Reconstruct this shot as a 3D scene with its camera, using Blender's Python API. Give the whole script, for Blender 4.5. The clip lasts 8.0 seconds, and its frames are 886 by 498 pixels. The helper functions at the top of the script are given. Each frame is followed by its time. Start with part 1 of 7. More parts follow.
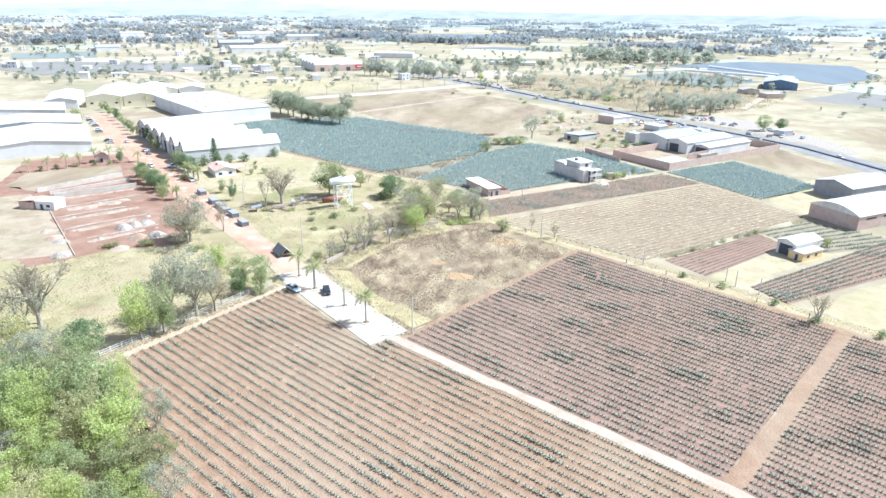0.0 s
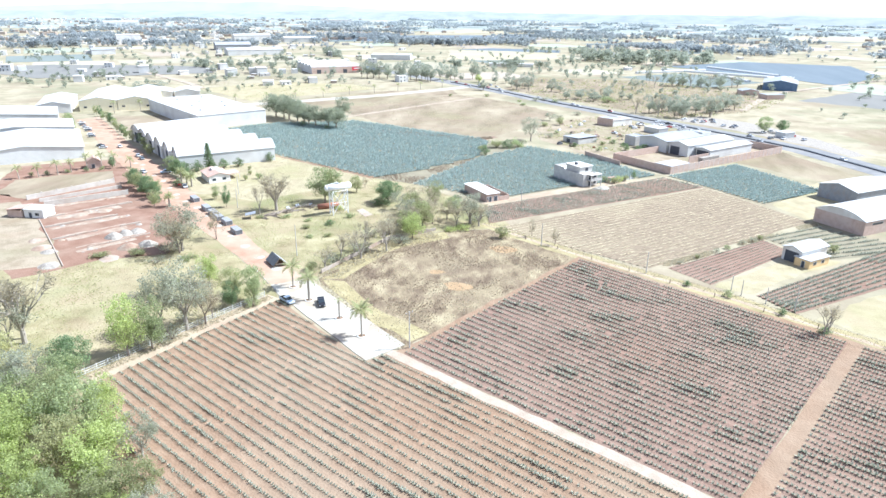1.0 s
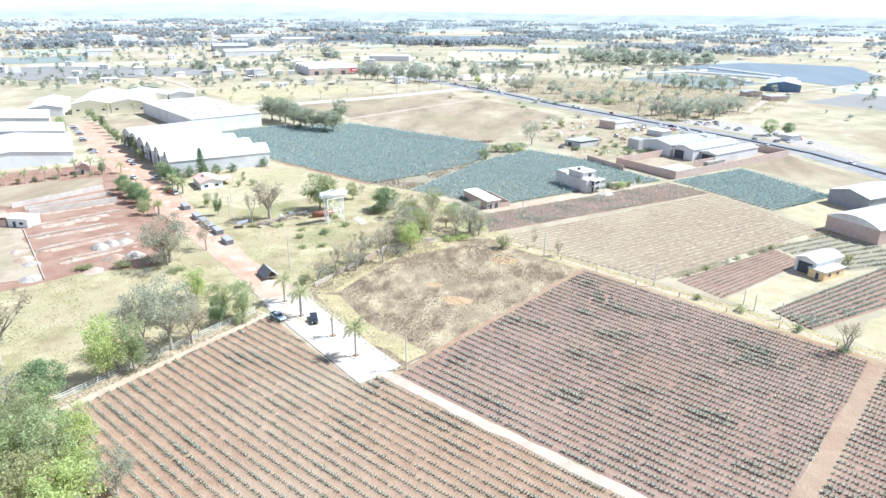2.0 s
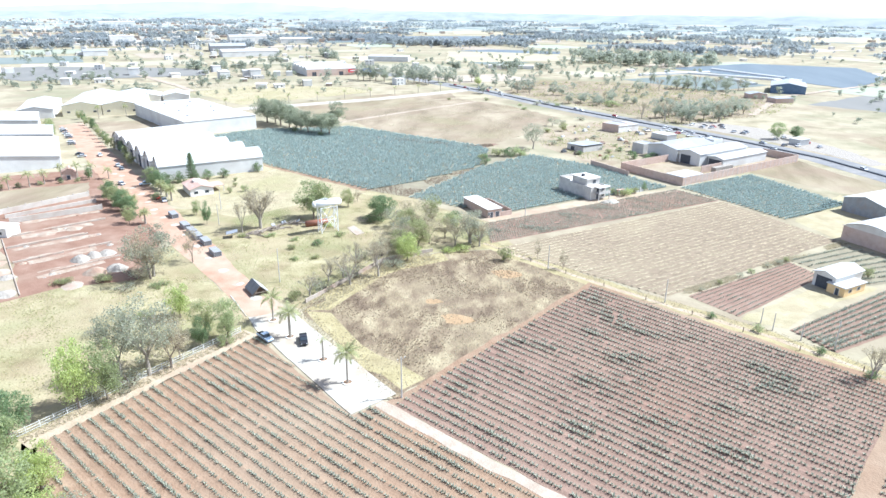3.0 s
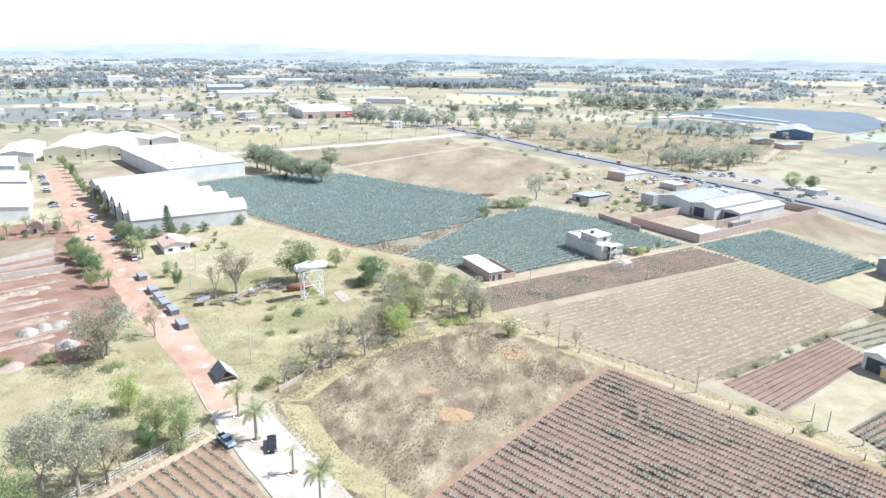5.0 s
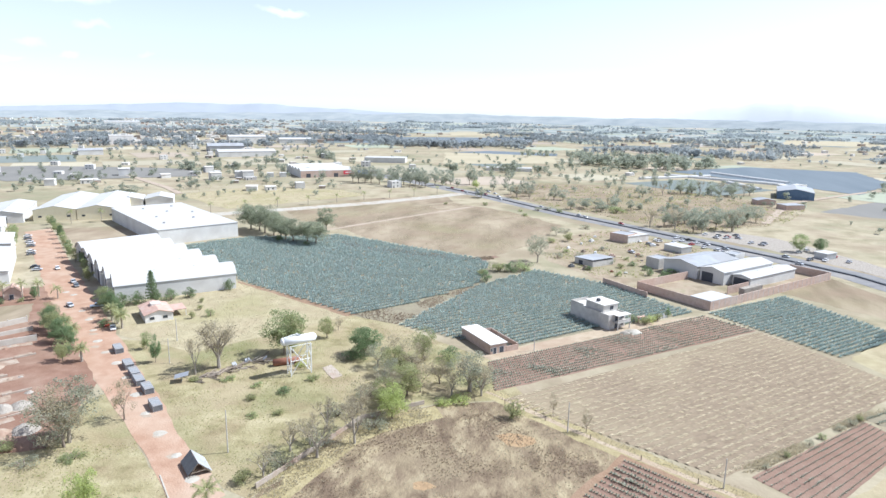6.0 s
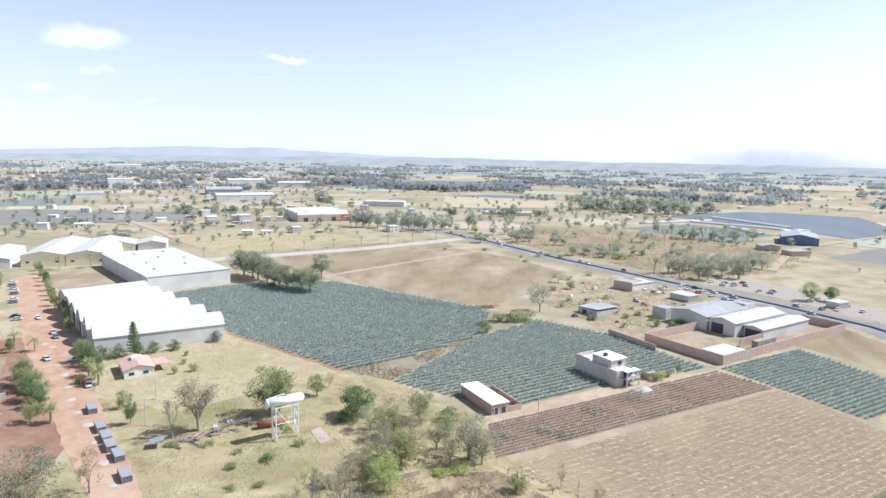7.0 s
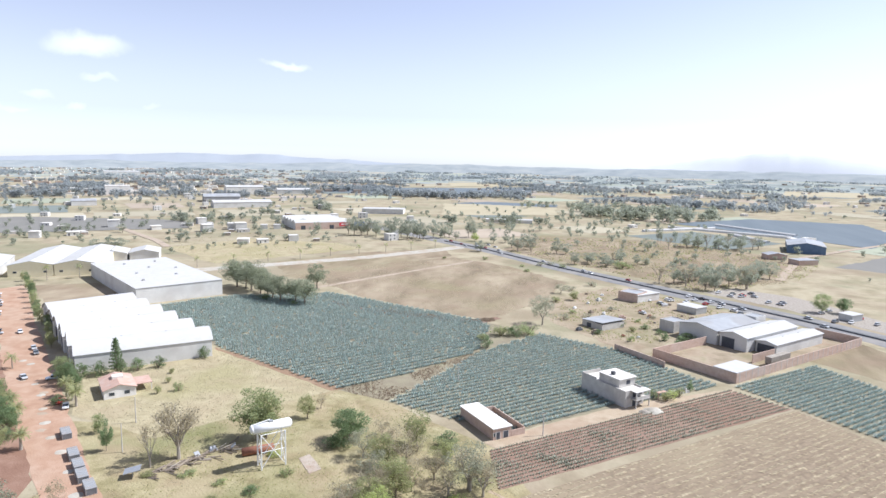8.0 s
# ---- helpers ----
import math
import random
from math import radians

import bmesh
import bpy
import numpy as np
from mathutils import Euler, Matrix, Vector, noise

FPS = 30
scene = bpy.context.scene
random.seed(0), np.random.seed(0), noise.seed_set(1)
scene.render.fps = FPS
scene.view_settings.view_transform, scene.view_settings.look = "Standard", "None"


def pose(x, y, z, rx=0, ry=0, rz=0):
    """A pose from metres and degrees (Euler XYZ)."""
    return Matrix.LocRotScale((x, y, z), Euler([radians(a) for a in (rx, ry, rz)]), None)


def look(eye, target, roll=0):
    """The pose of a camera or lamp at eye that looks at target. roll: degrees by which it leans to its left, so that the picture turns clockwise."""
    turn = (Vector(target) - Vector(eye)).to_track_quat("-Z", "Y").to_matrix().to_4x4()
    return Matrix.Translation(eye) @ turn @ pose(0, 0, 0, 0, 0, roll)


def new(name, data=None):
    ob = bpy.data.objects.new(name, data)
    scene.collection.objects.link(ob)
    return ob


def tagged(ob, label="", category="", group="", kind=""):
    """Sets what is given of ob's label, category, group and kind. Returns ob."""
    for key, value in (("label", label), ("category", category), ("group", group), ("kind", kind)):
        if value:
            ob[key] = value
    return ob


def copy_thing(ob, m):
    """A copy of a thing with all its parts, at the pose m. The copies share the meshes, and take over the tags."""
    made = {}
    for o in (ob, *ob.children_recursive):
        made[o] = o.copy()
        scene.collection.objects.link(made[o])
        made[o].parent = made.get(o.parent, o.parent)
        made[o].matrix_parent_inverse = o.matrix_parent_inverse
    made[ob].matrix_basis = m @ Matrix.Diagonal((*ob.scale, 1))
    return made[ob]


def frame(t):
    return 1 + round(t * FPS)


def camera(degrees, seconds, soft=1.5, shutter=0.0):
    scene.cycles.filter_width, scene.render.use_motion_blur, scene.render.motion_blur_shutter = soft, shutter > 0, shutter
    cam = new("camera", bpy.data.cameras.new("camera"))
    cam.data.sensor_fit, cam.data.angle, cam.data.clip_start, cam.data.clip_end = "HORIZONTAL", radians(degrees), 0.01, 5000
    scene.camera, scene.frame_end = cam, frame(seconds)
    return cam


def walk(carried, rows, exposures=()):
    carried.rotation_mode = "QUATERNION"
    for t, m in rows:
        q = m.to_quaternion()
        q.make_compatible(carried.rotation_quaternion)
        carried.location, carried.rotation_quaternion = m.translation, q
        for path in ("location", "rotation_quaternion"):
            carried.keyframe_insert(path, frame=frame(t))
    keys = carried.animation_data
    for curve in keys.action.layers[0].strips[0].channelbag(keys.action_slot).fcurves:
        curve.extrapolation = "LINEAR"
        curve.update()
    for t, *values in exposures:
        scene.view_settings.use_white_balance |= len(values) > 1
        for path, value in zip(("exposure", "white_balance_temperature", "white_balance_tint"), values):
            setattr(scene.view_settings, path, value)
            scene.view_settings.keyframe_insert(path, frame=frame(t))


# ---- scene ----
cam = camera(69.5, 8.0)
PATH = [
    (0, (-0.074, -1.33, 74.602), (-0.487, 0.494, 73.891), 0.8),
    (0.5, (-0.254, -0.092, 74.914), (-0.666, 1.733, 74.209), 0.7),
    (1, (-1.209, 4.084, 75.101), (-1.617, 5.909, 74.393), 0.6),
    (1.5, (-1.981, 8.031, 75.273), (-2.388, 9.856, 74.566), 0.6),
    (1.7, (-2.345, 9.849, 75.293), (-2.752, 11.675, 74.586), 0.5),
    (2.8, (-4.736, 21.431, 75.317), (-5.142, 23.258, 74.61), 0.6),
    (3, (-5.211, 23.657, 75.326), (-5.616, 25.484, 74.619), 0.6),
    (3.5, (-6.414, 29.406, 75.37), (-6.818, 31.233, 74.663), 0.7),
    (4, (-7.616, 35.235, 75.552), (-8.02, 37.064, 74.851), 0.7),
    (4.2, (-8.143, 37.627, 75.639), (-8.546, 39.46, 74.949), 0.8),
    (5.3, (-11.068, 51.848, 76.953), (-11.479, 53.728, 76.407), 0.9),
    (5.5, (-11.604, 54.465, 77.06), (-12.016, 56.355, 76.549), 0.9),
    (6, (-12.977, 60.775, 77.413), (-13.394, 62.685, 76.987), 1.0),
    (6.5, (-14.104, 66.608, 77.755), (-14.524, 68.533, 77.407), 1.1),
    (7, (-15.155, 72.295, 77.992), (-15.577, 74.228, 77.697), 1.1),
    (7.5, (-16.184, 78.156, 78.172), (-16.607, 80.092, 77.897), 1.1),
    (8, (-17.236, 83.941, 78.344), (-17.659, 85.877, 78.069), 1.1),
]
EXPOSURES = [(0, 1.75, 5380, 7), (4, 1.71, 5380, 7), (6, 1.3, 5600, 9), (8, 1.16, 5760, 12)]
CLOUDS = [(-41, 8.2, 2.9, 0.95, 0.75), (-25.9, 7.75, 1.9, 0.42, 0.7), (-40.3, 5.8, 1.2, 0.35, 0.4), (-44.4, 4.3, 0.9, 0.35, 0.35), (-42.2, 3.6, 0.7, 0.28, 0.4), (-36.9, 3.8, 0.7, 0.25, 0.25), (-46, 3.2, 1.5, 0.25, 0.3)]
walk(cam, [(t, look(eye, target, roll)) for t, eye, target, roll in PATH], EXPOSURES)

# ---- world and sun ----
SUN_AZ = radians(66)       # from +y towards +x
SUN_EL = radians(50)
world = bpy.data.worlds.new("sky")
scene.world = world
world.use_nodes = True
wn, wl = world.node_tree.nodes, world.node_tree.links
wn.clear()
sky = wn.new("ShaderNodeTexSky")
sky.sky_type = "NISHITA"
sky.sun_disc = False
sky.sun_elevation = SUN_EL
sky.sun_rotation = SUN_AZ
sky.air_density, sky.dust_density, sky.ozone_density = 1.0, 0.25, 2.0
bg = wn.new("ShaderNodeBackground")
bg.inputs["Strength"].default_value = 0.075
wout = wn.new("ShaderNodeOutputWorld")
# a few small fair-weather clouds low over the horizon
tc = wn.new("ShaderNodeTexCoord")


def cloud_mask(az, el, wide, high, dense):
    """A soft noisy ellipse in the sky at an azimuth (from +y to +x) and elevation, in degrees."""
    a, e = radians(az), radians(el)
    c = Vector((math.sin(a) * math.cos(e), math.cos(a) * math.cos(e), math.sin(e)))
    right = Vector((math.cos(a), -math.sin(a), 0))
    up = right.cross(c)
    outs = []
    for axis, size in ((right, wide), (up, high)):
        d = wn.new("ShaderNodeVectorMath")
        d.operation = "DOT_PRODUCT"
        wl.new(warp.outputs[0], d.inputs[0])
        d.inputs[1].default_value = axis
        m = wn.new("ShaderNodeMath")
        m.operation = "DIVIDE"
        wl.new(d.outputs["Value"], m.inputs[0])
        m.inputs[1].default_value = math.tan(radians(size))
        q = wn.new("ShaderNodeMath")
        q.operation = "POWER"
        ab = wn.new("ShaderNodeMath")
        ab.operation = "ABSOLUTE"
        wl.new(m.outputs[0], ab.inputs[0])
        wl.new(ab.outputs[0], q.inputs[0])
        q.inputs[1].default_value = 2
        outs.append(q)
    add = wn.new("ShaderNodeMath")
    wl.new(outs[0].outputs[0], add.inputs[0])
    wl.new(outs[1].outputs[0], add.inputs[1])
    ramp = wn.new("ShaderNodeMapRange")
    ramp.interpolation_type = "SMOOTHSTEP"
    ramp.inputs["From Min"].default_value = 1.5
    ramp.inputs["From Max"].default_value = -0.35
    ramp.inputs["To Max"].default_value = dense
    wl.new(add.outputs[0], ramp.inputs["Value"])
    front = wn.new("ShaderNodeVectorMath")
    front.operation = "DOT_PRODUCT"
    wl.new(tc.outputs["Generated"], front.inputs[0])
    front.inputs[1].default_value = c
    gt = wn.new("ShaderNodeMath")
    gt.operation = "GREATER_THAN"
    wl.new(front.outputs["Value"], gt.inputs[0])
    gt.inputs[1].default_value = 0.5
    mul = wn.new("ShaderNodeMath")
    mul.operation = "MULTIPLY"
    wl.new(ramp.outputs[0], mul.inputs[0])
    wl.new(gt.outputs[0], mul.inputs[1])
    return mul


wnoise = wn.new("ShaderNodeTexNoise")
wnoise.inputs["Scale"].default_value = 28
wnoise.inputs["Detail"].default_value = 5
wl.new(tc.outputs["Generated"], wnoise.inputs["Vector"])
wsub = wn.new("ShaderNodeVectorMath")
wsub.operation = "SUBTRACT"
wl.new(wnoise.outputs["Color"], wsub.inputs[0])
wsub.inputs[1].default_value = (0.5, 0.5, 0.5)
wscale = wn.new("ShaderNodeVectorMath")
wscale.operation = "SCALE"
wscale.inputs["Scale"].default_value = 0.035
wl.new(wsub.outputs[0], wscale.inputs[0])
warp = wn.new("ShaderNodeVectorMath")
wl.new(tc.outputs["Generated"], warp.inputs[0])
wl.new(wscale.outputs[0], warp.inputs[1])
masks = [cloud_mask(*c) for c in CLOUDS]
total = masks[0]
for m in masks[1:]:
    mx = wn.new("ShaderNodeMath")
    mx.operation = "MAXIMUM"
    wl.new(total.outputs[0], mx.inputs[0])
    wl.new(m.outputs[0], mx.inputs[1])
    total = mx
mix = wn.new("ShaderNodeMix")
mix.data_type = "RGBA"
wl.new(total.outputs[0], mix.inputs["Factor"])
haze = wn.new("ShaderNodeHueSaturation")
haze.inputs["Hue"].default_value = 0.522
haze.inputs["Value"].default_value = 0.95
height = wn.new("ShaderNodeSeparateXYZ")
wl.new(tc.outputs["Generated"], height.inputs[0])
fade = wn.new("ShaderNodeMapRange")
fade.inputs["From Min"].default_value = 0.0
fade.inputs["From Max"].default_value = 0.22
fade.inputs["To Min"].default_value = 0.25
fade.inputs["To Max"].default_value = 0.48
wl.new(height.outputs["Z"], fade.inputs["Value"])
wl.new(fade.outputs[0], haze.inputs["Saturation"])
wl.new(sky.outputs[0], haze.inputs["Color"])
wl.new(haze.outputs[0], mix.inputs["A"])
mix.inputs["B"].default_value = (7.6, 7.6, 7.6, 1)
wl.new(mix.outputs["Result"], bg.inputs["Color"])
wl.new(bg.outputs[0], wout.inputs["Surface"])

sun = new("sun", bpy.data.lights.new("sun", "SUN"))
sun.data.energy = 3.2
sun.data.angle = radians(1.2)
sun.data.color = (1.0, 0.95, 0.87)
sun.matrix_world = look((0, 0, 0), (-math.sin(SUN_AZ) * math.cos(SUN_EL), -math.cos(SUN_AZ) * math.cos(SUN_EL), -math.sin(SUN_EL)))


# ---- materials ----
def material(name, cols, scale=1.0, rough=0.9, bump=0.0, bump_scale=8.0, metal=0.0, spread=0.5, detail=4.0, coords="Object", stretch=None, big=None, vary=0.0, island=0.0, translucent=0.0, spec=0.05):
    """A procedural surface. cols: colours from low to high noise. big: (scale, colour, amount) large stains on top.
    vary: brightness change from object to object; island: from mesh island to mesh island."""
    m = bpy.data.materials.new(name)
    m.use_nodes = True
    n, l = m.node_tree.nodes, m.node_tree.links
    b = n["Principled BSDF"]
    t = n.new("ShaderNodeTexCoord")
    vec = t.outputs[coords]
    if stretch:
        mp = n.new("ShaderNodeMapping")
        mp.inputs["Scale"].default_value = stretch[:3]
        if len(stretch) > 3:
            mp.inputs["Rotation"].default_value[2] = radians(stretch[3])
        l.new(vec, mp.inputs["Vector"])
        vec = mp.outputs[0]
    nz = n.new("ShaderNodeTexNoise")
    nz.inputs["Scale"].default_value = scale
    nz.inputs["Detail"].default_value = detail
    nz.inputs["Roughness"].default_value = 0.65
    l.new(vec, nz.inputs["Vector"])
    r = n.new("ShaderNodeValToRGB")
    el = r.color_ramp.elements
    lo, hi = 0.5 - spread / 2, 0.5 + spread / 2
    while len(el) < len(cols):
        el.new(0.5)
    for i, c in enumerate(cols):
        el[i].position = lo + (hi - lo) * i / max(1, len(cols) - 1)
        el[i].color = (*c, 1)
    l.new(nz.outputs["Fac"], r.inputs["Fac"])
    col = r.outputs["Color"]
    for bscale, bcol, amount in (big or ()):
        bz = n.new("ShaderNodeTexNoise")
        bz.inputs["Scale"].default_value = bscale
        bz.inputs["Detail"].default_value = 3
        l.new(t.outputs[coords], bz.inputs["Vector"])
        mr = n.new("ShaderNodeMapRange")
        mr.inputs["From Min"].default_value = 0.48
        mr.inputs["From Max"].default_value = 0.66
        mr.inputs["To Max"].default_value = amount
        l.new(bz.outputs["Fac"], mr.inputs["Value"])
        mx = n.new("ShaderNodeMix")
        mx.data_type = "RGBA"
        l.new(mr.outputs[0], mx.inputs["Factor"])
        l.new(col, mx.inputs["A"])
        mx.inputs["B"].default_value = (*bcol, 1)
        col = mx.outputs["Result"]
    for amount, src in ((vary, "Object Info"), (island, "Geometry")):
        if amount:
            o = n.new("ShaderNodeObjectInfo" if src == "Object Info" else "ShaderNodeNewGeometry")
            mr = n.new("ShaderNodeMapRange")
            mr.inputs["To Min"].default_value = 1 - amount
            mr.inputs["To Max"].default_value = 1 + amount
            l.new(o.outputs["Random" if src == "Object Info" else "Random Per Island"], mr.inputs["Value"])
            hs = n.new("ShaderNodeHueSaturation")
            l.new(mr.outputs[0], hs.inputs["Value"])
            l.new(col, hs.inputs["Color"])
            col = hs.outputs["Color"]
    l.new(col, b.inputs["Base Color"])
    b.inputs["Roughness"].default_value = rough
    b.inputs["Metallic"].default_value = metal
    b.inputs["Specular IOR Level"].default_value = spec
    if bump:
        bn = n.new("ShaderNodeTexNoise")
        bn.inputs["Scale"].default_value = bump_scale
        bn.inputs["Detail"].default_value = 4
        l.new(vec, bn.inputs["Vector"])
        bp = n.new("ShaderNodeBump")
        bp.inputs["Strength"].default_value = bump
        bp.inputs["Distance"].default_value = 0.3
        l.new(bn.outputs["Fac"], bp.inputs["Height"])
        l.new(bp.outputs[0], b.inputs["Normal"])
    if translucent:
        tr = n.new("ShaderNodeBsdfTranslucent")
        l.new(col, tr.inputs["Color"])
        ms = n.new("ShaderNodeMixShader")
        ms.inputs[0].default_value = translucent
        l.new(b.outputs[0], ms.inputs[1])
        l.new(tr.outputs[0], ms.inputs[2])
        l.new(ms.outputs[0], n["Material Output"].inputs["Surface"])
    return m


M = {}
M["ground"] = material("dry_ground", [(0.225, 0.195, 0.125), (0.31, 0.27, 0.18), (0.385, 0.335, 0.235), (0.27, 0.25, 0.165)], 0.05, 0.95, 0.6, 0.6, detail=12, spread=0.36, big=[(0.012, (0.215, 0.21, 0.13), 0.8), (0.03, (0.265, 0.21, 0.148), 0.65), (0.005, (0.30, 0.265, 0.185), 0.5)])
M["meadow"] = material("meadow_grass", [(0.20, 0.175, 0.092), (0.275, 0.24, 0.132), (0.345, 0.302, 0.178), (0.405, 0.352, 0.222)], 0.14, 0.95, 0.6, 1.6, detail=13, spread=0.32, big=[(0.035, (0.175, 0.18, 0.08), 0.7), (0.05, (0.345, 0.285, 0.18), 0.7), (0.11, (0.27, 0.20, 0.13), 0.4)])
M["fringe"] = material("yellow_grass", [(0.245, 0.205, 0.105), (0.325, 0.275, 0.15), (0.39, 0.335, 0.195)], 0.2, 0.95, 0.6, 1.6, detail=12, spread=0.36, big=[(0.06, (0.27, 0.22, 0.135), 0.6)])
M["lawn"] = material("dry_lawn", [(0.285, 0.245, 0.15), (0.36, 0.312, 0.198), (0.425, 0.372, 0.242)], 0.2, 0.95, 0.5, 1.5, detail=11, spread=0.36, big=[(0.03, (0.295, 0.268, 0.14), 0.6), (0.08, (0.345, 0.28, 0.185), 0.5)])
M["drylot"] = material("dry_weeds", [(0.125, 0.092, 0.062), (0.195, 0.15, 0.098), (0.275, 0.22, 0.14), (0.365, 0.305, 0.195)], 0.22, 0.95, 0.7, 1.6, detail=14, spread=0.26, stretch=(1, 0.5, 1, 30), big=[(0.03, (0.135, 0.098, 0.072), 0.8), (0.06, (0.35, 0.29, 0.18), 0.55), (0.14, (0.17, 0.125, 0.088), 0.5)])
M["rustgrass"] = material("rust_grass", [(0.27, 0.19, 0.11), (0.34, 0.235, 0.135), (0.385, 0.28, 0.165)], 0.4, 0.95, 0.5, 1.6, detail=11, spread=0.4)
M["brownfield"] = material("fallow_field", [(0.185, 0.15, 0.102), (0.25, 0.203, 0.14), (0.308, 0.253, 0.178), (0.355, 0.298, 0.21)], 0.05, 0.95, 0.6, 1.0, detail=12, spread=0.33, stretch=(1, 0.35, 1, 40), big=[(0.012, (0.225, 0.20, 0.11), 0.6), (0.05, (0.245, 0.185, 0.13), 0.6)])
M["redsoil"] = material("red_soil", [(0.215, 0.14, 0.09), (0.268, 0.18, 0.118), (0.318, 0.226, 0.153)], 0.3, 0.95, 0.6, 2.0, detail=10, spread=0.42, big=[(0.03, (0.315, 0.25, 0.178), 0.55), (0.1, (0.25, 0.182, 0.125), 0.4)])
M["mauvesoil"] = material("brown_soil", [(0.19, 0.125, 0.095), (0.24, 0.162, 0.122), (0.285, 0.20, 0.153)], 0.25, 0.95, 0.5, 2.0, detail=9, spread=0.5, big=[(0.03, (0.28, 0.20, 0.148), 0.5), (0.02, (0.225, 0.14, 0.098), 0.5)])
M["lotsoil"] = material("red_lot_earth", [(0.19, 0.11, 0.078), (0.245, 0.15, 0.107), (0.30, 0.20, 0.148)], 0.16, 0.95, 0.4, 2.0, detail=10, spread=0.42, big=[(0.06, (0.325, 0.24, 0.178), 0.55), (0.11, (0.205, 0.12, 0.083), 0.5)])
M["lotsand"] = material("pale_lot_sand", [(0.27, 0.195, 0.142), (0.35, 0.275, 0.208), (0.43, 0.365, 0.295)], 0.3, 0.95, 0.6, 2.0, detail=11, spread=0.34, big=[(0.16, (0.27, 0.17, 0.122), 0.8)])
M["track"] = material("sandy_track", [(0.31, 0.24, 0.165), (0.39, 0.315, 0.225), (0.45, 0.375, 0.28)], 0.3, 0.95, 0.4, 2.0, detail=10, big=[(0.05, (0.33, 0.24, 0.17), 0.6)])
M["yardsoil"] = material("trodden_yard", [(0.20, 0.165, 0.11), (0.275, 0.225, 0.155), (0.35, 0.29, 0.21), (0.275, 0.245, 0.15)], 0.1, 0.95, 0.6, 1.5, detail=11, spread=0.4, big=[(0.04, (0.215, 0.21, 0.115), 0.6), (0.08, (0.30, 0.215, 0.155), 0.5)])
M["redroad"] = material("red_dirt_road", [(0.31, 0.19, 0.128), (0.39, 0.258, 0.18), (0.445, 0.32, 0.238)], 0.2, 0.95, 0.4, 2.0, detail=9, spread=0.45, big=[(0.05, (0.44, 0.335, 0.25), 0.75), (0.11, (0.335, 0.212, 0.142), 0.5)])
M["path"] = material("pale_dirt_path", [(0.31, 0.245, 0.185), (0.39, 0.32, 0.25), (0.46, 0.385, 0.31)], 0.4, 0.95, 0.4, 2.0, detail=9, big=[(0.1, (0.30, 0.24, 0.17), 0.5)])
M["slab"] = material("pale_concrete_slab", [(0.345, 0.315, 0.26), (0.42, 0.39, 0.33), (0.475, 0.445, 0.385)], 0.35, 0.85, 0.3, 3.0, detail=10, spread=0.4, big=[(0.11, (0.36, 0.29, 0.215), 0.75)])
M["stubble"] = material("straw_stubble", [(0.18, 0.138, 0.096), (0.245, 0.193, 0.135), (0.305, 0.248, 0.175)], 0.5, 0.95, 0.7, 2.5, detail=9, spread=0.4, big=[(0.03, (0.335, 0.28, 0.185), 0.6), (0.015, (0.23, 0.178, 0.128), 0.5)])
M["bluesoil"] = material("weedy_soil", [(0.20, 0.17, 0.12), (0.25, 0.22, 0.155), (0.28, 0.26, 0.17)], 0.2, 0.95, 0.4, 2.0, detail=7)
M["asphalt"] = material("asphalt", [(0.17, 0.168, 0.165), (0.225, 0.22, 0.215), (0.27, 0.262, 0.25)], 0.2, 0.9, 0.1, 6.0, detail=9, big=[(0.05, (0.31, 0.285, 0.25), 0.6)])
M["agave_blue"] = material("blue_agave_leaf", [(0.255, 0.325, 0.298), (0.34, 0.415, 0.38), (0.415, 0.49, 0.45)], 0.7, 0.5, 0, detail=3, island=0.2, translucent=0.3, spec=0.2)
M["agave_grey"] = material("dusty_agave_leaf", [(0.25, 0.265, 0.20), (0.335, 0.35, 0.27), (0.42, 0.43, 0.34)], 0.7, 0.55, 0, detail=3, island=0.25, translucent=0.3)
M["straw"] = material("straw_stalks", [(0.43, 0.36, 0.23), (0.62, 0.54, 0.375)], 1.0, 0.9, 0, island=0.4)
LEAF = {
    "green": [(0.31, 0.352, 0.18), (0.405, 0.45, 0.238), (0.495, 0.535, 0.305)],
    "bright": [(0.395, 0.445, 0.17), (0.495, 0.55, 0.23), (0.585, 0.625, 0.30)],
    "dark": [(0.178, 0.236, 0.127), (0.253, 0.328, 0.172), (0.333, 0.414, 0.224)],
    "grey": [(0.315, 0.32, 0.235), (0.40, 0.405, 0.30), (0.48, 0.48, 0.365)],
    "brown": [(0.374, 0.33, 0.226), (0.473, 0.418, 0.292), (0.556, 0.501, 0.352)],
    "yellow": [(0.40, 0.395, 0.195), (0.50, 0.49, 0.255), (0.585, 0.565, 0.32)],
    "olive": [(0.303, 0.319, 0.165), (0.396, 0.413, 0.215), (0.484, 0.495, 0.275)],
    # far: pale blue-grey leaf colour that carries the distance haze
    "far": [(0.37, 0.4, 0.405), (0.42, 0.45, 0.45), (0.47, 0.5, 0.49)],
    # dusty: mid-distance leaf green, paled and greyed to include haze
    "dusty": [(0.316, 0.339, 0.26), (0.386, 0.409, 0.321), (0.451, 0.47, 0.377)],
    "oak": [(0.27, 0.295, 0.205), (0.36, 0.385, 0.27), (0.44, 0.46, 0.335)],
}
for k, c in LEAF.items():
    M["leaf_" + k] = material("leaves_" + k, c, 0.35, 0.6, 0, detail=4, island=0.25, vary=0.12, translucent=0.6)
M["bark"] = material("bark", [(0.20, 0.16, 0.125), (0.29, 0.245, 0.20)], 3, 0.95, 0.4, 8)
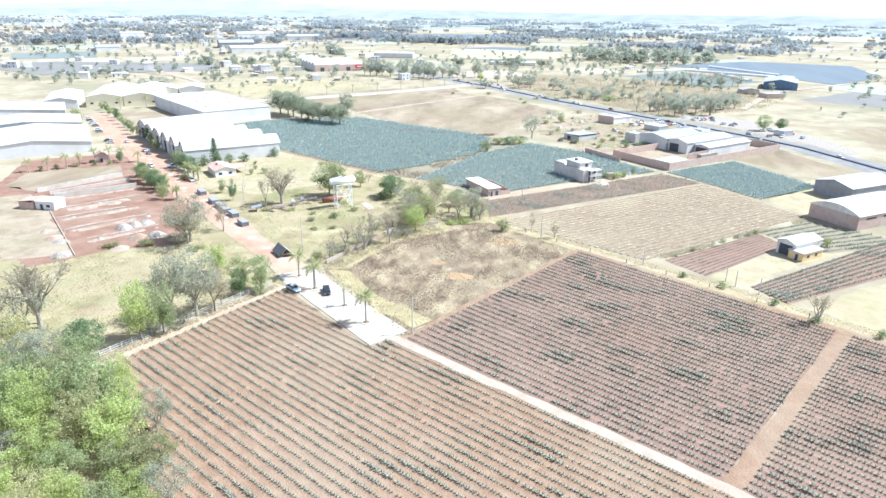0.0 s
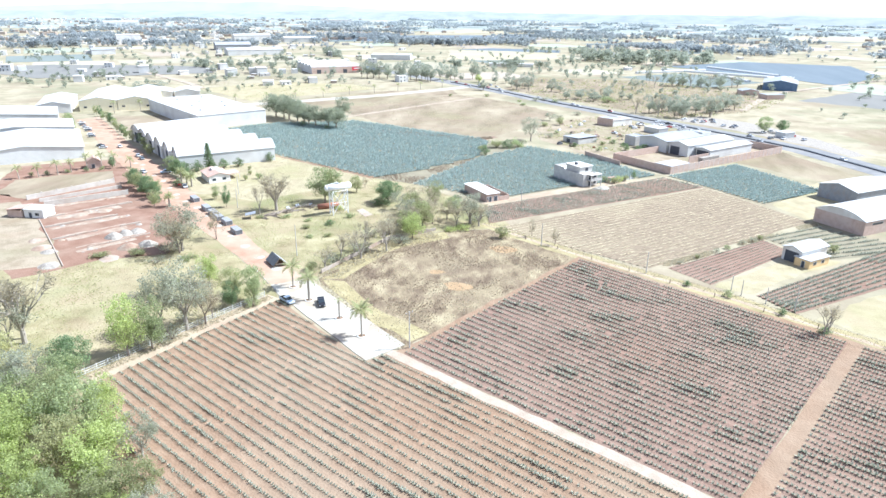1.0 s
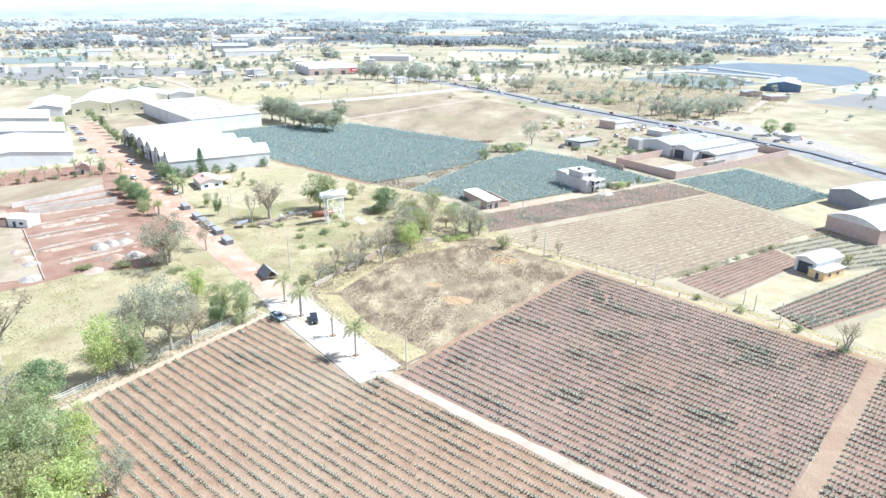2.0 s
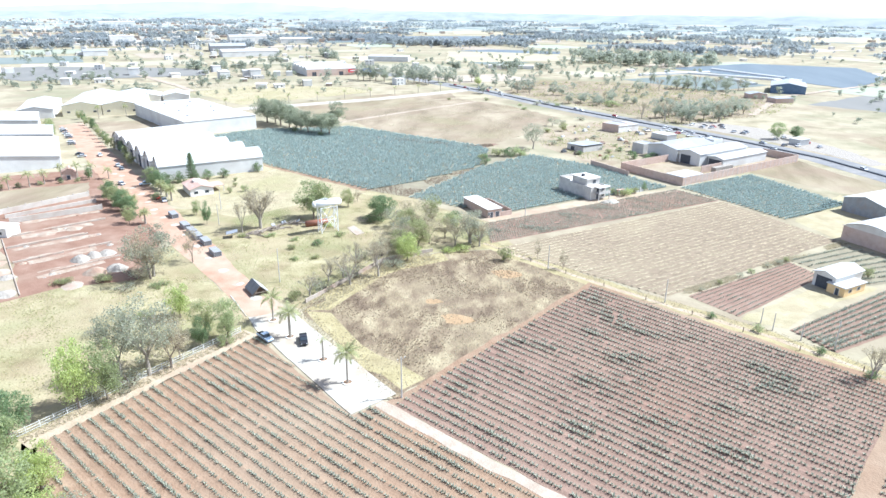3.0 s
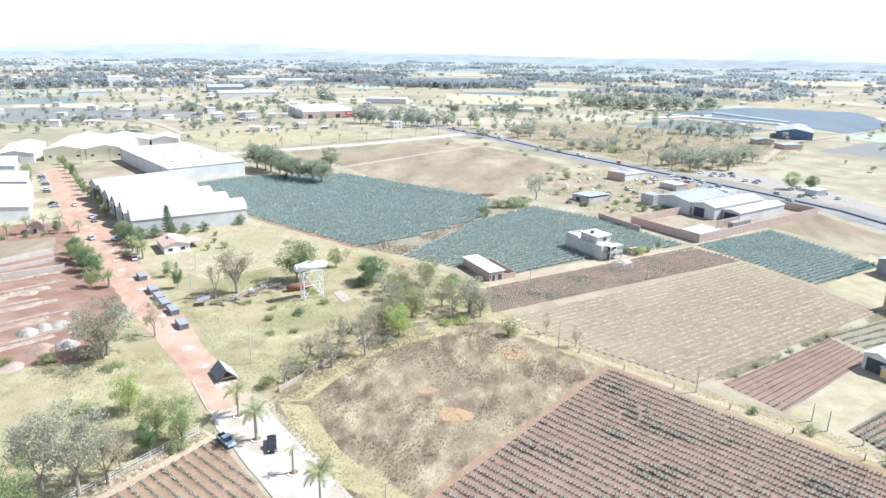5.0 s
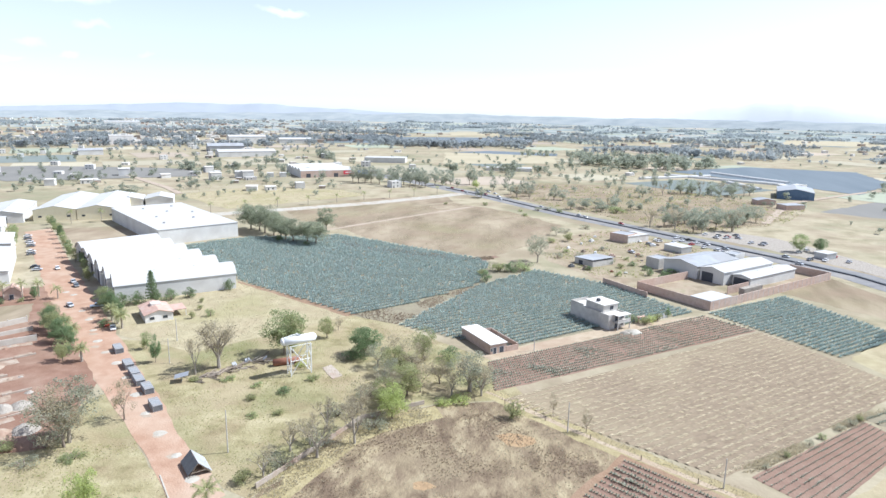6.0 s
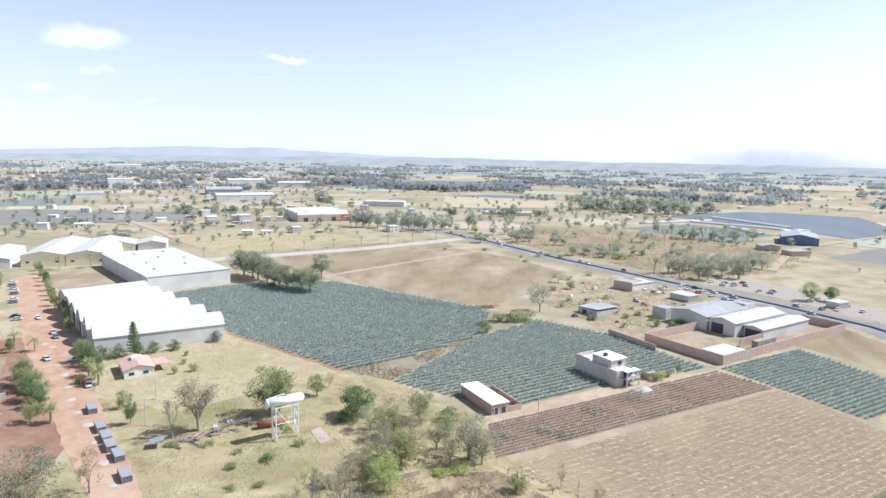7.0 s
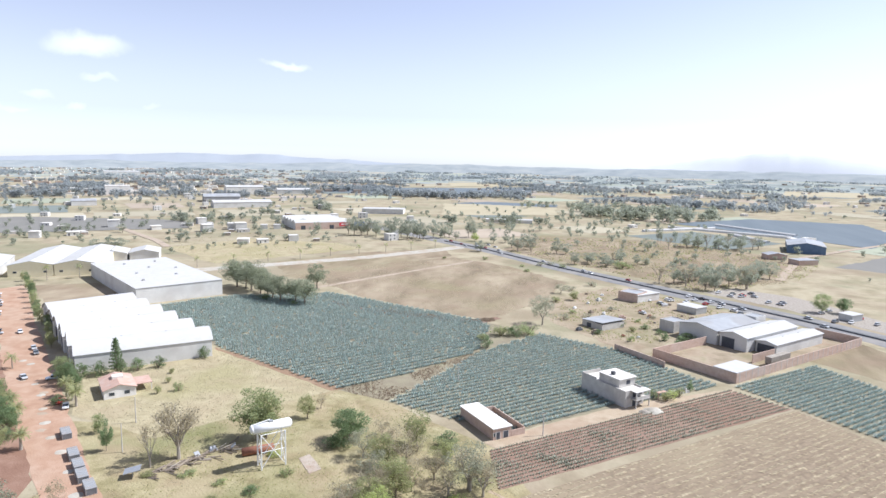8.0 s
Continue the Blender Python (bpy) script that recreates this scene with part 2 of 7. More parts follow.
M["palebark"] = material("pale_bark", [(0.30, 0.26, 0.21), (0.42, 0.38, 0.32)], 3, 0.95, 0.3, 8)
M["white_roof"] = material("white_sheet_roof", [(0.46, 0.455, 0.435), (0.53, 0.525, 0.505)], 0.25, 0.6, 0.05, 3, big=[(0.06, (0.47, 0.46, 0.435), 0.6), (0.3, (0.44, 0.425, 0.39), 0.35)])
M["grey_roof"] = material("grey_sheet_roof", [(0.31, 0.32, 0.33), (0.40, 0.41, 0.415)], 0.2, 0.45, 0.05, 3, big=[(0.08, (0.29, 0.28, 0.265), 0.6)])
M["concrete"] = material("raw_concrete", [(0.42, 0.395, 0.36), (0.52, 0.495, 0.45), (0.58, 0.555, 0.51)], 0.5, 0.9, 0.2, 5, big=[(0.2, (0.38, 0.35, 0.32), 0.5)])
M["grey_wall"] = material("pale_block_wall", [(0.54, 0.53, 0.50), (0.66, 0.65, 0.61)], 0.4, 0.9, 0.15, 4, big=[(0.1, (0.48, 0.455, 0.42), 0.5)])
M["white_wall"] = material("whitewashed_wall", [(0.62, 0.60, 0.55), (0.76, 0.74, 0.69)], 0.4, 0.9, 0.1, 4, big=[(0.12, (0.50, 0.44, 0.37), 0.5)])
M["brick"] = material("red_brick_wall", [(0.40, 0.29, 0.23), (0.50, 0.375, 0.305), (0.56, 0.435, 0.36)], 0.6, 0.9, 0.2, 6, big=[(0.1, (0.53, 0.45, 0.39), 0.5)])
M["yellow_wall"] = material("yellow_painted_wall", [(0.76, 0.68, 0.46), (0.82, 0.75, 0.55)], 0.4, 0.85, 0.1, 4)
M["orange_wall"] = material("orange_painted_wall", [(0.66, 0.46, 0.22), (0.72, 0.54, 0.30)], 0.4, 0.85, 0.1, 4)
M["red_tile"] = material("red_roof", [(0.43, 0.28, 0.22), (0.52, 0.37, 0.30)], 0.6, 0.8, 0.3, 5, big=[(0.4, (0.50, 0.40, 0.34), 0.6)])
# near-black: shade inside openings shown as flat panels; also doors and water tank
M["dark"] = material("dark_opening", [(0.07, 0.075, 0.085), (0.10, 0.105, 0.115)], 1, 0.8)
M["glass"] = material("window_glass", [(0.03, 0.04, 0.05), (0.05, 0.06, 0.07)], 1, 0.08, spec=0.5)
M["steel"] = material("galvanised_steel", [(0.40, 0.41, 0.42), (0.52, 0.53, 0.54)], 0.8, 0.45, 0.05, 6, metal=0.6)
M["rust"] = material("rusty_steel", [(0.20, 0.09, 0.06), (0.32, 0.16, 0.11)], 0.9, 0.85, 0.2, 6)
M["white_paint"] = material("white_paint", [(0.70, 0.70, 0.68), (0.80, 0.80, 0.78)], 0.8, 0.5, 0.02, 6)
M["blue_sheet"] = material("blue_sheet_wall", [(0.10, 0.15, 0.22), (0.15, 0.21, 0.30)], 0.3, 0.5)
M["lot_wall"] = material("earthy_block_wall", [(0.33, 0.27, 0.215), (0.43, 0.375, 0.315)], 0.5, 0.9, 0.3, 4, big=[(0.15, (0.33, 0.23, 0.17), 0.7)])
M["gravel"] = material("pale_gravel", [(0.25, 0.22, 0.185), (0.34, 0.305, 0.26), (0.41, 0.375, 0.32)], 0.9, 0.95, 0.9, 3, detail=10, spread=0.36)
M["rubber"] = material("tyre_rubber", [(0.02, 0.02, 0.02), (0.035, 0.035, 0.035)], 2, 0.85)
M["wood"] = material("weathered_timber", [(0.20, 0.16, 0.12), (0.33, 0.28, 0.22)], 1.2, 0.9, 0.2, 8)
# hills and mountain: distance haze is put into these pale blue-grey base colours
M["hill"] = material("hazed_hills", [(0.30, 0.325, 0.355), (0.335, 0.36, 0.385)], 0.004, 0.95, 0.3, 0.02, detail=8)
M["mountain"] = material("hazed_mountain_slopes", [(0.53, 0.55, 0.57), (0.57, 0.59, 0.61)], 0.004, 0.95, 0.3, 0.02, detail=8)
M["grey_dark"] = material("dark_grey_sheet", [(0.10, 0.105, 0.11), (0.17, 0.175, 0.18)], 0.8, 0.6)
M["crate_grey"] = material("crate_sheet", [(0.25, 0.255, 0.26), (0.36, 0.365, 0.365)], 0.8, 0.6, 0.1, 4, big=[(0.4, (0.27, 0.23, 0.20), 0.5)])
M["farblue"] = material("far_agave_rows", [(0.135, 0.16, 0.178), (0.18, 0.205, 0.22)], 0.03, 0.9, detail=7, stretch=(1, 0.15, 1, 40))
M["fargrey"] = material("grey_soil_rows", [(0.185, 0.182, 0.165), (0.24, 0.228, 0.205)], 0.03, 0.9, detail=7, stretch=(1, 0.15, 1, 40))
# plain of woods: greens greyed so the colour holds some distance haze
M["farplain"] = material("hazed_woods", [(0.21, 0.235, 0.22), (0.27, 0.295, 0.275), (0.34, 0.35, 0.315)], 0.006, 0.95, detail=9, spread=0.35)
M["farstraw"] = material("far_straw_field", [(0.36, 0.315, 0.215), (0.43, 0.38, 0.265)], 0.02, 0.95, detail=7)
# the rise below the skyline also has haze mixed into its blue-grey
M["rise"] = material("hazed_wooded_rise", [(0.235, 0.26, 0.265), (0.285, 0.31, 0.31), (0.33, 0.345, 0.335)], 0.01, 0.95, detail=9, spread=0.35)
M["panel_wall"] = material("cast_panel_wall", [(0.43, 0.39, 0.335), (0.53, 0.49, 0.43)], 0.5, 0.9, 0.2, 5, big=[(0.2, (0.38, 0.31, 0.25), 0.6)])
M["sign_red"] = material("red_sign", [(0.55, 0.06, 0.08), (0.62, 0.09, 0.11)], 0.3, 0.5)
M["sign_blue"] = material("blue_sign", [(0.06, 0.14, 0.42), (0.09, 0.18, 0.50)], 0.3, 0.5)
M["weed_brown"] = material("brown_weeds", [(0.30, 0.235, 0.17), (0.42, 0.34, 0.25)], 0.3, 0.9, island=0.3, translucent=0.5)
M["weed_straw"] = material("straw_weeds", [(0.48, 0.425, 0.295), (0.60, 0.535, 0.385)], 0.3, 0.9, island=0.2, translucent=0.5)
M["weed_green"] = material("green_weeds", [(0.39, 0.395, 0.185), (0.49, 0.485, 0.25)], 0.3, 0.9, island=0.25, translucent=0.5)
CAR = {}
for k, c in {"white": (0.75, 0.75, 0.74), "silver": (0.48, 0.49, 0.50), "black": (0.025, 0.025, 0.03), "red": (0.42, 0.04, 0.035), "blue": (0.48, 0.57, 0.66), "grey": (0.18, 0.19, 0.20)}.items():
    CAR[k] = material("car_paint_" + k, [tuple(v * 0.93 for v in c), c], 0.6, 0.25, spec=0.5)


# ---- building helpers ----
def part(name, bm, mat, parent=None, label="", smooth=False):
    """Links a bmesh as one mesh object, under a thing or on its own."""
    me = bpy.data.meshes.new(name)
    bmesh.ops.recalc_face_normals(bm, faces=bm.faces)
    bm.to_mesh(me)
    bm.free()
    if smooth:
        me.shade_smooth()
    me.materials.append(mat)
    ob = new(name, me)
    ob.parent = parent
    if label:
        ob["label"] = label
    return ob


def raw(name, verts, faces, mat, parent=None, label=""):
    me = bpy.data.meshes.new(name)
    me.from_pydata(verts, [], faces)
    me.update()
    me.materials.append(mat)
    ob = new(name, me)
    ob.parent = parent
    if label:
        ob["label"] = label
    return ob


def thing(name, m, label, category, group="", kind=""):
    e = new(name)
    e.empty_display_size = 0.5
    e.matrix_basis = m
    return tagged(e, label, category, group, kind)


def at(x, y, angle=0, z=0):
    return pose(x, y, z, 0, 0, angle)


def box(bm, x0, x1, y0, y1, z0, z1):
    v = [bm.verts.new(p) for p in ((x0, y0, z0), (x1, y0, z0), (x1, y1, z0), (x0, y1, z0), (x0, y0, z1), (x1, y0, z1), (x1, y1, z1), (x0, y1, z1))]
    for f in ((0, 3, 2, 1), (4, 5, 6, 7), (0, 1, 5, 4), (1, 2, 6, 5), (2, 3, 7, 6), (3, 0, 4, 7)):
        bm.faces.new([v[i] for i in f])


def boxes(*bs):
    bm = bmesh.new()
    for b in bs:
        box(bm, *b)
    return bm


def beam(bm, a, b, r, sides=6, r2=None):
    """A tapered round bar from a to b."""
    a, b = Vector(a), Vector(b)
    q = (b - a).to_track_quat("Z", "Y")
    r2 = r if r2 is None else r2
    rings = []
    for p, rr in ((a, r), (b, r2)):
        rings.append([bm.verts.new(p + q @ Vector((rr * math.cos(2 * math.pi * i / sides), rr * math.sin(2 * math.pi * i / sides), 0))) for i in range(sides)])
    for i in range(sides):
        j = (i + 1) % sides
        bm.faces.new((rings[0][i], rings[0][j], rings[1][j], rings[1][i]))
    bm.faces.new(rings[0][::-1])
    bm.faces.new(rings[1])


def prism(bm, pts, z0, z1):
    lo = [bm.verts.new((x, y, z0)) for x, y in pts]
    hi = [bm.verts.new((x, y, z1)) for x, y in pts]
    bm.faces.new(lo[::-1])
    bm.faces.new(hi)
    for i in range(len(pts)):
        j = (i + 1) % len(pts)
        bm.faces.new((lo[i], lo[j], hi[j], hi[i]))


def extrude_profile(bm, prof, y0, y1):
    """A closed x,z outline pushed from y0 to y1."""
    a = [bm.verts.new((x, y0, z)) for x, z in prof]
    b = [bm.verts.new((x, y1, z)) for x, z in prof]
    bm.faces.new(a)
    bm.faces.new(b[::-1])
    for i in range(len(prof)):
        j = (i + 1) % len(prof)
        bm.faces.new((a[i], b[i], b[j], a[j]))


# ---- the ground and its plots ----
def ragged(pts, step=6.0, amount=0.5, rng=random):
    """The outline with its straight runs broken up and slightly worn."""
    out = []
    for (x0, y0), (x1, y1) in zip(pts, pts[1:] + pts[:1]):
        n = max(1, int(math.hypot(x1 - x0, y1 - y0) / step))
        for i in range(n):
            f = i / n
            j = amount if i else amount * 0.3
            out.append((x0 + (x1 - x0) * f + rng.uniform(-j, j), y0 + (y1 - y0) * f + rng.uniform(-j, j)))
    return out


def plot(name, pts, z, mat, label, category, amount=0.5, thick=0.0):
    bm = bmesh.new()
    pts = ragged(pts, max(4.0, amount * 3.5), amount) if amount else pts
    if thick:
        prism(bm, pts, z - thick, z)
    else:
        f = bm.faces.new([bm.verts.new((x, y, z)) for x, y in pts])
        bmesh.ops.triangulate(bm, faces=[f])
    ob = part(name, bm, M[mat])
    return tagged(ob, label, category, kind="structure")


def strip(name, left, right, z, mat, label, category, amount=0.3):
    return plot(name, left + right[::-1], z, mat, label, category, amount)


def ribbon(line, width):
    """Left and right edges of a band round a line."""
    L, R = [], []
    for i, (x, y) in enumerate(line):
        a, b = line[max(0, i - 1)], line[min(len(line) - 1, i + 1)]
        dx, dy = b[0] - a[0], b[1] - a[1]
        d = math.hypot(dx, dy)
        L.append((x - dy / d * width / 2, y + dx / d * width / 2))
        R.append((x + dy / d * width / 2, y - dx / d * width / 2))
    return L, R


def inside(p, poly):
    x, y = p
    c = False
    for (x0, y0), (x1, y1) in zip(poly, poly[1:] + poly[:1]):
        if (y0 > y) != (y1 > y) and x < (x1 - x0) * (y - y0) / (y1 - y0) + x0:
            c = not c
    return c


def rows_in(poly, angle, spacing):
    """Parallel row segments at an angle, cut to the outline."""
    a = radians(angle)
    u, v = Vector((math.cos(a), math.sin(a))), Vector((-math.sin(a), math.cos(a)))
    pts = [Vector(p) for p in poly]
    lo, hi = min(p.dot(v) for p in pts), max(p.dot(v) for p in pts)
    out = []
    k = lo + spacing / 2
    while k < hi:
        cuts = []
        for p, q in zip(pts, pts[1:] + pts[:1]):
            a0, a1 = p.dot(v) - k, q.dot(v) - k
            if (a0 > 0) != (a1 > 0):
                cuts.append((p + (q - p) * (a0 / (a0 - a1))).dot(u))
        cuts.sort()
        for c0, c1 in zip(cuts[::2], cuts[1::2]):
            out.append([tuple(u * c0 + v * k), tuple(u * c1 + v * k)])
        k += spacing
    return out


def along(line, step, rng, jitter):
    """Points every step metres along a polyline."""
    left = step / 2
    for (x0, y0), (x1, y1) in zip(line, line[1:]):
        d = math.hypot(x1 - x0, y1 - y0)
        s = left
        while s < d:
            f = s / d
            yield x0 + (x1 - x0) * f + rng.uniform(-jitter, jitter), y0 + (y1 - y0) * f + rng.uniform(-jitter, jitter), math.atan2(y1 - y0, x1 - x0)
            s += step
        left = s - d


def ridges(lines, z, high, wide, mat, field):
    """Low soil ridges under the rows, each a piece of the field."""
    for line in lines:
        V, F = [], []
        L, R = ribbon(line, wide)
        for (lx, ly), (cx, cy), (rx, ry) in zip(L, line, R):
            V += [(lx, ly, z), (cx, cy, z + high), (rx, ry, z)]
        for i in range(len(line) - 1):
            o = 3 * i
            F += [(o, o + 3, o + 4, o + 1), (o + 1, o + 4, o + 5, o + 2)]
        raw("soil_ridge", V, F, mat, field)


def agave_shape(rng, leaves, broad=0.085):
    """Spiky rosette of a given leaf count, one unit high: verts and faces."""
    V, F = [], []
    for i in range(leaves):
        a = i * 2.399 + rng.uniform(-0.3, 0.3)
        tilt = radians(18 + 60 * (i / leaves) + rng.uniform(-8, 8))
        ln = rng.uniform(0.85, 1.1)
        d = Vector((math.cos(a) * math.sin(tilt), math.sin(a) * math.sin(tilt), math.cos(tilt)))
        s = Vector((-math.sin(a), math.cos(a), 0)) * broad
        o = d * 0.04
        m = d * ln * 0.45
        b = len(V)
        V += [o - s * 0.7, o + s * 0.7, m + s, m - s, d * ln + Vector((0, 0, -0.04))]
        F += [(b, b + 1, b + 2, b + 3), (b + 3, b + 2, b + 4)]
    return np.array([tuple(v) for v in V]), F


def scatter(name, spots, shapes, mat, label, category, parent=None, rng=None):
    """Many small copies of a few shapes in one mesh. spots: x, y, z, turn, size."""
    rng = rng or random.Random(5)
    VV, FF, n = [], [], 0
    for x, y, z, a, s in spots:
        V, F = shapes[rng.randrange(len(shapes))]
        c, d = math.cos(a), math.sin(a)
        W = np.empty_like(V)
        W[:, 0] = (V[:, 0] * c - V[:, 1] * d) * s + x
        W[:, 1] = (V[:, 0] * d + V[:, 1] * c) * s + y
        W[:, 2] = V[:, 2] * s + z
        VV.append(W)
        FF += [tuple(i + n for i in f) for f in F]
        n += len(V)
    ob = raw(name, np.concatenate(VV).tolist(), FF, mat, parent)
    return tagged(ob, label, category, kind="stuff")


ROSETTES = [agave_shape(random.Random(i), 11) for i in range(6)]
SMALL_ROSETTES = [agave_shape(random.Random(40 + i), 8, 0.15) for i in range(6)]


def crop(name, lines, step, size, mat, label, gap=0.06, jitter=0.2, shapes=None, z=0.1, seed=1, patch=0.0):
    """Rows of plants along lines. patch: how much the size follows slow patches over the field."""
    rng = random.Random(seed)
    spots = []
    for line in lines:
        for x, y, a in along(line, step, rng, jitter):
            if rng.random() < gap:
                continue
            f = noise.noise(Vector((x * 0.09 + y * 0.05, y * 0.16, seed))) * patch
            f = min(0.5, max(0.0, f - 0.15) * 1.1 + 0.3 * f)
            s = size * rng.uniform(0.8, 1.15) * max(0.6, 1 + f)
            spots.append((x, y, z, rng.uniform(0, 6.28), s))
    return scatter(name, spots, shapes or ROSETTES, M[mat], label, "agave plants", rng=rng)


ground = raw("ground", [(-4900, -1200, 0), (4900, -1200, 0), (4900, 4950, 0), (-4900, 4950, 0)], [(0, 1, 2, 3)], M["ground"])
tagged(ground, "dry straw-coloured open ground reaching the horizon", "ground", kind="structure")

# open grass between the plots
plot("meadow", [(-101, 182), (-82, 167), (-75, 165), (-64, 204), (-46, 218), (-41, 252), (-78, 276), (-97, 281), (-140, 240), (-165, 236), (-131, 207)], 0.02, "meadow", "uneven yellow-green meadow with dry patches", "grass")
plot("lawn", [(-131, 232), (-97, 281), (-160, 312), (-200, 283), (-165, 240)], 0.03, "lawn", "short dry yellow lawn beside the small house", "lawn")
plot("meadow", [(-88, 159.5), (-112, 179.5), (-137, 200), (-141, 186), (-150, 176), (-182, 184), (-260, 200), (-260, 60), (-110, 40), (-60, 55), (-101, 101), (-80.5, 150.5)], 0.02, "meadow", "rough green meadow below the red building lot", "grass")

ROAD_L = [(-85, 157), (-111, 178.5), (-138, 200), (-184, 237), (-220, 268), (-280, 322), (-345, 380)]
ROAD_R = [(-80, 165), (-101, 182), (-129.5, 208), (-163.5, 238), (-212, 280.5), (-277, 338), (-340, 396)]
for i, (x, y) in enumerate([(-99.5, 175.5), (-108.6, 183), (-118, 191), (-128, 200.9), (-157.8, 226), (-165, 228.5), (-174.3, 238.5), (-187.8, 253.1), (-204.6, 261.1)]):
    ring = [(x + 1.5 * math.cos(k * 0.7 + i) * (1 + 0.3 * math.sin(3 * k + i)), y + 1.2 * math.sin(k * 0.7 + i)) for k in range(9)]
    plot("gravel_patch", ring, 0.06, "path", "pale gravel filling a hole in the dirt road", "gravel", 0.4)
strip("dirt_road", ROAD_L, ROAD_R, 0.05, "redroad", "orange-red dirt road with pale worn patches", "road", 0.5)
plot("concrete_slab", [(-81, 151.5), (-45.6, 123.5), (-39, 132.6), (-63, 151.6), (-77, 163.5), (-86, 157)], 0.14, "slab", "bright pale concrete apron at the end of the road", "pavement", 0.15, 0.14)
for (x0, y0), (x1, y1) in (((-97.3, 168.2), (-86.6, 157.6)),):
    t = thing("kerb", at(x0, y0, math.degrees(math.atan2(y1 - y0, x1 - x0))), "low pale concrete kerb along the apron", "kerb", kind="structure")
    part("kerb_stone", boxes((0, math.hypot(x1 - x0, y1 - y0), -0.35, -0.05, -0.1, 0.18)), M["slab"], t)
L, R = ribbon([(-41.5, 128.6), (-20, 117.2), (4, 105), (28, 92.6), (70, 70)], 2.5)
strip("dirt_path", L, R, 0.06, "path", "pale beaten dirt path between two crop fields", "path")
L, R = ribbon([(23, 82), (28.4, 92), (47.2, 124), (66.5, 157.5)], 4.6)
strip("dirt_path", L, R, 0.055, "redsoil", "bare reddish soil lane crossing the crop", "path", 0.25)
L, R = ribbon([(-38.9, 128.6), (-0.1, 200.4), (64.8, 160.2), (113, 131.5)], 2.6)
strip("soil_verge", L, R, 0.05, "redsoil", "bare red soil margin round the crop field", "field", 0.5)
TRACK = [(-36, 227), (-17, 214), (-0.5, 203), (20, 191), (43, 178.5), (62, 165), (90, 148)]
L, R = ribbon(TRACK, 6.2)
strip("grass_verge", L, R, 0.045, "fringe", "yellow grass verge on both sides of the track", "grass", 0.7)
L, R = ribbon(TRACK, 1.5)
strip("dirt_path", L, R, 0.056, "track", "narrow sandy track with grass along it", "path", 0.5)
strip("dirt_path", [(-41.5, 253), (-20, 275), (3.5, 296), (38, 319)], [(-36, 249), (-18, 266), (0, 282.5), (38, 315)], 0.05, "track", "sandy lane past the concrete house", "path", 0.4)
plot("dry_lot", [(-74.5, 164), (-62, 153), (-38.6, 130.6), (-0.3, 200.4), (-33, 221.5), (-48, 215), (-64, 203)], 0.04, "drylot", "fenced lot of tall dry brown and yellow weeds", "field", 0.8)

plot("grass_plot", [(-66, 165), (-73.5, 163.6), (-62, 153.3), (-38.6, 134.2), (-35, 140), (-48, 147.5), (-58, 156)], 0.055, "fringe", "yellow grass fringe along the concrete apron", "grass", 1.6)
plot("grass_plot", [(-74, 165), (-67, 166.5), (-63, 183), (-57, 198), (-44, 209), (-48, 214.5), (-63.5, 202.5), (-69.5, 184)], 0.058, "fringe", "yellow grass fringe along the low stone wall", "grass", 1.8)

plot("meadow", [(-47, 216.5), (-34, 221.5), (-25.5, 227.5), (-36, 248.5), (-41.5, 252.5)], 0.025, "meadow", "scrubby dry grass between lot and lane", "grass", 0.6)

# the near crop fields: reddish soil with rows of young agave
NEAR_POLY = [(-79.2, 148.4), (-45.6, 123), (-41.8, 127.5), (28.3, 91.4), (75.3, 66.5), (60, 10), (-30, 20), (-58, 62), (-98, 101.5)]
L, R = ribbon([(-81.5, 150), (-100.3, 101)], 5)
strip("soil_verge", L, R, 0.026, "track", "pale straw-strewn soil margin inside the railing", "field", 0.6)
near_lines = rows_in(NEAR_POLY, -26.8, 2.2)
near_field = plot("crop_field", NEAR_POLY, 0.03, "redsoil", "reddish ploughed field with rows of young agave", "field", 0.2)
ridges(near_lines, 0.035, 0.14, 1.5, M["redsoil"], near_field)
crop("young_agave", near_lines, 0.66, 0.56, "agave_grey", "rows of small dusty grey-green agave plants", 0.03, 0.07, SMALL_ROSETTES, 0.13, 3, 0.9)


def quad_rows(A, B, C, D, spacing):
    """Rows from side AD to side BC of a four-sided field."""
    A, B, C, D = (Vector(p) for p in (A, B, C, D))
    n = int((((D - A).length + (C - B).length) / 2) / spacing)
    out = []
    for i in range(n):
        f = (i + 0.5) / n
        a, b = A + (D - A) * f, B + (C - B) * f
        out.append([tuple(a), tuple((a + b) / 2), tuple(b)])
    return out


def row_field(name, label, quad, spacing, step, size, soil, leaf, seed, shapes=None, high=0.14, patch=0.9, crop_label=""):
    field = plot(name, [quad[0], quad[1], quad[2], quad[3]], 0.03, soil, label, "field", 0.25)
    lines = quad_rows(*quad, spacing)
    ridges(lines, 0.035, high, spacing * 0.7, M[soil], field)
    if leaf:
        crop("young_agave", lines, step, size, leaf, crop_label, 0.03, 0.07, shapes or SMALL_ROSETTES, 0.13, seed, patch)
    return lines


FIELDS = "rows of small dusty grey-green agave plants"
row_field("crop_field", "reddish field of young agave beside the dry lot", [(-38.4, 128.4), (27.2, 94.5), (65, 159.4), (0.4, 199.6)], 2.15, 0.75, 0.68, "mauvesoil", "agave_grey", 7, crop_label=FIELDS)
row_field("crop_field", "reddish field of young agave past the soil lane", [(30.2, 92.6), (80, 62), (112, 132), (68, 157.8)], 2.15, 0.75, 0.68, "mauvesoil", "agave_grey", 8, crop_label=FIELDS)
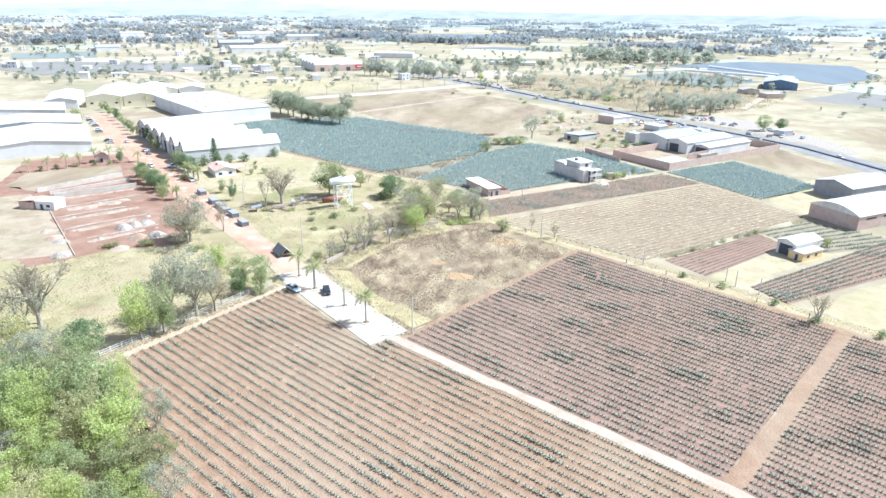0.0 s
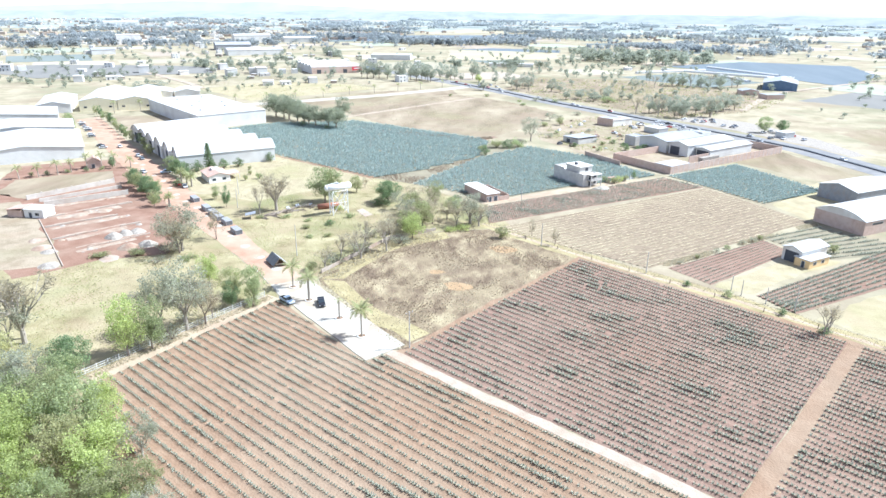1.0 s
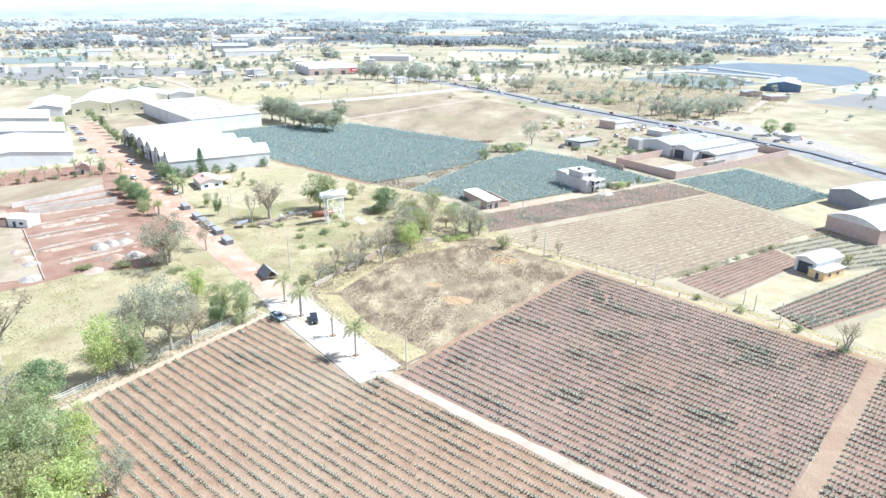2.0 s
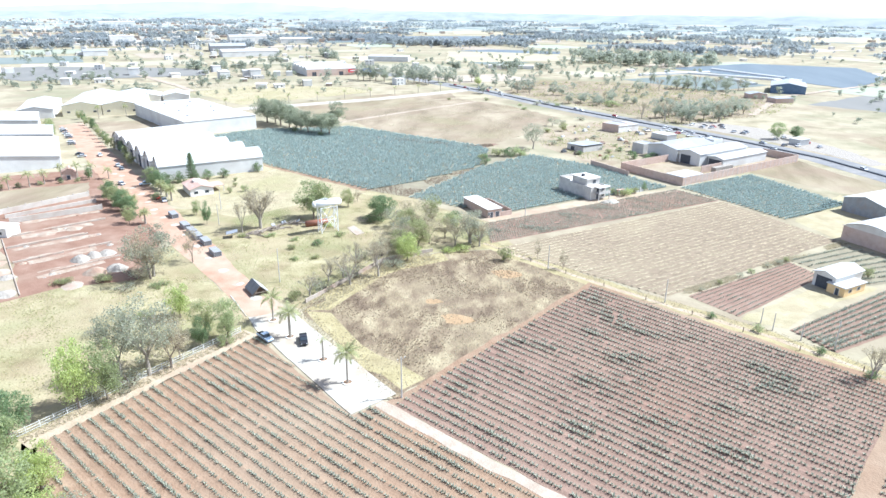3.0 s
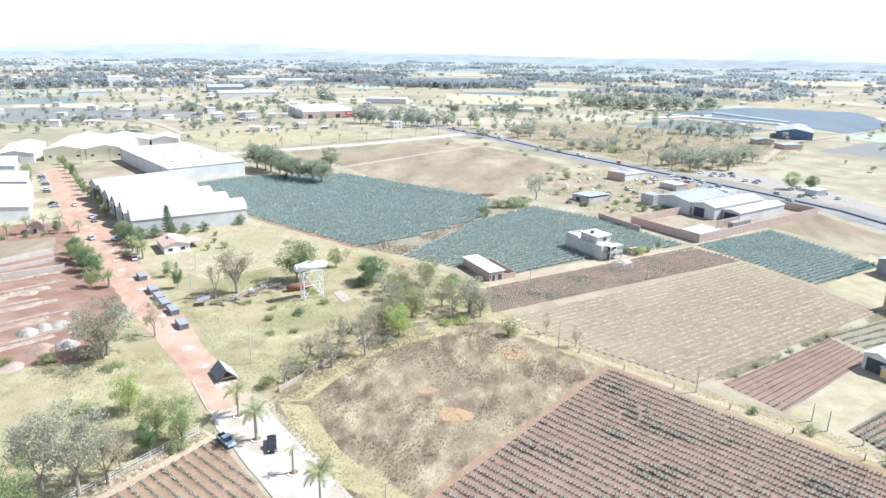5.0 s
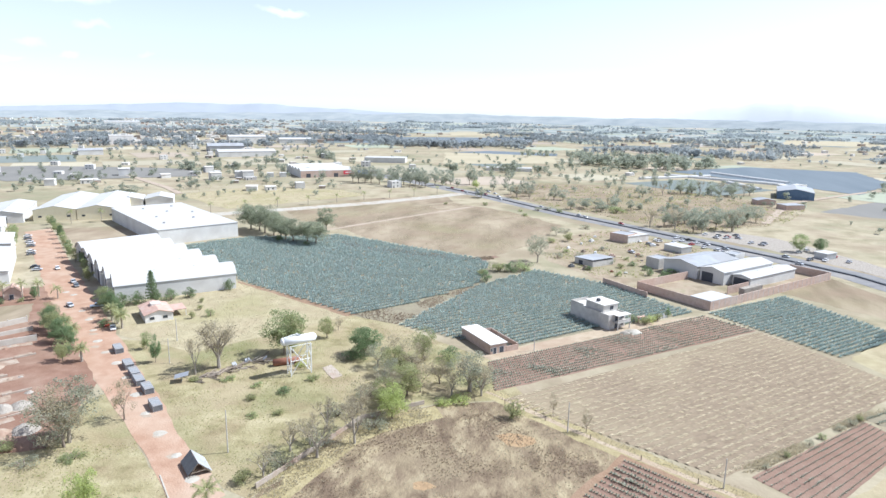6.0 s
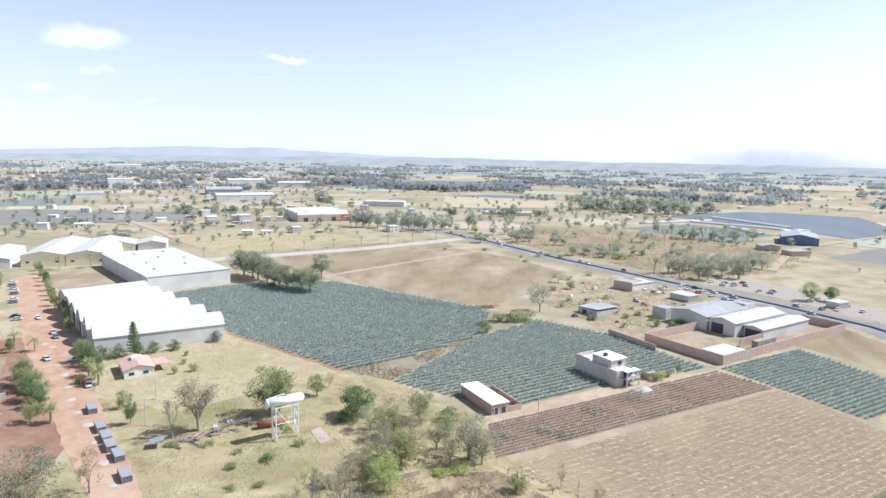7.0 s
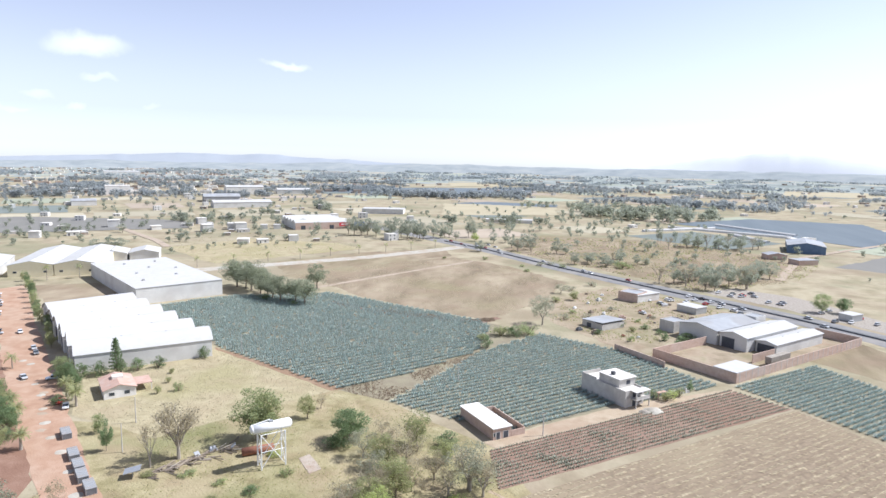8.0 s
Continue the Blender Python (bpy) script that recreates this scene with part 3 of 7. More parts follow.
row_field("crop_field", "narrow dark reddish strip with small plants in rows", [(-33.8, 227.6), (52.3, 303.2), (36, 317.3), (-39, 248.6)], 1.75, 0.95, 0.72, "mauvesoil", "agave_grey", 9, crop_label=FIELDS)
row_field("crop_field", "small dark red soil plot with low seedlings", [(27, 198.5), (62, 234), (68.5, 223), (38.3, 188)], 1.5, 0.95, 0.46, "mauvesoil", "agave_grey", 10, high=0.05, crop_label=FIELDS)
row_field("crop_field", "brown plot with wide rows of young agave", [(49.5, 183), (104, 237), (92, 202), (57, 173.5)], 2.9, 1.1, 0.95, "mauvesoil", "agave_grey", 11, crop_label=FIELDS)
row_field("crop_field", "green plot with wide grassy rows", [(62, 236), (85, 255), (112, 236), (80, 219)], 2.9, 1.0, 0.8, "bluesoil", "agave_grey", 12, crop_label=FIELDS)
stubble = row_field("stubble_field", "harvested field with straw lying in rows", [(-31, 223.4), (53, 302.6), (84, 260), (21, 196.8)], 2.2, 1, 1, "stubble", "", 13, high=0.22)

BLUE = [
    ("large field of mature blue agave below the warehouses", [(-233, 371), (-213, 402), (-159, 429), (-66, 390), (-58, 379), (-57, 338), (-80, 299), (-97, 282), (-160, 313)], 48.5, 21),
    ("field of mature blue agave round the concrete house", [(-76, 275), (-56, 337), (-34, 373), (0, 355), (33, 320), (2, 296), (-33, 263), (-52, 266)], 44, 22),
    ("field of mature blue agave outside the brick compound", [(38.8, 321.3), (75.3, 356), (103.5, 311), (73.3, 281.5)], 43, 23),
]
for label, poly, ang, seed in BLUE:
    plot("agave_field", poly, 0.03, "bluesoil", label, "field", 0.5)
    crop("blue_agave", rows_in(poly, ang, {21: 3.2, 22: 2.6, 23: 2.2}[seed]), 1.0 if seed == 21 else 0.95, 1.75 if seed == 21 else 1.48, "agave_blue", "dense rows of mature blue agave", 0.03, 0.1, ROSETTES, 0.03, seed, 0.25)
plot("soil_verge", [(-163, 314), (-161, 311), (-98, 279.5), (-94.5, 282.5), (-98, 285)], 0.045, "redsoil", "bare brown soil strip along the agave field", "field", 0.6)
plot("grass_plot", [(-97, 282), (-79.5, 299), (-56.5, 338), (-58, 372), (-64, 389), (-36, 373), (-57, 338), (-77, 275.5), (-90, 279)], 0.028, "bluesoil", "weedy brown soil strip between two agave fields", "grass", 0.5)
plot("sandy_plot", [(61, 171), (93, 200), (118, 178), (84, 156)], 0.03, "lawn", "sandy dry grass plot beside the track", "field", 1.0)
plot("grass_plot", [(38.5, 187), (70, 220), (82, 218), (57, 194), (49, 184)], 0.03, "lawn", "dry grass strip between small plots", "grass", 0.6)
plot("grass_plot", [(86, 260), (76, 281), (106, 327), (112, 300), (96, 270)], 0.03, "lawn", "yellow grass patch beside the brick warehouse", "grass", 1.0)

# ---- far country ----
def far_plots():
    rng = random.Random(77)
    kinds = [("far_straw", [(0.36, 0.325, 0.235), (0.42, 0.38, 0.28)], "pale straw-coloured distant fields"),
             ("far_blue", [(0.16, 0.18, 0.165), (0.20, 0.22, 0.20)], "grey-blue distant agave fields"),
             ("far_olive", [(0.29, 0.31, 0.23), (0.36, 0.37, 0.28)], "dull green distant fields"),
             ("far_brown", [(0.36, 0.30, 0.23), (0.42, 0.355, 0.28)], "brown ploughed distant fields")]
    geo = [([], []) for _ in kinds]
    a = radians(43)
    u, v = Vector((math.cos(a), math.sin(a))), Vector((-math.sin(a), math.cos(a)))
    for i in range(-26, 40):
        for j in range(-26, 40):
            w, h = rng.uniform(70, 140), rng.uniform(55, 150)
            c = u * (i * 150 + rng.uniform(-30, 30)) + v * (j * 165 + rng.uniform(-30, 30))
            if c.y < 640 or c.length > 4800 or (abs(c.x) < 330 and c.y < 700) or rng.random() < 0.15:
                continue
            left = c.x < -250
            k = rng.choices(range(4), (5, 2, 2, 2) if left else (3, 5, 3, 2))[0]
            V, F = geo[k]
            b = len(V)
            for s, t in ((-1, -1), (1, -1), (1, 1), (-1, 1)):
                p = c + u * s * w * rng.uniform(0.8, 1) * 0.5 + v * t * h * rng.uniform(0.8, 1) * 0.5
                V.append((p.x, p.y, 0.16 + 0.004 * k))
            F.append((b, b + 1, b + 2, b + 3))
    for (name, cols, label), (V, F) in zip(kinds, geo):
        m = material(name, cols, 0.02, 0.95, detail=7, island=0.12)
        tagged(raw("far_field", V, F, m), label, "field", kind="stuff")


far_plots()
# wide sheet whose grey-green includes the haze over the far plain
WOODS = [([(-2700, 1500), (-1500, 1900), (-600, 2150), (300, 2200), (1500, 1700), (2100, 1500), (3600, 2600), (3200, 4700), (-3600, 4700), (-4500, 2600)], 0.15, "distant plain of woods and small fields, greyed for haze")]
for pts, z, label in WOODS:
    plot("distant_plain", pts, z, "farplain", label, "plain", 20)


def skyline(name, dist, depth, az0, az1, heights, seed, mat, label, rough=0.12):
    """A rolling ridge on the skyline. heights: (azimuth in degrees from +y towards +x, metres); the foot lies dist away."""
    n, d = 160, 5
    V, F = [], []
    for i in range(n + 1):
        az = az0 + (az1 - az0) * i / n
        h = float(np.interp(az, [a for a, _ in heights], [v for _, v in heights]))
        h *= 1 + rough * noise.fractal(Vector((az * 0.35, seed, 0.5)), 1.0, 2.0, 4)
        for j in range(d + 1):
            q = j / d
            r = dist + depth * q
            V.append((math.sin(radians(az)) * r - 8, math.cos(radians(az)) * r + 40, h * math.sin(q * math.pi / 2) - 0.5))
    for i in range(n):
        for j in range(d):
            o = i * (d + 1) + j
            F.append((o, o + 1, o + d + 2, o + d + 1))
    ob = raw(name, V, F, M[mat])
    ob.data.shade_smooth()
    return tagged(ob, label, "hill", kind="structure")


# the haze over these ridges lies only in their material colours
skyline("far_mountain", 4500, 350, -1, 32, [(-1, 20), (3, 42), (7, 88), (10, 130), (13, 162), (15.5, 172), (18, 160), (22, 110), (27, 60), (32, 30)], 3, "mountain", "mountain on the skyline, distance haze in its pale blue", 0.05)
skyline("far_hill", 4450, 380, -62, -8, [(-62, 40), (-48, 52), (-42, 72), (-37, 88), (-33, 96), (-29, 98), (-25, 86), (-20, 66), (-14, 50), (-8, 30)], 5, "hill", "low ridge behind the distant town, haze-blue in colour")
skyline("far_hill", 4150, 300, -66, 44, [(-66, 36), (-40, 40), (-20, 46), (0, 47), (20, 44), (44, 40)], 9, "rise", "wooded plain rising to the skyline, haze greyed into its colour", 0.25)


# ---- plants ----
def leaf_cloud(rng, center, radius, count, size, V, F, flat=0.75, hollow=0.35):
    """Small tilted leaf blades in one loose clump."""
    for _ in range(count):
        while True:
            p = Vector((rng.uniform(-1, 1), rng.uniform(-1, 1), rng.uniform(-1, 1)))
            if hollow < p.length < 1:
                break
        p = Vector((p.x * radius, p.y * radius, p.z * radius * flat)) + center
        d = Vector((rng.uniform(-1, 1), rng.uniform(-1, 1), rng.uniform(-0.6, 0.9))).normalized()
        s = d.cross(Vector((rng.uniform(-1, 1), rng.uniform(-1, 1), rng.uniform(-1, 1)))).normalized()
        z = size * rng.uniform(0.6, 1.3)
        b = len(V)
        V += [tuple(p - d * z * 0.5), tuple(p + s * z * 0.32), tuple(p + d * z * 0.6), tuple(p - s * z * 0.32)]
        F.append((b, b + 1, b + 2, b + 3))


def limbs(bm, rng, a, d, length, r, depth, tips, bend=0.5, sides=5):
    """A branching limb; collects the ends of the twigs."""
    b = a + d * length
    beam(bm, a, b, r, sides if depth > 1 else 4, r * 0.62)
    if depth == 0:
        tips.append(b)
        return
    if depth <= 2:
        tips.append(b)
    for _ in range(rng.choice((2, 3)) if depth > 1 else 3):
        q = (d + Vector((rng.uniform(-1, 1), rng.uniform(-1, 1), rng.uniform(-0.25, 0.6))) * bend * 1.4).normalized()
        limbs(bm, rng, b - d * length * rng.uniform(0, 0.25), q, length * rng.uniform(0.6, 0.85), r * 0.55, depth - 1, tips, bend, sides)


def tree(name, seed, leafmat, label, clumps=58, per=105, leaf=0.031, spread=0.6, trunk=0.2, depth=3, bark="bark", clump=0.135, flat=0.8, base=0.2):
    """A tree one unit high and about one unit wide: tapered trunk with limbs, and a crown of loose leaf clumps."""
    rng = random.Random(seed)
    t = thing(name, at(0, -900), label, "tree")
    bm = bmesh.new()
    tips = []
    lean = Vector((rng.uniform(-0.08, 0.08), rng.uniform(-0.08, 0.08), 1)).normalized()
    top = lean * trunk
    beam(bm, (0, 0, -0.02), top, 0.028, 7, 0.02)
    for i in range(4):
        a = i * 1.57 + rng.uniform(-0.5, 0.5)
        d = Vector((math.cos(a) * spread, math.sin(a) * spread, rng.uniform(0.6, 1.0))).normalized()
        limbs(bm, rng, top - lean * rng.uniform(0, 0.06), d, rng.uniform(0.17, 0.24), 0.014, depth - 1, tips)
    part("trunk", bm, M[bark], t)
    V, F = [], []
    pts = list(tips)
    rng.shuffle(pts)
    pts = pts[:clumps // 3]
    while len(pts) < clumps:
        a, r = rng.uniform(0, 6.28), 0.46 * math.sqrt(rng.random())
        z = base + (1 - base) * rng.random()
        k = math.sqrt(max(0.05, 1 - ((z - 0.58) / 0.46) ** 2))
        pts.append(Vector((math.cos(a) * r * k, math.sin(a) * r * k, z * 0.95)))
    for p in pts:
        q = Vector((p.x / 0.44, p.y / 0.44, (p.z - 0.56) / 0.38))
        lim = rng.uniform(0.8, 1.08)
        if q.length > lim:
            q *= lim / q.length
        p = Vector((q.x * 0.44, q.y * 0.44, 0.56 + q.z * 0.38))
        leaf_cloud(rng, p, clump * rng.uniform(0.6, 1.25), per, leaf, V, F, flat)
    raw("crown", V, F, M[leafmat], t)
    return t


def bare_tree(name, seed, label, bark="bark", leafmat="leaf_brown", twigs=26):
    rng = random.Random(seed)
    t = thing(name, at(0, -900), label, "tree")
    bm = bmesh.new()
    tips = []
    for i in range(4):
        a = i * 1.57 + rng.uniform(-0.6, 0.6)
        d = Vector((math.cos(a) * 0.45, math.sin(a) * 0.45, 1)).normalized()
        limbs(bm, rng, Vector((0, 0, 0.16)), d, rng.uniform(0.22, 0.28), 0.016, 3, tips, 0.5, 4)
    beam(bm, (0, 0, -0.02), (0, 0, 0.19), 0.03, 7, 0.022)
    part("trunk", bm, M[bark], t)
    V, F = [], []
    for p in tips:
        leaf_cloud(rng, p, 0.05, twigs // 8, 0.03, V, F, 1, 0)
        for _ in range(3):
            d = Vector((rng.uniform(-1, 1), rng.uniform(-1, 1), rng.uniform(-0.2, 1))).normalized() * 0.10
            s = d.cross(Vector((0.3, 0.5, 0.2))).normalized() * 0.0035
            b = len(V)
            V += [tuple(p - s), tuple(p + s), tuple(p + d)]
            F.append((b, b + 1, b + 2))
    raw("crown", V, F, M[leafmat], t)
    return t


def bush(name, seed, leafmat, label, clumps=20, per=70):
    rng = random.Random(seed)
    t = thing(name, at(0, -900), label, "bush")
    bm = bmesh.new()
    for i in range(5):
        a = i * 1.26 + rng.uniform(-0.3, 0.3)
        beam(bm, (0, 0, -0.02), (math.cos(a) * 0.25, math.sin(a) * 0.25, 0.6), 0.025, 5, 0.01)
    part("stem", bm, M["bark"], t)
    V, F = [], []
    for i in range(clumps):
        a, r = rng.uniform(0, 6.28), 0.38 * math.sqrt(rng.random())
        leaf_cloud(rng, Vector((math.cos(a) * r, math.sin(a) * r, rng.uniform(0.18, 0.78) * (1 - r * 0.7))), 0.2 * rng.uniform(0.6, 1.2), per, 0.052, V, F, 0.8)
    raw("crown", V, F, M[leafmat], t)
    return t


def conifer(name, seed, label):
    rng = random.Random(seed)
    t = thing(name, at(0, -900), label, "tree")
    bm = bmesh.new()
    beam(bm, (0, 0, -0.02), (0, 0, 0.97), 0.03, 7, 0.004)
    V, F = [], []
    for i in range(64):
        z = 0.12 + 0.84 * i / 64
        r = 0.42 * (1 - z) ** 0.8 + 0.03
        a = i * 2.4
        tip = Vector((math.cos(a) * r, math.sin(a) * r, z + 0.02))
        beam(bm, (0, 0, z), tip, 0.006, 4, 0.002)
        for f in (0.35, 0.65, 0.95):
            leaf_cloud(rng, Vector((tip.x * f, tip.y * f, z + 0.02 * f)), 0.055, 12, 0.05, V, F, 0.6, 0)
    part("trunk", bm, M["bark"], t)
    raw("crown", V, F, M["leaf_dark"], t)
    return t


def frond_mesh(seed, droop):
    """One feather leaf, one unit long, arching outward along +x."""
    rng = random.Random(seed)
    V, F = [], []
    n = 14
    def spine(s):
        return Vector((s * (1 - 0.12 * droop * s), 0, 0.42 * s - droop * 0.85 * s * s))
    for i in range(n):
        s0, s1 = i / n, (i + 1) / n
        p, q = spine(s0), spine(s1)
        b = len(V)
        V += [tuple(p + Vector((0, -0.012, 0))), tuple(p + Vector((0, 0.012, 0))), tuple(q + Vector((0, 0.01, 0))), tuple(q + Vector((0, -0.01, 0)))]
        F.append((b, b + 1, b + 2, b + 3))
        if i < 2:
            continue
        ln = 0.26 * math.sin(math.pi * min(0.97, 0.15 + s0 * 0.85)) + 0.05
        for side in (-1, 1):
            b = len(V)
            tip = p + Vector((ln * 0.55, side * ln, -ln * 0.35 + rng.uniform(-0.03, 0.03)))
            V += [tuple(p), tuple(p.lerp(q, 0.9)), tuple(tip)]
            F.append((b, b + 1, b + 2))
    me = bpy.data.meshes.new("frond")
    me.from_pydata(V, [], F)
    me.materials.append(M["leaf_olive"])
    return me


FRONDS = [frond_mesh(i, d) for i, d in enumerate((0.35, 0.6, 0.85, 1.1))]


def palm(x, y, high, reach, label, count=16, thick=0.2, seed=1, droop=0):
    rng = random.Random(seed)
    t = thing("palm_tree", at(x, y, rng.uniform(0, 360)), label, "palm tree", "palm trees")
    bm = bmesh.new()
    n = 7
    th = high * 0.72
    for i in range(n):
        beam(bm, (0, 0, th * i / n - 0.05), (0, 0, th * (i + 1) / n), thick * (1.25 - 0.4 * i / n), 8, thick * (1.12 - 0.4 * i / n))
    part("trunk", bm, M["palebark"], t)
    for i in range(count):
        me = FRONDS[min(3, int(4 * i / count + rng.uniform(0, 0.8)) if not droop else 3)]
        f = new("frond", me)
        f.parent = t
        s = reach * rng.uniform(0.85, 1.1)
        f.matrix_basis = Matrix.Translation((0, 0, th - 0.15)) @ pose(0, 0, 0, 0, -38 + 46 * i / count, i * 137.5) @ Matrix.Diagonal((s, s, s, 1))
    return t


def put(src, x, y, high, wide, turn=None):
    """A copy of a unit plant, grown to its height and width."""
    t = copy_thing(src, at(x, y, random.uniform(0, 360) if turn is None else turn))
    t.scale = (wide, wide, high)
    return t


random.seed(11)
KINDS = {
    "green": [tree("broadleaf_tree", 101 + i, "leaf_green", "leafy green broadleaf tree in the open grass") for i in range(2)],
    "bright": [tree("broadleaf_tree", 111 + i, "leaf_bright", "bright yellow-green leafy tree") for i in range(2)],
    "dark": [tree("broadleaf_tree", 121 + i, "leaf_dark", "dense dark green leafy tree", clumps=64, per=120) for i in range(2)],
    "olive": [tree("broadleaf_tree", 131 + i, "leaf_olive", "dusty olive-green tree with an open crown", per=90) for i in range(2)],
    "grey": [tree("broadleaf_tree", 141 + i, "leaf_grey", "tall grey-green tree with a thin pale crown", clumps=46, per=80, leaf=0.026, bark="palebark", depth=4, trunk=0.26, base=0.3, clump=0.12) for i in range(2)],
    "brown": [tree("broadleaf_tree", 151 + i, "leaf_brown", "half-bare tree with brownish thin leaves", clumps=38, per=70, leaf=0.025, depth=4, trunk=0.24, base=0.28, clump=0.12) for i in range(2)],
    "oak": [tree("broadleaf_tree", 211 + i, "leaf_oak", "spreading dusty dark green tree beside the agave field", clumps=66, per=100, leaf=0.03, trunk=0.24, base=0.3, clump=0.13, depth=3) for i in range(3)],
    "yellow": [tree("broadleaf_tree", 161, "leaf_yellow", "yellowish leafy tree at the meadow's edge", per=90)],
    "bare": [bare_tree("bare_tree", 171 + i, "bare grey-brown tree with thin twigs", "palebark") for i in range(3)],
    # unit trees for the middle distance, with haze in the leaf colour
    "dusty": [tree("broadleaf_tree", 201 + i, "leaf_dusty", "grey-green tree beyond the fields, leaf colour paled for haze", clumps=40, per=60, leaf=0.04, depth=2, base=0.24) for i in range(3)],
    "conifer": [conifer("conifer", 181, "dark narrow conifer beside the small house")],
    "bush_dark": [bush("bush", 191, "leaf_dark", "dense dark green bush in grass")],
    "bush_green": [bush("bush", 192, "leaf_green", "rounded green bush in dry grass"), bush("bush", 193, "leaf_olive", "dusty olive bush in dry grass")],
    "bush_bright": [bush("bush", 194, "leaf_bright", "low bright green leafy bush")],
    "bush_grey": [bush("bush", 195, "leaf_grey", "dry grey-green thin leafy bush", per=42)],
}
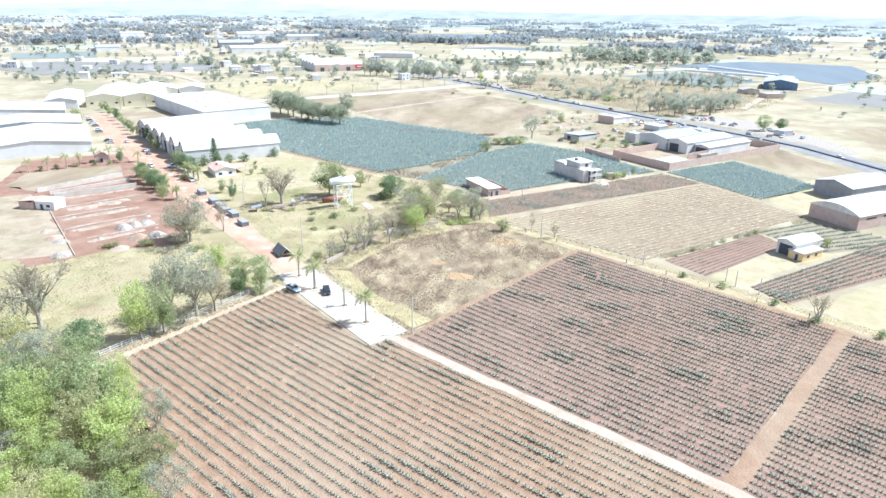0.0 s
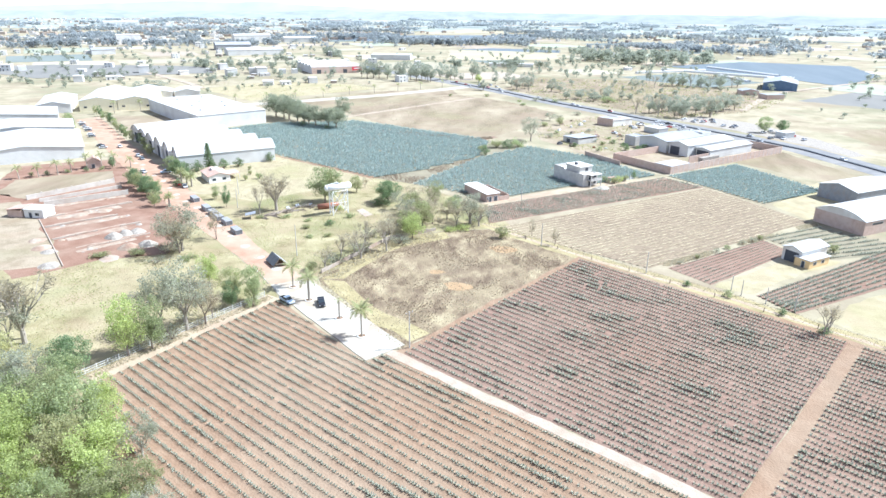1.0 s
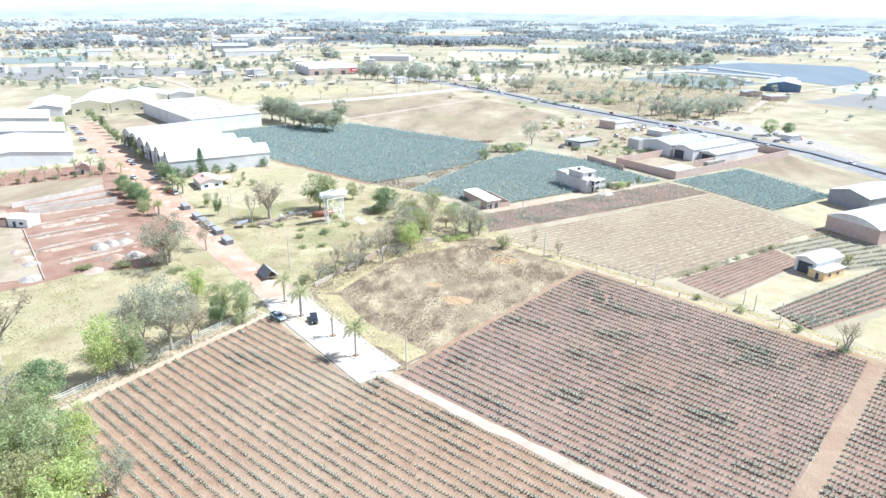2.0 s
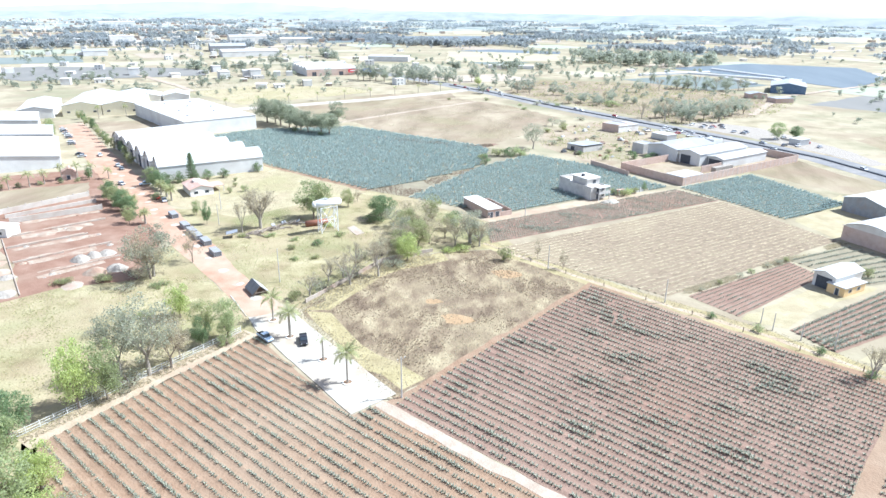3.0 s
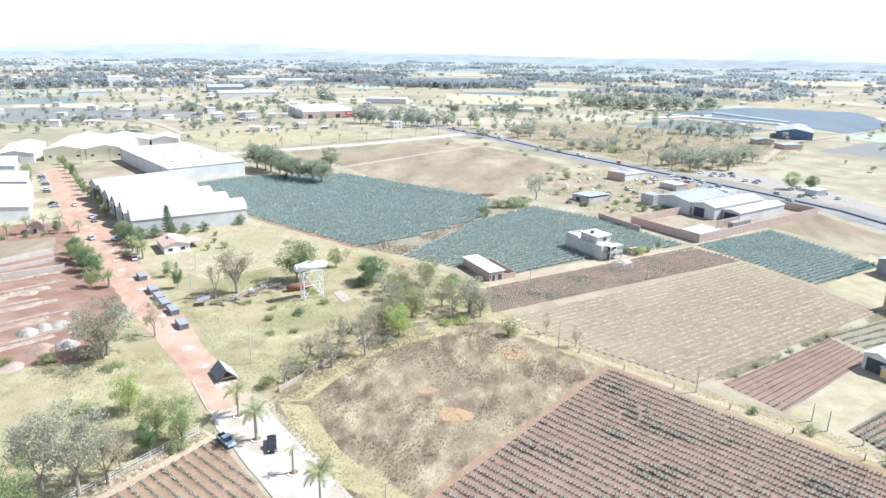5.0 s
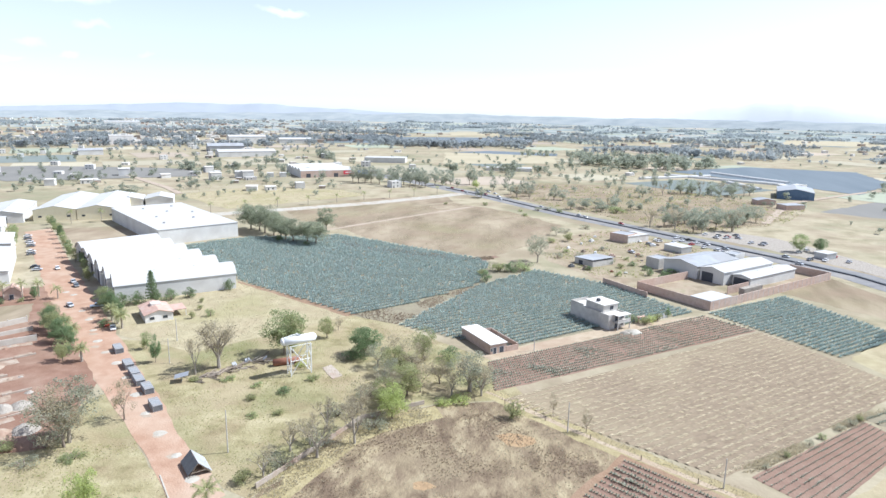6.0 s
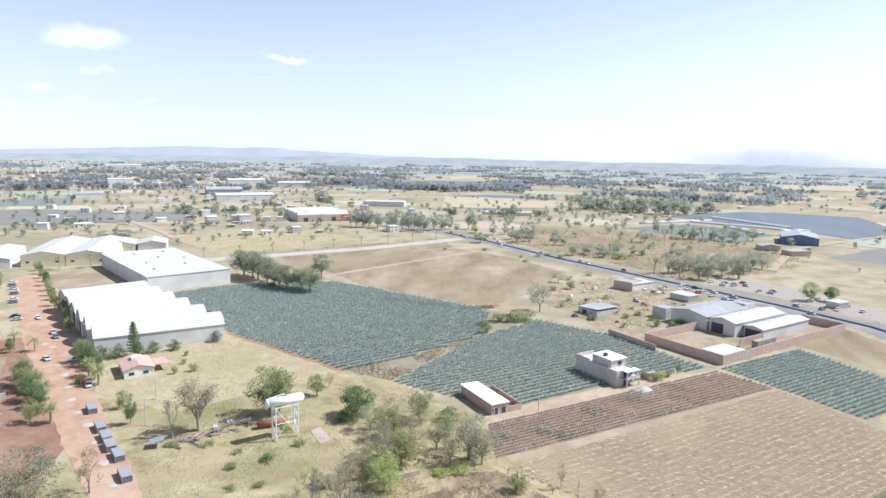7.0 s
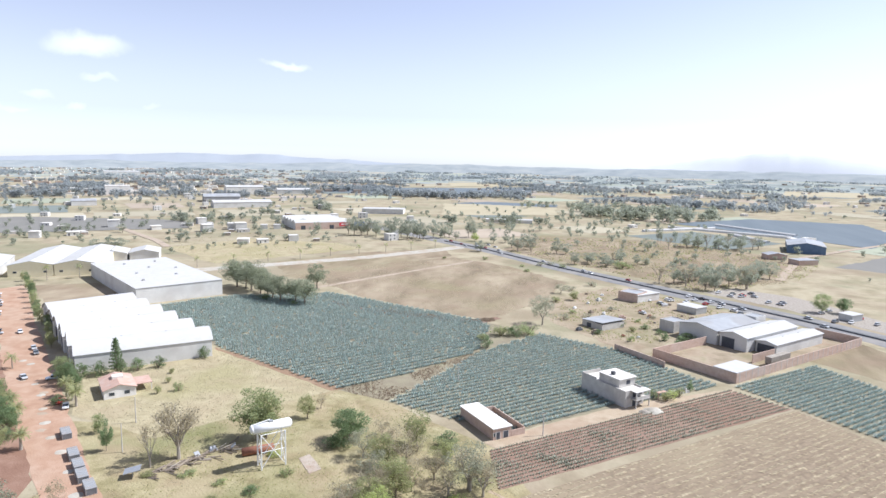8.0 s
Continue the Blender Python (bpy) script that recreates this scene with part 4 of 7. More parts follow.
TREES = """
bare -117 223 19 18; bare -117.5 223.6 16 15; brown -118 224 14 9; bare -121 217 14 9; green -103 238 15 15.5; olive -101 240 13 10; conifer -178.5 275.5 13.5 7
bush_dark -187 268 6.5 7; bush_dark -183 272 6.5 7; bush_dark -173.5 280 6 6.5; bush_dark -168.5 285 5.5 6; dark -186 261 8 8; green -191 264 9 8; bush_dark -178 277 6 6
dark -138 222 9 4; green -148 231 6 4; bush_green -152 262 3.8 3; bush_green -147 266 4.4 3.5; bush_green -155 272 3 2.6; bush_green -160 281 2.6 2.6; bush_dark -159 300 6 5
olive -96 256 7.5 6.5; brown -95 264 5.2 4; dark -78 244 9.5 13; bush_dark -80 241 5 9; brown -67 241 9.5 10; olive -59 246 10.5 10; olive -57 219 9.5 12
brown -58 231 13 12; bright -57 205 9.5 10; olive -61 211 8.5 9; grey -40.5 226 13 15; bare -41 226.5 12 12; bare -45 222 9 10; bush_dark -51 249 5 8; olive -50 239 6 8; brown -50 229 8 9
bare -76 173 8 9; bare -68 183 11.5 13; bare -62 191 12.5 12; bare -72 188 9 10; bare -65 198 10 9; bush_grey -74 178 4 7; bush_grey -70 189 4 8; bush_grey -60 199 4.5 8; bush_green -79 170 4 5
bare -71 196 10 10; brown -66 207 9 10; bare -60 214 11 11; grey -63 222 10 10; olive -64 232 9 10; grey -71 236 8 9; brown -54 222 9 9; bare -75 184 8 9; bush_grey -67 214 4 8; bush_green -60 226 4 7; bush_grey -71 203 4 7; bare -37 224 10 12; bush_grey -38 230 4 8; bush_green -86 200 1.4 4; bush_green -92 197 1.2 4; bush_bright -42 219 2.6 7; bush_bright -46 216 2.2 5; bush_green -27 213 6 6; brown -17 217 7 3; brown -8.5 210 6.5 4; bush_dark -90 212 2.2 5; bush_green -97 206 2 4; bush_green -100 214 1.6 4
bush_green -86 222 2.4 4; bush_green -110 216 1.5 5; bush_green -119 213 1.5 4; bush_bright -94 231 1.6 5
oak -220 429 17 21; oak -206 421 17.5 22; oak -213 427 16 18; oak -197 415 15.5 17; oak -189 408 15 17; oak -177 400 14 18; oak -184 405 12.5 14; oak -162 398 14 18; oak -169 402 12.5 15; oak -172 438 16 15; bush_dark -188 402 4 7; bush_dark -166 394 3 6
bush_dark -54 344 7 6.5; bush_green -51 365 6 10; bush_green -39 370 7 11; bush_dark -45 367 6 9; grey -34 390 15 17; bush_green -58 356 4 6
olive -166 216 7 6; dark -191.8 239 8.5 8; olive -187 235 8 8; dark -179 229 8.5 8; dark -172.5 225.5 7.5 7; olive -198 245 7.5 7; bush_dark -169 221 4.5 5; bush_dark -183 233 5 7; dark -181 258 7 6; bush_dark -176 246 4 5; bush_green -228 262 3 3; bush_dark -233 258 3 3; bush_green -239 253 3 3.4; bush_dark -245 247 3 3; bush_green -250 243 3 3; dark -225 266 6 4
bare -126 112 21 21; bare -128 114 17 15; grey -128 110 13 13; yellow -122 101 9.5 9; dark -103 101 11 10; grey -108 96 11 10; bright -99 113 15.5 10; green -95.5 117 13.5 8
grey -93 127 19.5 15; grey -98.5 125 17 10; grey -95.5 129.5 14 11; brown -90.5 131 12 10; bush_grey -94 122 4.5 8; bush_grey -99 117 3 6; dark -89 141 8 5; green -85 145.5 11 7.5; bright -103 153 9.5 8; olive -92 147 9 8; brown -91 135 11 8; bush_green -84 143 4 4
green -88 84 13 13; bright -84 69 10 10; bright -94 77 12 11; yellow -83 76 12 11; bright -79 83 10 9; grey -91 66 9 10; olive -70 71 9 10; yellow -77 60 9 10; bright -62 63 7 8; green -99 94 11 10; bright -86 62 9 10; green -108 83 12 11; green -103 79 12 10; bright -88 92 9 9; olive -95 88 11 10; green -66 60 8 9; grey -60 68 8 9
 bright -76 76 11 13; green -78 67 8 9; bright -67 68 6 10; bright -97 80 12.5 11; grey -73 83 10 9; grey -106 90 13 12; green -104 88 10 9; bright -92 74 10 9; green -101 70 10 10; olive -111 78 11 11; olive -66 74 8 8; bright -74 62 8 8; olive -112 91 8 7
grey -126.5 175 16.5 18; brown -129 176 14 15; brown -126 173 12 13; bush_grey -130 172 5 9; brown -122 188 11.5 7.5; bush_green -138 168 3 7; bush_green -120 169 2 6; bush_grey -128 164 2 7; bush_green -148 164 2 7; bush_green -112 150 2.2 6; bush_grey -118 140 2 6
bare 60.5 162.5 10.5 8; bare 61.5 163 9 7; bush_dark 61 163 2 4; bush_dark 53 172 2.5 3; bush_green 41 180 3 3; bush_dark 31 186 2 3; bush_green 82 226 4.5 4; bush_dark 74 158 3 3
bush_grey 54 227 2.2 2.6; bush_green 48 221 2 2.4; bush_grey 44 217 2.2 2.6; bush_green 37 209.5 1.8 2.2; bush_grey 58 231 2.4 3; bush_grey 31 203 1.6 2.2; bush_green 61 234 2.2 2.6
green 112 460 11 11; dark 123 461 9 9; dark 84 556 11 14; grey 60 543 12 14; grey 72 558 11 12; bare 93 545 12 14; olive 100 552 9 12; grey 113 583 10 12; bush_grey 66 548 6 9; green 49 525 10 8
bush_green 13 300 4.5 5; bush_bright 15 303 4 5; bush_green 18 306 4 4.5; bush_green 9 302 4 4; bush_dark 22 312 5 3; bush_dark 3 398 4 6; bush_dark 27 372 5 6; bush_dark 21 378 5 5; bush_green 6 372 4 4; bush_dark -8 380 3 5
bush_green -20 420 3 5; bush_grey -12 412 3 6; bush_green 8 390 3 5; bush_dark 14 396 3 5; bush_grey 0 430 3 6; bush_green 12 410 2.5 4; bush_grey -24 405 4 7; bush_dark 20 388 3 4; bush_grey 20 420 2 5; bush_green -30 445 4 7; olive -20 452 6 7; grey -28 470 6 9; bush_grey -22 480 4 9; bush_grey -10 500 4 9; bush_dark 32 382 4 9; bush_dark 36 386 4 8; bush_green -124 579 3 5; bush_green -60 560 3 4; bush_green 14 580 8 14; olive 4 590 7 12; olive -12 600 8 12; bare -60 640 12 14; grey -62 655 11 12; grey -103 632 10 14; green -80 665 11 10; bright -120 700 9 10
dark -131 727 24 13; dark -127 731 19 12; olive -150 720 11 10; green -140 705 9 9; green -157 712 9 9; grey -100 690 11 12; olive -90 700 9 10; dark -240 706 17 16; grey -226 712 15 13; dark -205 690 20 16; grey -186 690 22 17; grey -170 690 18 15; dark -213 730 19 17; olive -180 705 15 14
olive 44 526 15 14; bare 50 516 18 16; grey 61 510 17 15; dark 66 507 14 12; grey 78 525 17 15; olive 87 519 16 14; bare 88 520 18 16; bare 34 520 15 13; grey 103 556 15 14; olive 113 565 13 13; grey 95 540 14 13; dark 72 530 13 12; olive 54 532 13 13; grey -38 639 12 13; olive -22 586 10 12; olive -9 591 10 13; green 2 580 8 12; grey 15 623 10 11; bush_grey 33 605 6 8; grey -62 681 13 13; olive -71 689 12 13; olive -72 646 12 13; bare -72 640 14 12; grey 42 688 13 13; bare 62 706 15 13; grey 81 724 15 14; olive 127 719 14 14; grey 147 737 13 13; bush_green -92 585 4 5; bush_grey -47 570 4 8; bush_green -55 540 3 6; bush_grey -40 575 4 8; bush_green -30 566 4 7; dark 57 750 20 5; dark 60 751 18 4.5; grey 92 727 16 14; bare 100 731 17 15; grey 110 728 15 14; bare 120 733 16 14; grey 131 730 15 13; olive 116 720 9 12; bare 140 728 15 13; grey 82 735 14 12; olive 0 600 9 10; grey 12 604 10 11; olive 26 598 9 9; grey -30 640 10 12; bare 8 610 10 10
grey -246 702 21 17; grey -234 708 19 16; olive -222 700 18 15; grey -196 702 21 17; grey -186 712 19 15; dark -176 700 18 14; grey -164 708 20 16; olive -154 716 17 14; grey -256 712 18 15; grey -290 712 12 12; olive -320 742 12 13; grey -360 760 13 14; green -345 690 8 9; grey -400 720 11 12; olive -436 700 10 11; grey -330 660 8 9; olive -292 640 7 8; green -385 665 7 8; grey -470 640 10 12; olive -520 620 10 12
dark -400 545 9 22; olive -415 540 8 16; bush_dark -390 535 5 10
"""
for row in TREES.replace("\n", ";").split(";"):
    w = row.split()
    if w:
        # beyond 480 m leafy trees take the paler colour that includes haze
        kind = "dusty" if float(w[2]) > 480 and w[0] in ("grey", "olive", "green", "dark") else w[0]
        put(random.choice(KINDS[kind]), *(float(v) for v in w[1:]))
for i in range(13):
    f = i / 12
    put(KINDS[("olive", "green", "dark")[i % 3]][i % 2], -226 - 124 * f + random.uniform(-1, 1), 296 + 110 * f + random.uniform(-1, 1), random.uniform(6, 8.5), random.uniform(4.2, 5.8))
for i in range(5):
    f = i / 4
    put(KINDS["green"][i % 2], -318 - 26 * f, 346 + 26 * f, random.uniform(5, 7), random.uniform(5, 6.5))
for src in [t for k in KINDS.values() for t in k]:
    for o in (*src.children_recursive, src):
        bpy.data.objects.remove(o)

palm(-50.3, 134.2, 10.5, 3.3, "tall feather palm standing in the concrete apron", 18, 0.22, 1)
palm(-71, 150, 9.3, 3.4, "feather palm in the concrete apron beside a parked pickup", 18, 0.3, 2)
palm(-79, 157, 9.0, 3.3, "feather palm at the edge of the dirt road", 15, 0.2, 3)
palm(-59, 141.8, 7.6, 1.5, "nearly dead palm with a few hanging brown fronds", 6, 0.22, 4, 1)
for x, y in ((-50.3, 134.2), (-71, 150), (-79, 157), (-59, 141.8)):
    t = thing("palm_bed", at(x, y), "round soil bed with a pale concrete rim in the apron", "planting bed", "palm beds")
    bm = bmesh.new()
    for k in range(20):
        a0, a1 = k * math.pi / 10, (k + 1) * math.pi / 10
        v = [bm.verts.new((r * math.cos(a), r * math.sin(a), z)) for a in (a0, a1) for r, z in ((0.95, 0.1), (0.95, 0.32), (1.2, 0.32), (1.2, 0.1))]
        for p, q in ((0, 1), (1, 2), (2, 3)):
            bm.faces.new((v[p], v[q], v[q + 4], v[p + 4]))
    part("rim", bm, M["white_wall"], t)
    bm = bmesh.new()
    bm.faces.new([bm.verts.new((0.95 * math.cos(k * math.pi / 10), 0.95 * math.sin(k * math.pi / 10), 0.2)) for k in range(20)])
    part("soil", bm, M["redsoil"], t)
for i, (x, y, h) in enumerate([(-178, 252, 7), (-169, 246, 7), (-174, 250, 6), (-160, 217, 6), (-175, 230, 7), (-183, 236, 7)]):
    palm(x, y, h, h * 0.45, "bushy feather palm beside the dirt road", 26, 0.35, 20 + i)
for i, (x, y, h) in enumerate([(-241, 249, 8), (-239, 255, 7), (-236, 262, 9), (-231, 266, 9), (-227, 270, 8), (-246, 243, 7), (-340, 412, 11), (-327, 424, 11), (-336, 361, 8), (-252, 238, 7), (-218, 270, 6)]):
    palm(x, y, h, 3.0, "slim feather palm in front of a warehouse", 13, 0.2, 40 + i)
for i in range(9):
    f = i / 8
    palm(-282 + 136 * f, 482 + 158 * f, 9, 3, "slim palm along the pale avenue", 11, 0.22, 60 + i)


# belts of trees: start, end, how many, height, depth of the belt
BELTS_TOWN = """-1010 1000 -960 1085 70 13 20; -1160 1280 -1050 1285 60 13 25; -990 1420 -960 1530 40 12 25; -1045 1700 -1020 1850 40 13 30
-1125 2620 -660 3020 150 15 60; -660 3000 200 3300 150 15 70; -480 1440 -310 1415 120 15 20; -507 775 -449 760 18 9 8
-460 795 -440 802 8 9 4; -467 888 -434 903 10 9 4; -431 1030 -392 985 16 12 8; -700 1180 -640 1230 20 11 15; -1500 1700 -1250 1950 60 12 40
-720 570 -430 650 34 6 60; -600 800 -300 800 44 6 60; -520 900 -330 900 26 7 60; -980 820 -640 900 44 7 60; -900 1000 -500 1080 60 8 80; -340 590 -250 660 16 5 40; -700 1300 -400 1330 40 9 60"""
BELTS_EAST = """-298 1365 -152 1550 100 15 14; -32 1130 20 1040 22 17 22; 20 1040 72 1012 20 18 22; 72 1012 114 1008 15 18 20; 114 1006 175 1056 22 17 22
188 1390 290 1285 50 13 25; 290 1285 410 1500 40 12 30; 410 1500 450 1870 50 13 30; 300 950 335 925 45 12 10; -190 872 -176 878 8 11 4
-125 870 -100 905 10 11 5; -75 905 -60 905 6 9 3; 60 1180 180 1240 30 12 20; -120 1200 40 1260 30 11 14; 480 1250 700 1500 60 12 20
10 640 150 770 36 6 40; -60 790 120 900 44 7 50; -260 770 -80 830 34 7 40; -250 960 -60 940 30 7 60; 170 560 330 640 14 5 60; -80 1000 60 960 26 8 40; 250 700 420 860 20 7 50"""


def crown_shapes(seed, count, clumps, per, leaf):
    out = []
    for i in range(count):
        V, F = [], []
        r2 = random.Random(seed + i)
        for _ in range(clumps):
            leaf_cloud(r2, Vector((r2.uniform(-0.3, 0.3), r2.uniform(-0.3, 0.3), r2.uniform(0.22, 0.8))), 0.24, per, leaf, V, F, 0.8, 0.1)
        b = len(V)
        V += [(-0.03, 0, 0), (0.03, 0, 0), (0.02, 0, 0.5), (-0.02, 0, 0.5)]
        F.append((b, b + 1, b + 2, b + 3))
        out.append((np.array(V), F))
    return out


FAR_CLEAR = [(100, 985), (230, 830), (260, 780), (345, 915), (365, 1080), (225, 1110)]


def far_trees():
    rng = random.Random(5)
    near, far, dim = [], [], []
    a = radians(43)
    u, v = Vector((math.cos(a), math.sin(a))), Vector((-math.sin(a), math.cos(a)))

    def grow(x, y, h):
        d = math.hypot(x, y)
        if d < 4500 and not inside((x, y), FAR_CLEAR):
            (near if d < 1250 else far if d < 2300 else dim).append((x, y, 0, rng.uniform(0, 6.28), h))

    for row in (BELTS_TOWN + ";" + BELTS_EAST).replace("\n", ";").split(";"):
        x0, y0, x1, y1, n, h, w = (float(q) for q in row.split())
        for k in range(int(n)):
            f = rng.random()
            grow(x0 + (x1 - x0) * f + rng.gauss(0, w * 0.5), y0 + (y1 - y0) * f + rng.gauss(0, w), h * rng.uniform(0.5, 1.25))
    # hedgerows and small woods along the field edges
    for _ in range(270):
        d = 1350 * (4300 / 1250) ** rng.random()
        az = radians(rng.uniform(-58, 36))
        c = Vector((math.sin(az) * d, math.cos(az) * d + 30))
        w = u if rng.random() < 0.55 else v
        n = rng.randint(10, 34)
        wood = rng.random() < 0.15
        for k in range(n * (3 if wood else 1)):
            p = c + w * (k % n - n / 2) * rng.uniform(5, 7) + Vector((rng.gauss(0, 18 if wood else 2.5), rng.gauss(0, 18 if wood else 2.5)))
            grow(p.x, p.y, rng.uniform(7, 14))
    for _ in range(260):
        d = 700 + 1000 * rng.random()
        az = radians(rng.uniform(-55, 30))
        grow(math.sin(az) * d, math.cos(az) * d, rng.uniform(4, 9))
    for _ in range(110):
        p = (rng.uniform(-620, -150), rng.uniform(575, 900))
        if p[0] + 0.9 * p[1] < 250:
            grow(*p, rng.uniform(3, 7))
    # the leaf colour of these trees is paled in place of haze
    scatter("distant_trees", near, crown_shapes(300, 10, 8, 26, 0.15), M["leaf_dusty"], "scattered trees and hedgerows beyond the highway, paled for haze", "trees")
    # both woods below use the haze-tinted far leaf colour
    scatter("distant_woods", far, crown_shapes(330, 8, 7, 13, 0.22), M["leaf_far"], "distant belts of trees, haze in their pale blue-grey leaves", "trees")
    scatter("distant_woods", dim, crown_shapes(360, 8, 6, 6, 0.34), M["leaf_far"], "rows of trees near the skyline, leaves paled for haze", "trees")


far_trees()


# ---- roads beyond the fields ----
HIGHWAY = [(-420, 930), (-250, 790), (-148, 690), (-100, 645), (-28, 561), (42, 491), (92, 441), (122, 405), (148, 352), (168, 300), (200, 200)]
L, R = ribbon(HIGHWAY, 21)
strip("highway", L, R, 0.08, "asphalt", "grey asphalt highway with a dark median", "road", 0.1)
AVENUE = [(-305, 436), (-276, 473), (-232, 517), (-186, 566), (-141, 628), (-122, 660)]
L, R = ribbon(AVENUE, 15)
strip("avenue", L, R, 0.07, "slab", "pale wide avenue lined with slim palms", "road", 0.3)
L, R = ribbon([(-176, 436), (-172, 445), (-152, 483), (-118, 545), (-100, 575)], 4)
strip("dirt_path", L, R, 0.06, "path", "pale cart track across the fallow field", "path", 0.5)
L, R = ribbon([(-150, 408), (-126, 396), (-89, 387), (-63, 388), (-56, 398)], 5)
strip("soil_verge", L, R, 0.055, "mauvesoil", "brown weedy bank between agave and fallow field", "field", 1.2)
plot("fallow_field", [(-179, 463), (-215, 470), (-151, 560), (-118, 590), (-70, 560), (-26, 508), (-38, 440), (-61, 392), (-110, 410), (-150, 432)], 0.03, "brownfield", "large fallow brown field inside the road bend", "field", 1.5)
plot("fallow_field", [(-212, 478), (-150, 562), (-122, 595), (-136, 640), (-200, 590), (-245, 520)], 0.035, "brownfield", "dry grassy verge of the pale avenue", "field", 1.5)
plot("yard", [(-30, 398), (-36, 440), (0, 500), (40, 470), (86, 420), (62, 400), (44, 392), (28, 384), (12, 352), (0, 358)], 0.035, "yardsoil", "dusty yard with scrap and parked cars beside the highway", "yard", 1.5)
plot("parking_ground", [(58, 500), (80, 520), (110, 502), (128, 470), (142, 436), (152, 398), (142, 392), (128, 420), (98, 460)], 0.06, "gravel", "pale dusty parking strip beside the highway", "parking", 1.0)
plot("fallow_field", [(108, 396), (132, 340), (110, 328), (76, 362)], 0.035, "brownfield", "bare sandy corner between compound and highway", "field", 1.0)
plot("ploughed_plot", [(-335, 396), (-305, 414), (-258, 384), (-283, 354)], 0.04, "brownfield", "small ploughed plot between warehouses", "field", 0.5)
plot("fallow_field", [(160, 470), (260, 560), (420, 520), (330, 300), (185, 330)], 0.035, "brownfield", "open brown pasture beyond the highway", "field", 2)
plot("agave_field", [(180, 640), (300, 780), (470, 700), (330, 540)], 0.04, "fargrey", "grey field beyond the pasture", "field", 2)
plot("grass_plot", [(-365, 560), (-280, 500), (-205, 612), (-240, 640), (-330, 640)], 0.04, "lawn", "dry yellow grass plot along the avenue", "grass", 2)
plot("blue_field", [(100, 985), (230, 830), (260, 780), (345, 915), (365, 1080), (225, 1110)], 0.3, "farblue", "wide grey-blue agave field far beyond the highway", "field", 2)
plot("blue_field", [(-575, 590), (-435, 700), (-470, 760), (-520, 772), (-690, 735), (-760, 650)], 0.3, "fargrey", "grey ploughed field near the town", "field", 2)
L, R = ribbon([(-365, 565), (-400, 598), (-445, 632), (-520, 690)], 7)
strip("dirt_path", L, R, 0.32, "path", "pale dirt track leading to the town", "path")
L, R = ribbon([(118, 560), (150, 640), (172, 690), (260, 790), (420, 960)], 6)
plot("straw_field", [(-269, 1230), (-64, 1214), (-57, 1053), (-214, 979)], 0.3, "farstraw", "straw-coloured field beyond the junction", "field", 3)
plot("straw_field", [(-490, 2327), (-214, 2573), (-164, 2190), (-424, 2014)], 0.3, "farstraw", "long straw-coloured strip far beyond the woods", "field", 5)
plot("straw_field", [(614, 2337), (915, 2367), (751, 1962), (518, 1990)], 0.3, "farstraw", "pale straw field below the mountain", "field", 5)
plot("blue_field", [(-640, 1500), (-300, 1440), (-160, 1560), (-150, 2020), (-560, 1800)], 0.3, "farblue", "wide grey-blue agave field before the far woods", "field", 4)
plot("blue_field", [(-199, 1315), (-67, 1294), (-60, 1225), (-260, 1240)], 0.3, "farblue", "narrow grey-blue agave strip", "field", 3)
strip("dirt_path", L, R, 0.34, "path", "pale farm track past the blue shed", "path")
plot("fallow_field", [(-86, 650), (-12, 575), (58, 505), (118, 556), (160, 640), (110, 770), (-60, 780)], 0.033, "brownfield", "dry brown pasture beyond the highway", "field", 2)
bm = bmesh.new()
L, R = ribbon(HIGHWAY[2:9], 1.6)
prism(bm, L + R[::-1], 0.05, 0.75)
tagged(part("median_barrier", bm, M["grey_dark"]), "dark low barrier down the highway's middle", "barrier", kind="structure")


# ---- buildings ----
def walls(t, w, d, h, mat, thick=0.3, z0=-0.1):
    for b in ((0, w, 0, thick), (0, w, d - thick, d), (0, thick, thick, d - thick), (w - thick, w, thick, d - thick)):
        part("wall", boxes((*b, z0, h)), mat, t)


def arc_profile(w, eave, rise, over=0.3, thick=0.18, n=12):
    up = [(-over + (w + 2 * over) * i / n, eave + rise * (1 - (2 * i / n - 1) ** 2)) for i in range(n + 1)]
    return up + [(x, z - thick) for x, z in up[::-1]]


def gable_profile(w, eave, rise, over=0.4, thick=0.18):
    up = [(-over, eave), (w / 2, eave + rise), (w + over, eave)]
    return up + [(x, z - thick) for x, z in up[::-1]]


def swap_xy(ob, w):
    """Turns a roof made along y so that it runs along x."""
    for v in ob.data.vertices:
        x, y, z = v.co
        v.co = (y, w - x, z)


